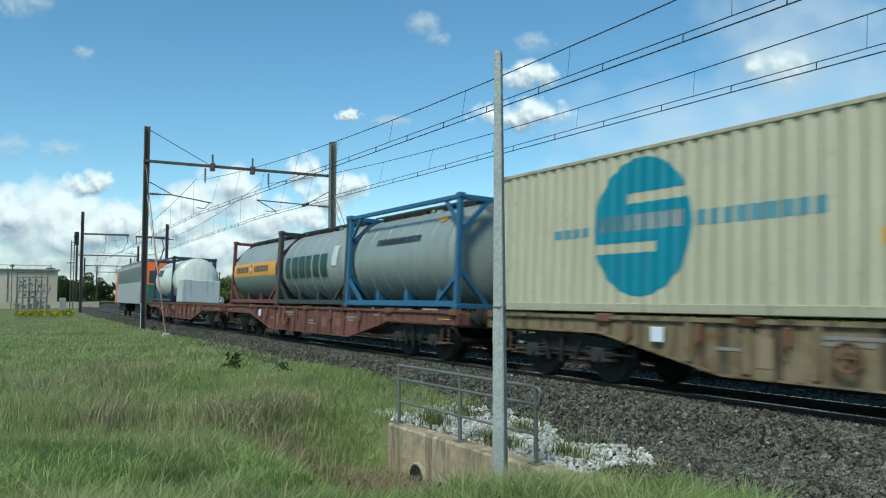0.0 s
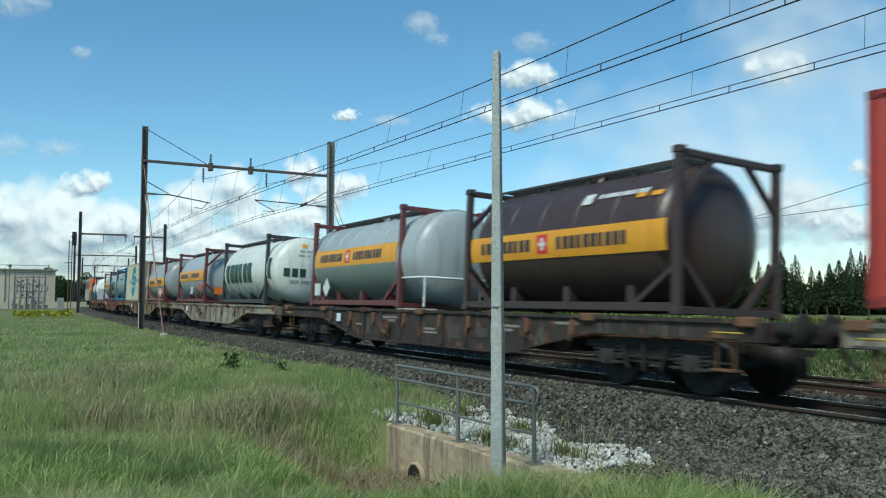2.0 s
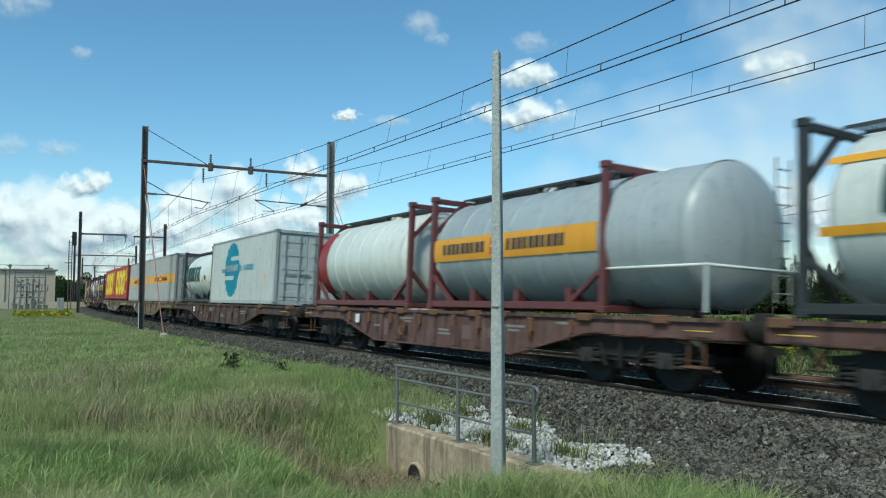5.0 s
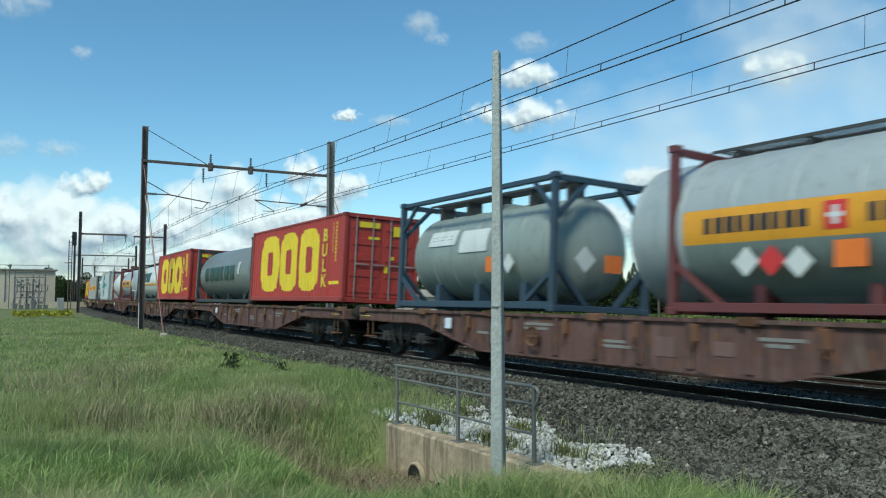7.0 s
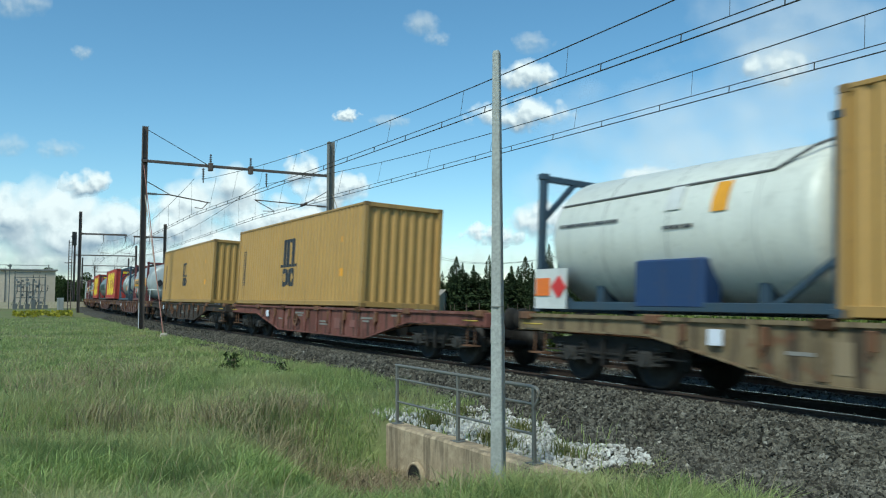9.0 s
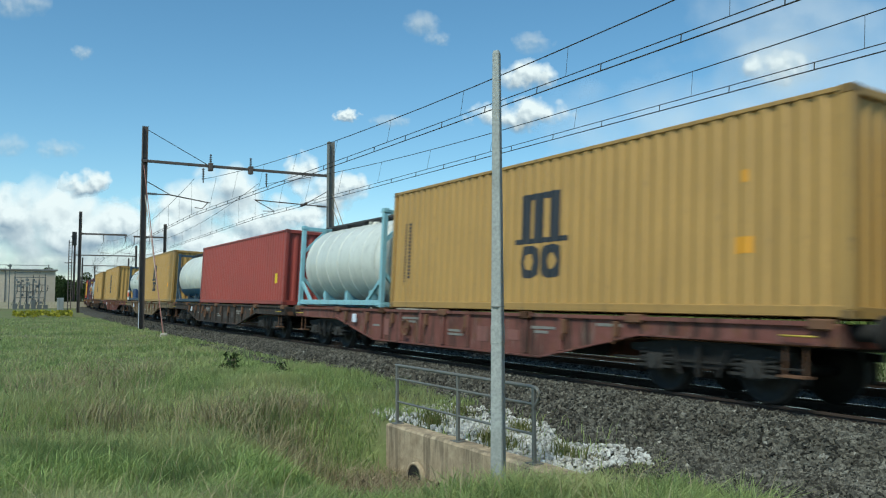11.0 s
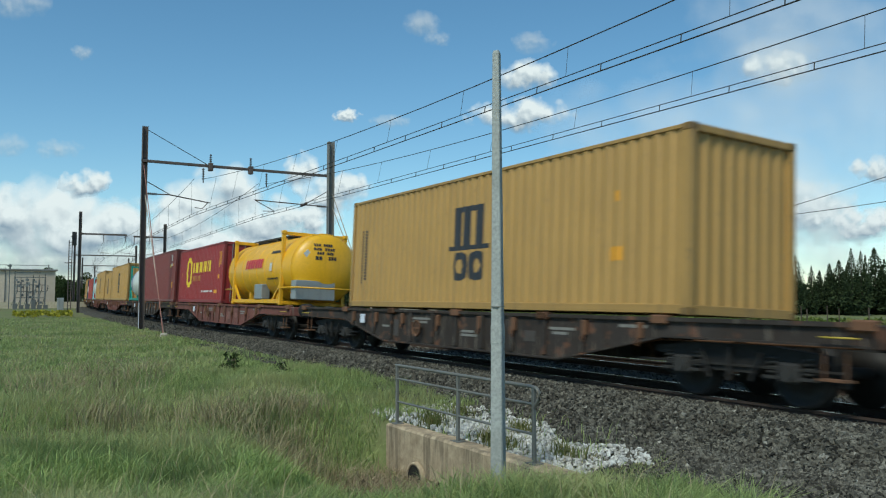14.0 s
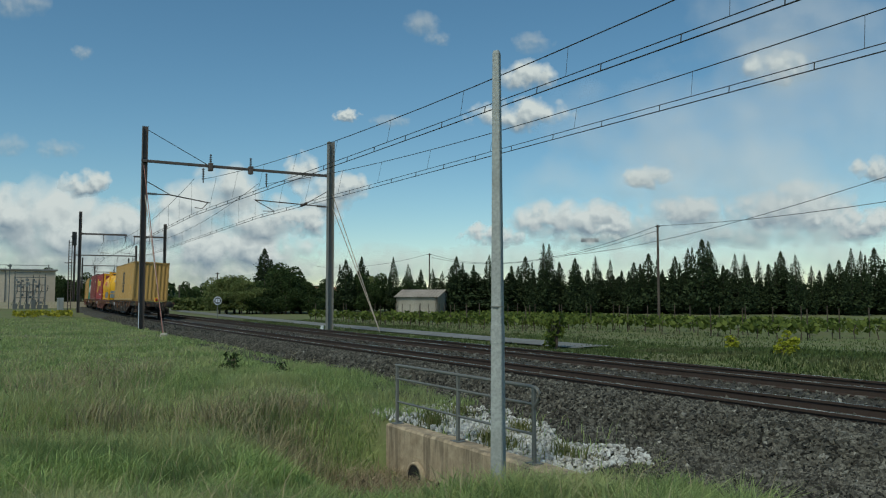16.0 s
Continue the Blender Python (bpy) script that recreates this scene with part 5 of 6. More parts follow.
STONE = two_tone("crushed stone", (0.039, 0.036, 0.029), (0.118, 0.108, 0.087), 30, 0.9, 0.4, 0.01, (0.044, 0.038, 0.029), (0.25, 2.3))
LIMESTONE = two_tone("white limestone", (0.50, 0.475, 0.43), (0.74, 0.72, 0.67), 30, 0.9, 0.3, 0.01, (0.5, 0.46, 0.4), (0.6, 1.05))
PROF = ([-3.3, -2.75, -2.0, -1.6, -0.86, -0.6, 0.6, 0.86, 1.3, 1.85, 2.4, 5.0, 5.6, 7.3], [-0.75, -0.48, -0.10, -0.06, -0.07, -0.14, -0.19, -0.2, -0.2, -0.22, -0.2, -0.22, -0.26, -0.8])


def ballast_points(n, s0, s1, o0, o1, power=1.0):
    out = []
    for u, o in zip(rng.random(n) ** power, rng.uniform(o0, o1, n)):
        if 0.66 < abs(o) < 0.84 or 0.66 < abs(o - 3.65) < 0.84:
            continue
        s = s1 + (s0 - s1) * u
        p = line(s, o, float(np.interp(o, *PROF)), YC, 0.0)[0]
        out.append((p.x, p.y, max(p.z, ground_z(p.x, p.y) - 0.01 if o < -2 else p.z) + rng.uniform(-0.005, 0.03)))
    return out


stones("ballast_stones", ballast_points(40000, -32, -4.5, -3.3, -0.84, 1.5) + ballast_points(12000, -45, -4.5, -0.6, 6.2, 1.3) + ballast_points(5000, -70, -30, -2.4, -0.84) + ballast_points(9000, -7.5, -3.0, -4.2, -2.3), 0.036, STONE, "loose grey crushed stones of the ballast")
stones("pale_ballast_stones", ballast_points(420, -24, -4.5, -3.3, -0.9, 1.4) + ballast_points(160, -40, -4.5, 1.2, 6.0), 0.036, two_tone("pale stone", (0.22, 0.205, 0.17), (0.4, 0.38, 0.33), 30, 0.9, 0.3, 0.01, (0.25, 0.22, 0.18), (0.5, 1.2)), "scattered pale stones among the grey ballast")
pts = []
while len(pts) < 3400:
    x, y = rng.uniform(-12.2, -6.6), rng.uniform(5.78, 7.9)
    edge = 7.05 - 0.12 * (x + 8.0) - 0.4 * noise.noise((x * 0.9, 0, 5))
    if y < edge and x < -6.85 + 0.25 * noise.noise((y * 1.5, 3, 1)) and rng.random() < 0.3 + 0.7 * smooth(-11.5, -9, x):
        pts.append((x, y, ground_z(x, y) + rng.uniform(0.0, 0.05)))
stones("limestone_rubble", pts, 0.034, LIMESTONE, "white limestone rubble behind the culvert wall")

# ---------------- grass ----------------
def leafy(name, lo, hi, dry=None, rough=0.7, trans=0.25, deep=None):
    m, nt, b = nodes_of(name)
    g = nt.nodes.new("ShaderNodeNewGeometry")
    col = ramp(nt, g.outputs["Random Per Island"], 0.0, 1.0, lo, hi)
    if deep:
        col = mixc(nt, ramp(nt, noise_node(nt, 0.8, 5), 0.5, 0.66, (0, 0, 0), (0.8,) * 3), col, deep)
    if dry:
        col = mixc(nt, ramp(nt, noise_node(nt, 0.33, 6), 0.48, 0.66, (0, 0, 0), (0.7,) * 3), col, dry)
    nt.links.new(col, b.inputs["Base Color"])
    b.inputs["Roughness"].default_value = rough
    b.inputs["Specular IOR Level"].default_value = 0.2
    tr = nt.nodes.new("ShaderNodeBsdfTranslucent")
    nt.links.new(col, tr.inputs[0])
    mx = nt.nodes.new("ShaderNodeMixShader")
    mx.inputs[0].default_value = trans
    nt.links.new(b.outputs[0], mx.inputs[1])
    nt.links.new(tr.outputs[0], mx.inputs[2])
    nt.links.new(mx.outputs[0], nt.nodes["Material Output"].inputs[0])
    return m


def blades(pts, height, width, lean=0.45):
    """Curved tapering blades: pts of (x, y, z, scale)."""
    p = np.asarray(pts)
    n = len(p)
    a = rng.uniform(0, 2 * math.pi, n)
    h = height * p[:, 3] * rng.uniform(0.5, 1.25, n)
    w = width * rng.uniform(0.6, 1.3, n)
    ln = h * rng.uniform(0.1, lean * 2, n)
    wind = np.array((0.12, 0.06))
    dx, dy = np.cos(a) * ln + wind[0] * h, np.sin(a) * ln + wind[1] * h
    b = rng.uniform(0, 2 * math.pi, n)
    sx, sy = np.cos(b) * w / 2, np.sin(b) * w / 2
    v = np.zeros((n, 5, 3))
    v[:, 0] = np.stack([p[:, 0] - sx, p[:, 1] - sy, p[:, 2] - 0.03], 1)
    v[:, 1] = np.stack([p[:, 0] + sx, p[:, 1] + sy, p[:, 2] - 0.03], 1)
    v[:, 2] = np.stack([p[:, 0] + dx * 0.3 - sx * 0.8, p[:, 1] + dy * 0.3 - sy * 0.8, p[:, 2] + h * 0.6], 1)
    v[:, 3] = np.stack([p[:, 0] + dx * 0.3 + sx * 0.8, p[:, 1] + dy * 0.3 + sy * 0.8, p[:, 2] + h * 0.6], 1)
    v[:, 4] = np.stack([p[:, 0] + dx, p[:, 1] + dy, p[:, 2] + h * 0.95], 1)
    m = Mesh()
    m.v = v.reshape(-1, 3).tolist()
    m.f = [f for i in range(0, 5 * n, 5) for f in ((i, i + 1, i + 3, i + 2), (i + 2, i + 3, i + 4))]
    m.smooth = [True] * len(m.f)
    return m


def meadow(n, near, far, half0=-0.62, half1=0.62, keep=lambda x, y: 1.0, power=1.6, tall=1.0):
    """Scattered places on the open ground, thinner with distance."""
    out = []
    while len(out) < n:
        r = near + (far - near) * rng.random() ** power
        a = 1.0312 + rng.uniform(half0, half1)
        x, y = -math.sin(a) * r, math.cos(a) * r
        d = y - YC - bend(x)
        k = keep(x, y)
        if k <= 0 or rng.random() > k:
            continue
        ditch = smooth(-10.4, -9.4, x) * (1 - smooth(-7.2, -6.6, x)) * smooth(2.6, 3.6, y) * (1 - smooth(5.4, 5.6, y))
        low = (1 - 0.65 * ditch) * (1.0 - 0.62 * (smooth(-8.0, -7.0, x) * (1 - smooth(-6.3, -5.6, x)) * smooth(5.0, 5.6, y)))
        tuft = 0.5 + 0.7 * noise.noise((x * 0.45, y * 0.45, 9)) + 0.6 * noise.noise((x * 2.1, y * 2.1, 4))
        out.append((x, y, ground_z(x, y), low * (0.4 + 0.95 * max(0.0, tuft)) * tall * (1.1 - 0.45 * smooth(6.8, 10.0, r))))
    return out


def near_side(x, y):
    d = y - YC - bend(x)
    edge = -2.05 - 0.65 * smooth(-26, -14, x)
    if d > edge + 0.35 * noise.noise((x * 0.7, y * 0.7, 2)):
        return 0.0
    if x > -6.9 and y > 7.25 - 0.62 * (x + 6.9) + 0.3 * noise.noise((x * 1.3, y * 1.3, 6)):
        return 0.5 if (x + 5.0) ** 2 + (y - 7.9) ** 2 < 0.2 else 0.0
    if -11.3 < x < -6.85 and 5.45 < y < 7.6:
        return 0.03
    if -11.0 < x < -6.6 and 3.9 < y < 5.5:
        return 0.3
    return 1.0


GRASS = leafy("grass", (0.2, 0.26, 0.09), (0.47, 0.54, 0.215), (0.52, 0.5, 0.25), 0.75, 0.45, (0.165, 0.225, 0.08))
tagged(link("grass", blades(meadow(120000, 5.3, 20, keep=near_side, power=1.25), 0.31, 0.01, 0.6), GRASS), "tall wind-blown green meadow grass", "grass", kind="stuff")
tagged(link("far_grass", blades(meadow(45000, 18, 75, -0.05, 0.62, near_side, 1.5), 0.2, 0.026, 0.7), GRASS), "green meadow grass farther off", "grass", kind="stuff")
tagged(link("straw", blades(meadow(2600, 5.5, 30, keep=lambda x, y: near_side(x, y) * (0.2 + 0.8 * smooth(0.0, 0.4, noise.noise((x * 0.4, y * 0.4, 21))))), 0.5, 0.008, 0.7), leafy("straw", (0.32, 0.27, 0.15), (0.5, 0.42, 0.24))), "dry straw stems among the grass", "grass", kind="stuff")

tagged(link("tall_grass", blades(meadow(5200, 5.3, 10, -0.62, 0.62, lambda x, y: near_side(x, y) * smooth(-0.1, 0.25, noise.noise((x * 0.8, y * 0.8, 33))) * (1 - smooth(-7.4, -6.6, x)), 1.2), 0.46, 0.014, 0.6), leafy("fresh grass", (0.22, 0.3, 0.09), (0.47, 0.56, 0.21), None, 0.6, 0.45)), "long fresh grass tufts in the meadow", "grass", kind="stuff")
matted = [(x, y, ground_z(x, y), 1.0) for cx, cy, s, n in ((-10.9, 4.0, 0.5, 800), (-12.3, 3.4, 0.45, 500), (-15.6, 1.6, 0.8, 600), (-18.5, 2.6, 0.9, 500), (-13.0, 1.9, 0.4, 300), (-12.6, 4.6, 0.4, 500)) for x, y in zip(rng.normal(cx, s, n), rng.normal(cy, s * 0.8, n)) if near_side(x, y) > 0]
tagged(link("withered_grass", blades(matted, 0.4, 0.012, 0.7), leafy("withered grass", (0.22, 0.185, 0.1), (0.46, 0.4, 0.23))), "withered brown grass tufts in the meadow", "grass", kind="stuff")


def far_side(x, y):
    d = y - YC - bend(x)
    road = 1 - smooth(10.3, 10.8, d) * (1 - smooth(13.0, 13.4, d)) * (1 - smooth(-27, -24, x))
    return (smooth(6.4, 7.2, d) * (1 - smooth(24, 30, d)) * road * (1 - 0.8 * smooth(14.5, 17.5, d))) if d > 6.4 else 0.0


tagged(link("verge_grass", blades(meadow(42000, 12, 75, -0.6, 0.3, far_side, 1.2), 0.19, 0.04), leafy("verge grass", (0.05, 0.075, 0.024), (0.125, 0.16, 0.052), (0.13, 0.125, 0.06))), "green verge grass beyond the tracks", "grass", kind="stuff")
dead = [(x, y, ground_z(x, y), 1.0) for x, y in zip(rng.normal(-9.6, 0.75, 2600), rng.uniform(4.5, 5.46, 2600)) if -10.9 < x < -8.0]
tagged(link("dead_grass", blades(dead, 0.26, 0.01, 0.9), leafy("dead grass", (0.24, 0.18, 0.11), (0.46, 0.37, 0.24))), "matted dead brown grass in the ditch", "grass", kind="stuff")
# tufts that grow through the rubble
tagged(link("rubble_weeds", blades([(x + rng.normal(0, 0.16), y + rng.normal(0, 0.1), ground_z(x, y), 1.0) for x, y in ((-10.6, 6.2), (-10.2, 5.95), (-8.9, 6.0), (-8.5, 5.95), (-10.9, 6.9), (-9.2, 6.8), (-7.6, 6.3)) for _ in range(130)], 0.22, 0.014), leafy("weeds", (0.09, 0.12, 0.03), (0.22, 0.2, 0.08))), "low weeds in the rubble", "weeds", kind="stuff")

# the lane beyond the tracks
tagged(link("lane", sweep(steps(-170, -25, 3), [(0, 0), (1.1, 0.03), (2.3, 0)], YC + 10.7, 0.0, -0.54), two_tone("pale lane", (0.17, 0.165, 0.15), (0.26, 0.255, 0.24), 5, 0.9, 0.2, 0.01)), "pale grey lane beside the railway", "lane", kind="structure")


# ---------------- trees, vines and bushes ----------------
def leaf_cloud(pts, size, fade=None):
    """Small folded leaf clumps at the points."""
    p = np.asarray(pts)
    n = len(p)
    u = rng.normal(size=(n, 3))
    u /= np.linalg.norm(u, axis=1)[:, None]
    w = np.cross(u, rng.normal(size=(n, 3)))
    w /= np.linalg.norm(w, axis=1)[:, None]
    s = size * rng.uniform(0.5, 1.3, (n, 1)) * (1.0 if fade is None else np.asarray(fade)[:, None])
    v = np.stack([p - u * s, p + w * s * 0.6, p + u * s, p - w * s * 0.6], 1)
    m = Mesh()
    m.v = v.reshape(-1, 3).tolist()
    m.f = [(i, i + 1, i + 2, i + 3) for i in range(0, 4 * n, 4)]
    m.smooth = [False] * n
    return m


BARK = two_tone("bark", (0.06, 0.045, 0.035), (0.14, 0.11, 0.085), 12, 0.95)
CYPRESS = leafy("cypress green", (0.014, 0.024, 0.010), (0.052, 0.072, 0.028), None, 0.85, 0.1)
BROAD = leafy("broad leaf green", (0.018, 0.034, 0.010), (0.062, 0.088, 0.026), None, 0.8, 0.15)
LIGHT = leafy("light leaf green", (0.09, 0.12, 0.03), (0.2, 0.22, 0.08), None, 0.7, 0.25)
VINE = leafy("vine green", (0.05, 0.075, 0.014), (0.16, 0.19, 0.04), None, 0.75, 0.25)


def cypress(seed, h, r, label, tiers=False, n=4200):
    """A tall narrow conifer with ragged outline."""
    g = np.random.default_rng(seed)
    t = thing("cypress_tree", label, "tree", "row of dark trees")
    part("trunk", Mesh().tube([(0, 0, -0.3), (0.05, 0, h * 0.5), (0, 0, h * 0.93)], 0.16, 7, True, 0.03), BARK, t)
    m = Mesh()
    for i in range(9):
        a, z = g.uniform(0, 6.28), h * g.uniform(0.08, 0.7)
        m.tube([(0, 0, z), (math.cos(a) * r * 0.6, math.sin(a) * r * 0.6, z + h * 0.09)], 0.04, 5, False, 0.01)
    part("limb", m, BARK, t)
    pts = []
    spires = [(0, 0, 1.0, 1.0)] + [(g.uniform(-0.5, 0.5) * r, g.uniform(-0.5, 0.5) * r, g.uniform(0.6, 0.9), g.uniform(0.4, 0.7)) for _ in range(3)]
    while len(pts) < n:
        sx, sy, sh, sr = spires[0] if g.random() < 0.6 else spires[g.integers(1, 4)]
        f = g.random() ** 1.25
        ang = g.uniform(0, 6.28)
        prof = (min(1, f / 0.12) ** 0.5) * ((1 - f ** 2.2) ** 0.9 if not tiers else (1 - f) ** 0.72)
        if tiers:
            prof *= 0.8 + 0.3 * (1 - (f * 7 + 0.6 * math.sin(ang * 2 + seed)) % 1)
        prof *= 0.85 + 0.75 * noise.noise((math.cos(ang) * 1.7 + seed, math.sin(ang) * 1.7, f * 6))
        rr = r * sr * prof * g.uniform(0.5, 1.12)
        pts.append((sx + rr * math.cos(ang), sy + rr * math.sin(ang), 0.25 + f * h * sh * 0.98))
    pts += [(g.normal(0, 0.04), g.normal(0, 0.04), h * (0.86 + 0.13 * i / 30)) for i in range(30)]
    part("crown", leaf_cloud(pts, 0.2 if not tiers else 0.25, [max(0.35, 1.1 - 0.8 * q[2] / h) for q in pts]), CYPRESS, t)
    return t


def broadleaf(seed, h, r, label, mat, n=5200, name="broadleaf_tree", low=0.15):
    g = np.random.default_rng(seed)
    t = thing(name, label, "tree" if "tree" in name else "bush", "trees and bushes")
    part("trunk", Mesh().tube([(0, 0, -0.3), (0.1, 0.05, h * 0.3), (0, 0.1, h * 0.7)], 0.05 * h ** 0.7, 7, True, 0.03), BARK, t)
    m = Mesh()
    blobs = []
    for i in range(14):
        a, z, rr = g.uniform(0, 6.28), h * g.uniform(low + 0.1, 0.88), r * g.uniform(0.15, 0.75)
        c = (math.cos(a) * rr, math.sin(a) * rr, z)
        blobs.append((c, r * g.uniform(0.28, 0.5)))
        m.tube([(0, 0, h * 0.2), c], 0.05, 5, False, 0.015)
    part("limb", m, BARK, t)
    pts = []
    for i in range(n):
        c, rr = blobs[g.integers(0, 14)]
        d = g.normal(size=3)
        d /= np.linalg.norm(d)
        q = rr * g.uniform(0.6, 1.05) ** 0.5
        pts.append((c[0] + d[0] * q, c[1] + d[1] * q, max(0.05, c[2] + d[2] * q * 0.9)))
    part("crown", leaf_cloud(pts, 0.04 * h ** 0.5 + 0.06), mat, t)
    return t


def away(px_angle, depth):
    """A place at that angle from the camera's heading (degrees to the right) and distance."""
    a = 1.0312 - radians(px_angle)
    return -math.sin(a) * depth, math.cos(a) * depth


def ang(x):
    return math.degrees(math.atan((x - 784) / 1405.9))


def put(proto, x, depth, k=1.0, kz=None):
    """A copy of a tree at that bearing and distance."""
    px, py = away(ang(x), depth)
    m = Matrix.Translation((px, py, ground_z(px, py))) @ Matrix.Rotation(rng.uniform(0, 6.28), 4, "Z") @ Matrix.Diagonal((k, k, kz or k, 1))
    return copy_thing(proto, m)


protos = [cypress(11, 9.0, 1.5, "tall dark cypress at the edge of the vineyard"), cypress(12, 9.0, 1.15, "narrow dark cypress at the edge of the vineyard"), cypress(13, 8.5, 2.3, "broad dark conifer at the edge of the vineyard", True, 6500),
          cypress(14, 8.0, 1.9, "ragged dark conifer at the edge of the vineyard", True, 5500)]
# bearing along the row, and top of each tree in the skyline
row = [(612, 460, 2), (640, 455, 3), (696, 456, 1), (722, 468, 0), (745, 478, 3), (766, 476, 0), (783, 480, 0), (808, 455, 2), (838, 470, 3), (866, 452, 0), (905, 472, 3), (930, 455, 2), (962, 432, 1), (972, 433, 1), (990, 465, 3),
       (1018, 458, 2), (1040, 478, 3), (1054, 455, 1), (1080, 460, 1), (1100, 480, 3), (1122, 465, 2), (1148, 450, 2), (1172, 478, 3), (1195, 455, 2), (1218, 440, 0), (1243, 424, 2), (1254, 428, 0), (1280, 470, 3), (1301, 450, 1), (1318, 450, 1), (1322, 470, 3), (1343, 462, 1),
       (1382, 446, 2), (1408, 452, 0), (1436, 472, 1), (1468, 468, 3), (1485, 462, 2), (1507, 440, 1), (1524, 445, 1), (1548, 440, 2), (1580, 440, 0), (1360, 468, 3), (1262, 475, 3), (884, 475, 3), (1062, 480, 3), (1450, 480, 3), (945, 478, 3)]
for i, (x, top, kind) in enumerate(row):
    depth = (118 if x < 800 else 104) + rng.uniform(-4, 6)
    h = (526 - top) / 1405.9 * depth * math.cos(radians(ang(x))) + 1.5 + 0.6
    h0 = (9.0, 9.0, 8.5, 8.0)[kind]
    put(protos[kind], x, depth, h / h0 * rng.uniform(0.95, 1.1), h / h0)
for i in range(46):
    x = 795 + i * 17.5 + rng.uniform(-14, 14)
    put(protos[2 + i % 2], x, rng.uniform(106, 112), rng.uniform(1.1, 1.7), rng.uniform(0.42, 0.7))
for p in protos:
    p.matrix_basis = Matrix.Translation((*away(ang(1600 + 40 * protos.index(p)), 110), -0.6))
bl = broadleaf(31, 6.5, 3.4, "dense dark green tree beside the lane", BROAD)
bl2 = broadleaf(32, 5.5, 3.0, "pale green flowering tree beside the lane", LIGHT)
for x, depth, k in ((470, 103, 0.92), (500, 102, 0.86), (532, 104, 0.92), (484, 110, 0.9), (516, 108, 0.85), (560, 118, 0.72), (590, 118, 0.75), (622, 117, 0.85), (660, 117, 0.85), (690, 119, 0.8), (650, 114, 0.6), (735, 121, 0.8), (775, 121, 0.75), (815, 118, 0.8), (860, 116, 0.7), (365, 190, 0.8), (340, 200, 0.9)):
    put(bl, x, depth, k)
put(protos[2], 468, 113, 1.25, 1.03)
put(bl2, 400, 107, 0.8), put(bl2, 425, 103, 0.7), put(bl2, 448, 101, 0.55)
for i in range(14):
    put(bl if i > 5 else bl2, 390 + i * 13, 100 + 2 * (i % 3), 0.75, 0.48)
for i in range(20):
    put(bl, 560 + i * 13.5, 116 + 2 * (i % 3), 0.7, 0.42)
put(bl2, 415, 108, 0.85), put(bl2, 645, 120, 0.9), put(bl2, 438, 106, 0.75)
bl.matrix_basis = Matrix.Translation((*away(ang(520), 106), -0.6))
bl2.matrix_basis = Matrix.Translation((*away(ang(390), 112), -0.6)) @ Matrix.Diagonal((0.7, 0.7, 0.7, 1))
put(bl, 105, 175, 1.15), put(bl, 118, 170, 0.9), put(bl, 150, 260, 1.4), put(bl, 175, 270, 1.2)

# clipped hedge by the lane
pts = [(*np.array(away(ang(x), 128)) + rng.normal(0, 0.35, 2), rng.uniform(-0.5, 1.3)) for x in rng.uniform(306, 415, 2600)]
tagged(link("hedge", leaf_cloud(pts, 0.3), LIGHT), "clipped green garden hedge", "hedge", kind="stuff")
# distant tree line on the horizon
pts = []
for i in range(5200):
    a = rng.uniform(-42, 42)
    x, y = away(a, rng.uniform(420, 460))
    pts.append((x, y, rng.random() ** 1.5 * (7 + 4 * noise.noise((a * 0.6, 0, 0)))))
tagged(link("far_woods", leaf_cloud(pts, 2.2), BROAD), "distant line of woods on the horizon", "woods", kind="stuff")

# vineyard rows
def vineyard():
    leaves, stems = [], Mesh()
    for r in range(9):
        off = r * 2.6
        for k in range(230):
            x = -80 + k * 0.36 + rng.uniform(-0.05, 0.05)
            if x > -8:
                continue
            y = 27.0 + 0.1 * (x + 47) * (1 if x > -47 else 0.0) + (x + 40) * 0.12 + off + 2.0
            if x > -36 and r == 0 or x > -24 and r < 2 or x < -66:
                continue
            z = ground_z(x, y)
            n = 9 if r < 3 else 6
            top = rng.uniform(0.72, 0.98) - 0.03 * r
            leaves += [(x + rng.normal(0, 0.16), y + rng.normal(0, 0.17), z + rng.uniform(0.38, top)) for _ in range(n)]
            if r < 3 and k % 3 == 0:
                stems.tube([(x, y, z - 0.1), (x + rng.uniform(-0.12, 0.12), y, z + 0.4), (x + rng.uniform(-0.2, 0.2), y, z + 0.75)], 0.035, 5, False, 0.02)
            if k % 14 == 0 and r < 6:
                stems.tube([(x, y, z - 0.2), (x, y, z + 1.55)], 0.03, 5)
    t = tagged(new("vineyard"), "rows of low green grapevines on stakes", "vineyard", kind="stuff")
    part("vine_leaves", leaf_cloud(leaves, 0.19), VINE, t)
    part("vine_stems", stems, BARK, t, "dark gnarled stems and grey stakes")


vineyard()
# shrubs on the far bank
sh = broadleaf(41, 1.3, 0.55, "yellow-green flowering shrub on the bank", leafy("yellow green", (0.2, 0.22, 0.02), (0.42, 0.42, 0.04)), 420, "shrub", -0.1)
put(sh, 1392, 26.5, 0.6, 0.5), put(sh, 1384, 25.6, 0.5, 0.32)
px0, py0 = away(ang(1292), 31)
sh.matrix_basis = Matrix.Translation((px0, py0, ground_z(px0, py0))) @ Matrix.Diagonal((0.8, 0.8, 0.42, 1))
sap = broadleaf(42, 1.6, 0.45, "young green sapling beside the lane", VINE, 420, "shrub", -0.05)
px0, py0 = away(ang(981), 32.5)
sap.matrix_basis = Matrix.Translation((px0, py0, ground_z(px0, py0)))
wd = broadleaf(43, 0.5, 0.4, "small dark weed in the meadow", BROAD, 200, "weed", -0.1)
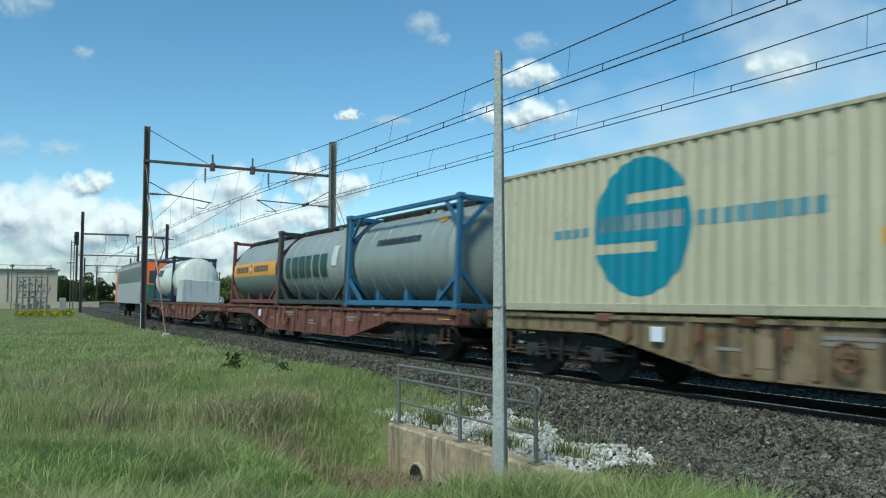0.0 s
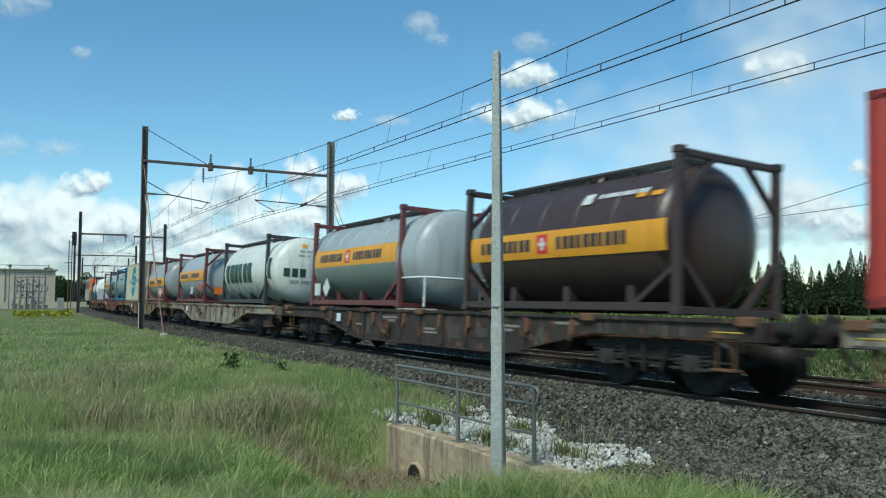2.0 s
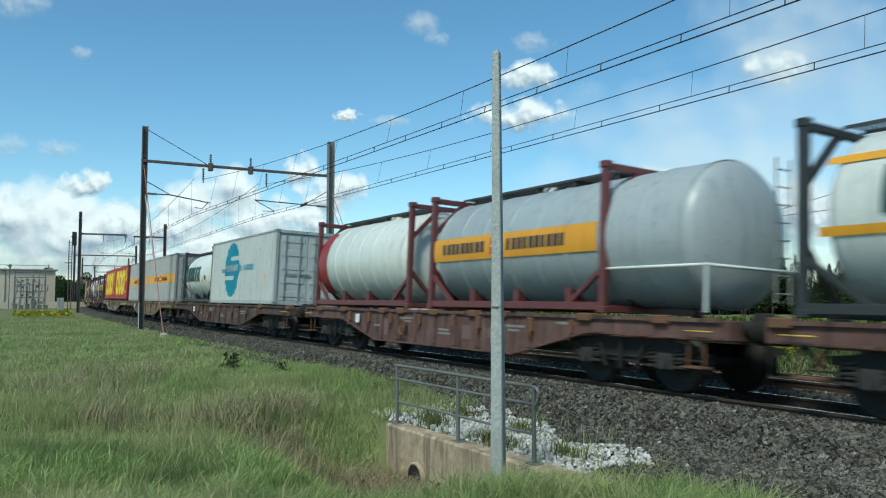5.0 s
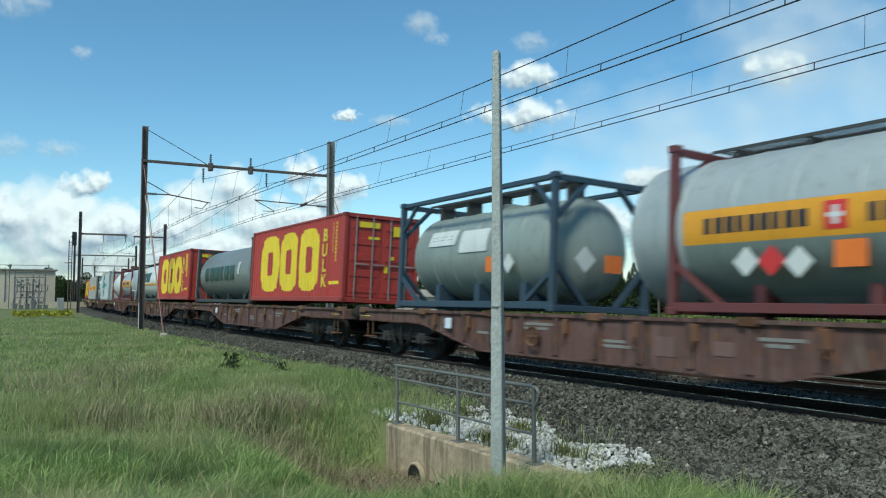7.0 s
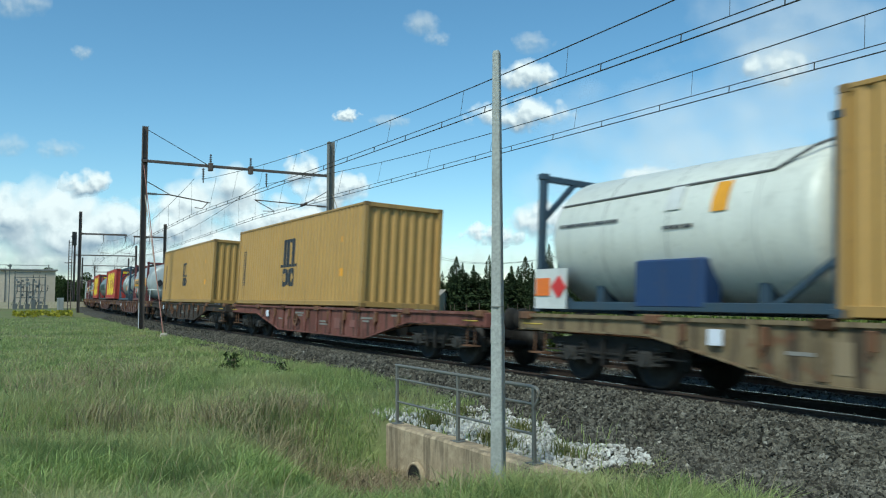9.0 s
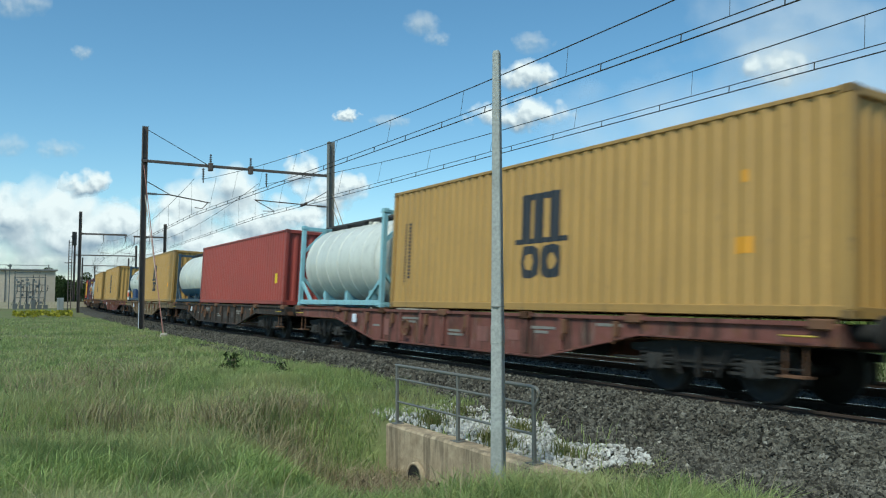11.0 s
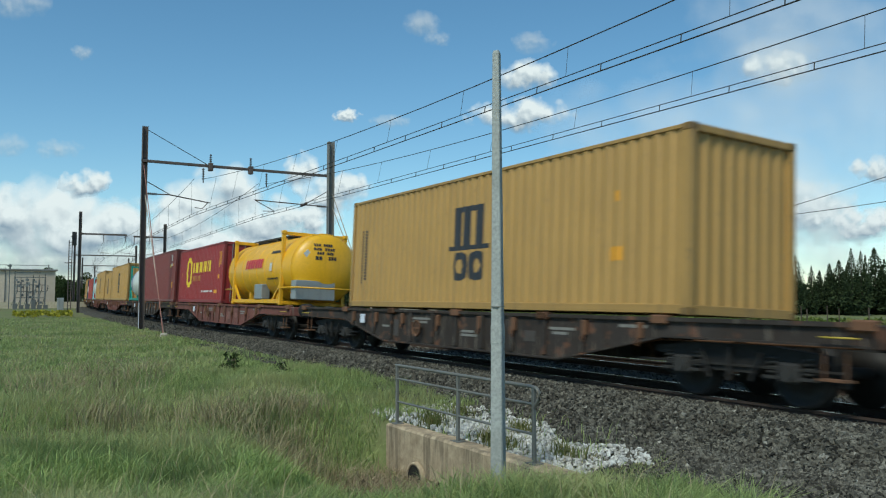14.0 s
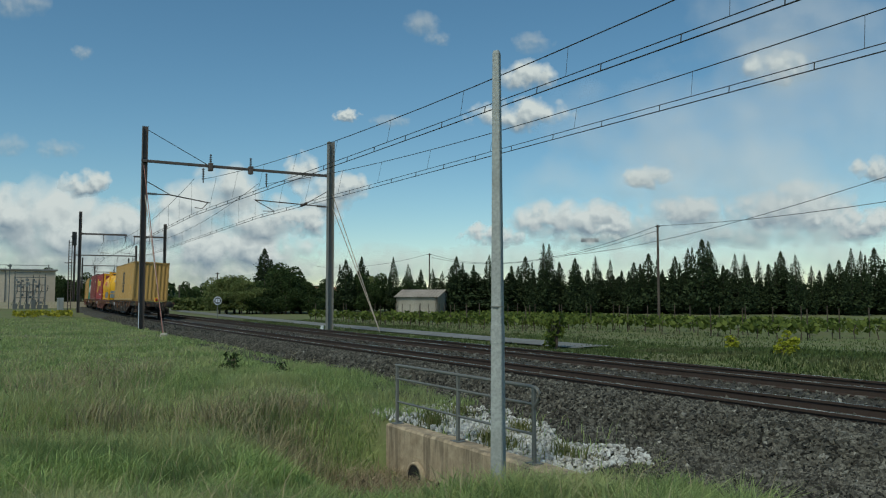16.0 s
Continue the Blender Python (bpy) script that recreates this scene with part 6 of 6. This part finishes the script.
px0, py0 = away(ang(408), 20.2)
wd.matrix_basis = Matrix.Translation((px0, py0, ground_z(px0, py0))) @ Matrix.Diagonal((0.8, 0.8, 0.75, 1))
put(wd, 505, 18.5, 0.7)
pts = [(*np.array(away(ang(x), rng.uniform(74, 84))), -0.1 + rng.uniform(0, 0.35)) for x in rng.uniform(25, 130, 700)]
tagged(link("yellow_flowers", leaf_cloud(pts, 0.16), leafy("flower yellow", (0.2, 0.2, 0.03), (0.38, 0.34, 0.03))), "patch of yellow meadow flowers", "flowers", kind="stuff")


# ---------------- buildings and posts far off ----------------
def hut():
    t = thing("stone_hut", "small stone hut with a grey tiled roof by the vineyard", "hut")
    wall = two_tone("rubble wall", (0.3, 0.27, 0.22), (0.45, 0.41, 0.35), 8, 0.9, 0.5, 0.03)
    tiles = two_tone("old roof tiles", (0.26, 0.22, 0.18), (0.42, 0.36, 0.31), 7, 0.9, 0.6, 0.04)
    w, d, h, rise = 2.9, 2.4, 2.0, 0.85
    for y in (-d, d - 0.3):
        part("wall", Mesh().box(-w, w, y, y + 0.3, -0.4, h), wall, t)
    for x in (-w, w - 0.3):
        part("gable_wall", Mesh().add([(x + e, y, z) for e in (0, 0.3) for y, z in ((-d, -0.4), (d, -0.4), (d, h), (0, h + rise), (-d, h))], [(4, 3, 2, 1, 0), (5, 6, 7, 8, 9)] + [(i, (i + 1) % 5, (i + 1) % 5 + 5, i + 5) for i in range(5)]), wall, t)
    for s in (-1, 1):
        m = Mesh()
        for i in range(14):
            x0 = -w - 0.3 + i * (2 * w + 0.6) / 14
            m.add([(x0, 0, h + rise + 0.12), (x0 + 0.44, 0, h + rise + 0.12), (x0 + 0.44, s * (d + 0.35), h - 0.02), (x0, s * (d + 0.35), h - 0.02), (x0 + 0.22, 0, h + rise + 0.2), (x0 + 0.22, s * (d + 0.35), h + 0.06)], [(0, 4, 5, 3), (4, 1, 2, 5)])
        part("roof", m, tiles, t)
    part("door", Mesh().box(w - 0.02, w + 0.05, 0.2, 1.3, -0.35, 1.6, 0.02), paint("door grey", (0.2, 0.19, 0.18), 0.7), t)
    x, y = away(ang(750), 106)
    t.matrix_basis = pose(x, y, -0.5, 0, 0, 38)


hut()


def far_house(x, depth, w, h, turn):
    t = thing("farmhouse", "distant pale farmhouse with a tiled roof", "house")
    part("wall", Mesh().box(-w / 2, w / 2, -3, 3, -0.5, h), two_tone("pale render", (0.5, 0.42, 0.3), (0.62, 0.54, 0.4), 3, 0.9), t)
    part("roof", Mesh().add([(-w / 2 - 0.3, -3.4, h - 0.1), (w / 2 + 0.3, -3.4, h - 0.1), (w / 2 + 0.3, 0, h + 1.4), (-w / 2 - 0.3, 0, h + 1.4), (w / 2 + 0.3, 3.4, h - 0.1), (-w / 2 - 0.3, 3.4, h - 0.1)], [(0, 1, 2, 3), (3, 2, 4, 5)]), two_tone("clay tiles", (0.28, 0.14, 0.08), (0.42, 0.24, 0.15), 4, 0.9), t)
    px, py = away(ang(x), depth)
    t.matrix_basis = pose(px, py, -0.6, 0, 0, turn)


far_house(572, 150, 5.5, 2.6, 60)


def substation():
    t = thing("substation_building", "plain beige flat-roofed substation building", "building")
    wall = two_tone("beige render", (0.56, 0.46, 0.36), (0.65, 0.54, 0.43), 2, 0.9, 0.2, 0.01)
    trim = paint("roof trim", (0.22, 0.21, 0.2), 0.8)
    part("wall", Mesh().box(-4, 4, -24, 10.2, -0.8, 5.7), wall, t)
    part("roof", Mesh().box(-4.3, 4.3, -24.3, 10.5, 5.7, 6.0, 0.05), trim, t, "grey parapet band")
    for y in (-2.5, 3.0):
        part("downpipe", Mesh().tube([(4.08, y, -0.6), (4.08, y, 6.2)], 0.06, 6), trim, t)
    part("low_wall", Mesh().box(7.0, 7.3, -24, 16, -0.8, 0.75), two_tone("pale render", (0.5, 0.42, 0.3), (0.62, 0.54, 0.4), 3, 0.9), t)
    t.matrix_basis = pose(-147, 2.0, 0, 0, 0, 2)
    for y in (-20, -12, -4, 4, 9.6):
        part("bus_post", Mesh().tube([(0, y, 6.0), (0, y, 6.9)], 0.07, 6), trim, t)
    part("bus_bar", Mesh().tube([(0, -22, 6.85), (0, 9.8, 6.7)], 0.05, 6), trim, t, "grey bar along the roof")
    g = thing("switchgear", "crowded grey outdoor electrical switchgear on steel frames", "switchgear")
    st = paint("galvanised frame", (0.17, 0.175, 0.17), 0.6, DIRT, 0.4, 0.3)
    pale = paint("switchgear pale", (0.25, 0.255, 0.25), 0.6, DIRT, 0.3)
    gr = np.random.default_rng(5)
    for y in (-2.0, -1.2, -0.4, 0.4, 1.2, 2.0):
        top = gr.uniform(3.6, 4.8)
        part("column", Mesh().box(-0.1, 0.1, y - 0.1, y + 0.1, -0.6, top, 0.02), st, g)
        insulator(g, (0, y, top), (0, y, top + 0.7))
        part("strut", Mesh().beam((0.6, y, -0.6), (0.6, y + gr.uniform(-0.3, 0.3), 3.2), 0.1), pale, g)
        insulator(g, (0.6, y + 0.3, 2.4), (0.6, y + 0.3, 3.3))
        part("brace", Mesh().beam((0.1, y - 0.4, 0.2), (0.1, y + 0.4, gr.uniform(1.6, 3.4)), 0.07), st, g)
        part("cabinet", Mesh().box(0.7, 1.2, y - 0.28, y + 0.28, -0.6, gr.uniform(0.3, 1.3), 0.03), st, g, "grey metal cabinet")
    for z in (1.4, 2.3, 3.3, 4.4, 5.1):
        part("beam", Mesh().box(-0.1, 0.1, -2.1, 2.1 if z < 5 else 1.4, z - 0.05, z + 0.05), st, g)
    for i in range(26):
        y, z = gr.uniform(-1.9, 1.9), gr.uniform(0.6, 4.2)
        part("switch", Mesh().box(0.2, 0.5, y - 0.15, y + 0.15, z - 0.12, z + 0.2, 0.02), st if i % 2 else pale, g)
    x, y = away(ang(54), 132)
    g.matrix_basis = pose(x, y, 0, 0, 0, 3)
    pl = thing("lamp_mast", "thin grey lamp mast by the substation", "mast")
    part("pole", Mesh().tube([(0, 0, -0.8), (0, 0, 6.4)], 0.07, 7), st, pl)
    part("head", Mesh().box(-0.2, 0.2, -0.3, 0.3, 6.0, 6.3, 0.04), st, pl)
    x, y = away(ang(17), 134)
    pl.matrix_basis = pose(x, y, 0)


substation()


def signal():
    t = thing("signal_mast", "dark railway signal mast with ladder and lamp head", "signal")
    p, th = line(-121, -3.4, 0, YC, 0)
    m = Mesh()
    for d in (-0.2, 0.2):
        m.tube([(p.x, p.y + d, -0.6), (p.x, p.y + d, 9.4)], 0.06, 6)
    for i in range(23):
        m.tube([(p.x, p.y - 0.2, 0.3 + i * 0.4), (p.x, p.y + 0.2, 0.3 + i * 0.4)], 0.035, 5)
    part("ladder_mast", m, RUSTSTEEL, t)
    part("platform", Mesh().box(p.x - 0.4, p.x + 0.4, p.y - 0.7, p.y + 0.7, 6.2, 6.28), RUSTSTEEL, t)
    part("signal_head", Mesh().box(p.x - 0.1, p.x + 0.1, p.y + 0.15, p.y + 0.75, 8.7, 10.6, 0.06).tube([(p.x, p.y + 0.2, 9.9), (p.x + 0.3, p.y + 0.2, 9.9)], 0.16, 8).tube([(p.x, p.y + 0.55, 9.3), (p.x + 0.3, p.y + 0.55, 9.3)], 0.16, 8), paint("signal black", (0.02, 0.02, 0.02), 0.6), t)
    part("cabinet", Mesh().box(p.x - 0.4, p.x + 0.4, p.y - 1.5, p.y - 0.7, -0.6, 1.4, 0.03), st_grey, t)


st_grey = paint("cabinet grey", (0.3, 0.31, 0.3), 0.6)
signal()


def utility_pole(x, depth, top, label):
    t = thing("utility_pole", label, "utility pole", "utility poles")
    px, py = away(ang(x), depth)
    part("pole", Mesh().tube([(px, py, -0.9), (px, py, top)], 0.15, 8, True, 0.1), two_tone("pole wood", (0.07, 0.055, 0.045), (0.14, 0.11, 0.09), 14, 0.9), t)
    part("crossarm", Mesh().box(px - 0.06, px + 0.06, py - 0.35, py + 0.35, top - 0.25, top - 0.15), RUSTSTEEL, t)
    return Vector((px, py, top - 0.1))


up1 = utility_pole(1165, 84, 8.9, "dark wooden utility pole at the vineyard")
up2 = utility_pole(760, 138, 9.1, "dark wooden utility pole behind the hut")
up3 = utility_pole(385, 150, 6.0, "dark wooden utility pole by the lane")
up4 = utility_pole(318, 160, 3.8, "short wooden pole by the lane")
lines = thing("utility_cable", "thin dark cables slung between utility poles", "cable", kind="structure")


def sag(a, b, drop, dz=0.0):
    a, b = Vector(a) + Vector((0, 0, dz)), Vector(b) + Vector((0, 0, dz))
    part("cable", Mesh().tube([a.lerp(b, i / 16) - Vector((0, 0, 4 * drop * (i / 16) * (1 - i / 16))) for i in range(17)], 0.025, 5), WIRE, lines)


r1 = Vector((*away(ang(1640), 62), 8.3))
sag(up1, r1, 0.35), sag((*away(ang(1000), 112), 7.3), (*away(ang(1640), 60), 10.1), 1.0)
sag(up1, up2, 2.6), sag(up1, up2, 2.2, -0.5), sag(up2, (*away(ang(560), 170), 8.0), 1.0)


def speed_sign():
    t = thing("railway_sign", "round grey lineside sign on a short post", "sign")
    p, th = line(-78, 8.6, 0, YC, 0)
    part("post", Mesh().tube([(p.x, p.y, -0.8), (p.x, p.y, 1.0)], 0.04, 7), MASTGREY, t)
    d = part("disc", Mesh().revolve([(0.0, 0.002), (0.0, 0.42), (0.03, 0.42), (0.03, 0.002)], "x", 24, p.y, 1.15, p.x), paint("sign grey", (0.12, 0.12, 0.12), 0.6), t)
    part("ring", Mesh().revolve([(0.035, 0.4), (0.04, 0.33)], "x", 24, p.y, 1.15, p.x), paint("plate white", (0.72, 0.74, 0.82), 0.5), d)
    part("figure", Mesh().box(p.x + 0.035, p.x + 0.042, p.y - 0.2, p.y - 0.03, 1.0, 1.3).box(p.x + 0.035, p.x + 0.042, p.y + 0.03, p.y + 0.2, 1.0, 1.3), paint("plate white", (0.72, 0.74, 0.82), 0.5), d)
    t2 = thing("marker_stone", "small white lineside marker stone", "marker")
    p, th = line(-42, 6.4, 0, YC, 0)
    part("stone", Mesh().box(p.x - 0.07, p.x + 0.07, p.y - 0.07, p.y + 0.07, -0.6, -0.1, 0.02), paint("marker white", (0.75, 0.75, 0.72), 0.8), t2)


speed_sign()

# ---------------- clouds ----------------
def cloud_mat(name, density, soft, scale, ragged, grey, glow):
    """Billowing cloud: rounded lumps at several sizes, bright towards the sun, grey underneath."""
    m = bpy.data.materials.new(name)
    m.use_nodes = True
    nt = m.node_tree
    nt.nodes.remove(nt.nodes["Principled BSDF"])
    tc, info = nt.nodes.new("ShaderNodeTexCoord"), nt.nodes.new("ShaderNodeObjectInfo")

    def vec(op, a, b):
        k = nt.nodes.new("ShaderNodeVectorMath")
        k.operation = op
        for i, v in enumerate((a, b)):
            if hasattr(v, "is_output"):
                nt.links.new(v, k.inputs[i])
            else:
                k.inputs[i].default_value = v
        return k.outputs[0]

    def maths(op, a, b):
        k = nt.nodes.new("ShaderNodeMath")
        k.operation = op
        for i, v in enumerate((a, b)):
            if hasattr(v, "is_output"):
                nt.links.new(v, k.inputs[i])
            else:
                k.inputs[i].default_value = v
        return k.outputs[0]

    def lumps(at):
        n = nt.nodes.new("ShaderNodeTexNoise")
        n.inputs["Scale"].default_value, n.inputs["Detail"].default_value, n.inputs["Roughness"].default_value = scale, 6, 0.52
        v = nt.nodes.new("ShaderNodeTexVoronoi")
        v.feature = "SMOOTH_F1"
        v.inputs["Scale"].default_value, v.inputs["Smoothness"].default_value, v.inputs["Detail"].default_value = scale * 1.7, 0.8, 1
        nt.links.new(at, n.inputs["Vector"])
        nt.links.new(at, v.inputs["Vector"])
        return maths("SUBTRACT", maths("MULTIPLY", n.outputs["Fac"], 1.25), maths("MULTIPLY", v.outputs["Distance"], 0.35))

    shift = nt.nodes.new("ShaderNodeVectorMath")
    shift.operation = "SCALE"
    shift.inputs[0].default_value = (37, 51, 13)
    nt.links.new(info.outputs["Random"], shift.inputs["Scale"])
    at = vec("ADD", tc.outputs["Object"], shift.outputs[0])
    here, sunward = lumps(at), lumps(vec("ADD", at, (0.09, 0.2, 0)))
    # -1..1 across the whole cloud
    flat = vec("MULTIPLY", vec("SUBTRACT", tc.outputs["Generated"], (0.5, 0.5, 0.0)), (2, 2, 0))
    ln = nt.nodes.new("ShaderNodeVectorMath")
    ln.operation = "LENGTH"
    nt.links.new(flat, ln.inputs[0])
    sep = nt.nodes.new("ShaderNodeSeparateXYZ")
    nt.links.new(flat, sep.inputs[0])
    body = maths("SUBTRACT", 0.85, maths("MULTIPLY", maths("POWER", ln.outputs["Value"], 2.0), 1.05))
    shape = maths("ADD", body, maths("MULTIPLY", maths("SUBTRACT", here, 0.46), ragged))
    alpha = ramp(nt, shape, 0.1, 0.1 + soft, (0, 0, 0), (density,) * 3)
    edge = ramp(nt, ln.outputs["Value"], 0.8, 1.0, (1, 1, 1), (0, 0, 0))
    alpha = maths("MULTIPLY", alpha, edge)
    lit = maths("ADD", maths("MULTIPLY", maths("SUBTRACT", here, sunward), 1.1), maths("MULTIPLY", sep.outputs["Y"], 0.62))
    col = ramp(nt, maths("ADD", lit, 0.55), 0.15, 0.68, grey, (0.98, 0.985, 1.0))
    em, tp, mx = nt.nodes.new("ShaderNodeEmission"), nt.nodes.new("ShaderNodeBsdfTransparent"), nt.nodes.new("ShaderNodeMixShader")
    nt.links.new(col, em.inputs[0])
    em.inputs[1].default_value = glow
    nt.links.new(alpha, mx.inputs[0])
    nt.links.new(tp.outputs[0], mx.inputs[1])
    nt.links.new(em.outputs[0], mx.inputs[2])
    nt.links.new(mx.outputs[0], nt.nodes["Material Output"].inputs[0])
    return m


PUFF = cloud_mat("cumulus", 1.0, 0.55, 1.0, 1.35, (0.33, 0.41, 0.51), 0.86)
WISP = cloud_mat("wisp", 0.5, 0.9, 0.9, 1.2, (0.5, 0.6, 0.7), 0.68)
VEIL = cloud_mat("veil", 0.42, 0.9, 0.9, 1.5, (0.6, 0.68, 0.78), 0.76)
BANK = cloud_mat("cloud bank", 0.8, 0.8, 0.8, 1.2, (0.3, 0.39, 0.49), 0.68)
# across, down, half width, half height, kind
CLOUDS = [(200, 478, 330, 48, 3), (60, 455, 190, 50, 3), (480, 486, 260, 34, 3), (400, 440, 190, 52, 0), (60, 392, 125, 82, 0), (150, 405, 115, 66, 0), (10, 375, 80, 55, 0), (215, 398, 55, 42, 0),
          (152, 325, 56, 28, 0), (10, 256, 42, 24, 1), (98, 264, 46, 20, 1), (25, 8, 75, 28, 1), (144, 93, 22, 14, 1), (744, 42, 40, 24, 1), (772, 70, 30, 16, 1),
          (350, 375, 110, 60, 0), (405, 335, 66, 58, 0), (460, 385, 70, 52, 0), (300, 405, 80, 40, 0), (532, 300, 34, 36, 0), (585, 345, 78, 42, 0), (618, 328, 34, 30, 0), (530, 390, 90, 34, 0),
          (614, 205, 28, 14, 0), (940, 76, 45, 22, 1), (936, 132, 62, 32, 0), (925, 202, 100, 34, 0), (1382, 112, 92, 50, 1), (1375, 118, 66, 34, 0), (1420, 60, 330, 120, 2), (1145, 314, 52, 24, 0),
          (1320, 410, 330, 34, 3), (1080, 418, 220, 28, 3), (870, 416, 66, 24, 0), (985, 388, 92, 40, 0), (1045, 386, 72, 40, 0), (1100, 398, 60, 26, 0), (1212, 374, 78, 36, 0), (1360, 372, 96, 42, 0), (1435, 362, 88, 48, 0), (1550, 300, 50, 26, 0), (1530, 396, 110, 34, 0),
          (1480, 240, 380, 230, 2), (1230, 330, 330, 110, 2), (690, 215, 40, 14, 1), (700, 470, 300, 40, 1), (1000, 468, 330, 44, 1), (1400, 460, 380, 50, 1), (1180, 220, 260, 110, 2)]
heading = look(EYE, aim(1.0312, 0.0605))
for i, (x, y, w, h, kind) in enumerate(CLOUDS):
    far = 3600 - 25 * i
    k = far / 1405.9
    aspect = w / h
    ob = link("cloud", Mesh().add([(-aspect, -1, 0), (aspect, -1, 0), (aspect, 1, 0), (-aspect, 1, 0)], [(0, 1, 2, 3)]), (PUFF, WISP, VEIL, BANK)[kind])
    tagged(ob, ("white cumulus cloud with a grey base", "thin white wisp of cloud", "pale veil of high cloud", "blue-grey bank of low cloud")[kind], "cloud", "clouds", "structure")
    ob.matrix_basis = heading @ Matrix.Translation(((x - 784) * k, (441 - y) * k, -far)) @ Matrix.Diagonal((h * k * 1.2, h * k * 1.2, 1, 1))
# ---------------- what moves ----------------
RUN = [(0, 28.5), (0.5, 40.8), (1, 54.14), (1.5, 66.7), (2, 80.1), (2.5, 92.36), (3, 105.93), (3.5, 118.4), (4, 131.6), (4.5, 144.2), (5, 157.4), (5.5, 170.2), (6, 183.2),
       (6.3, 190.9), (6.5, 195.98), (7, 209.73), (7.5, 222.35), (8, 235.78), (8.5, 248.0), (9, 261.75), (9.5, 274.6), (10, 287.7), (10.5, 300.5), (11, 313.4), (11.3, 321.1),
       (11.5, 326.3), (12, 339.97), (12.5, 352.3), (13, 365.86), (13.5, 378.5), (14, 391.82), (14.5, 404.35), (15, 418.1), (15.5, 430.9), (16, 444.55)]


def motions():
    """The whole train runs away along the bend."""
    for ob, u, z in RIDERS:
        rows = []
        for t, run in RUN:
            m = riding(u - run)
            rows.append((t, m @ Matrix.Translation((0, 0, z))))
        walk(ob, rows)


motions()
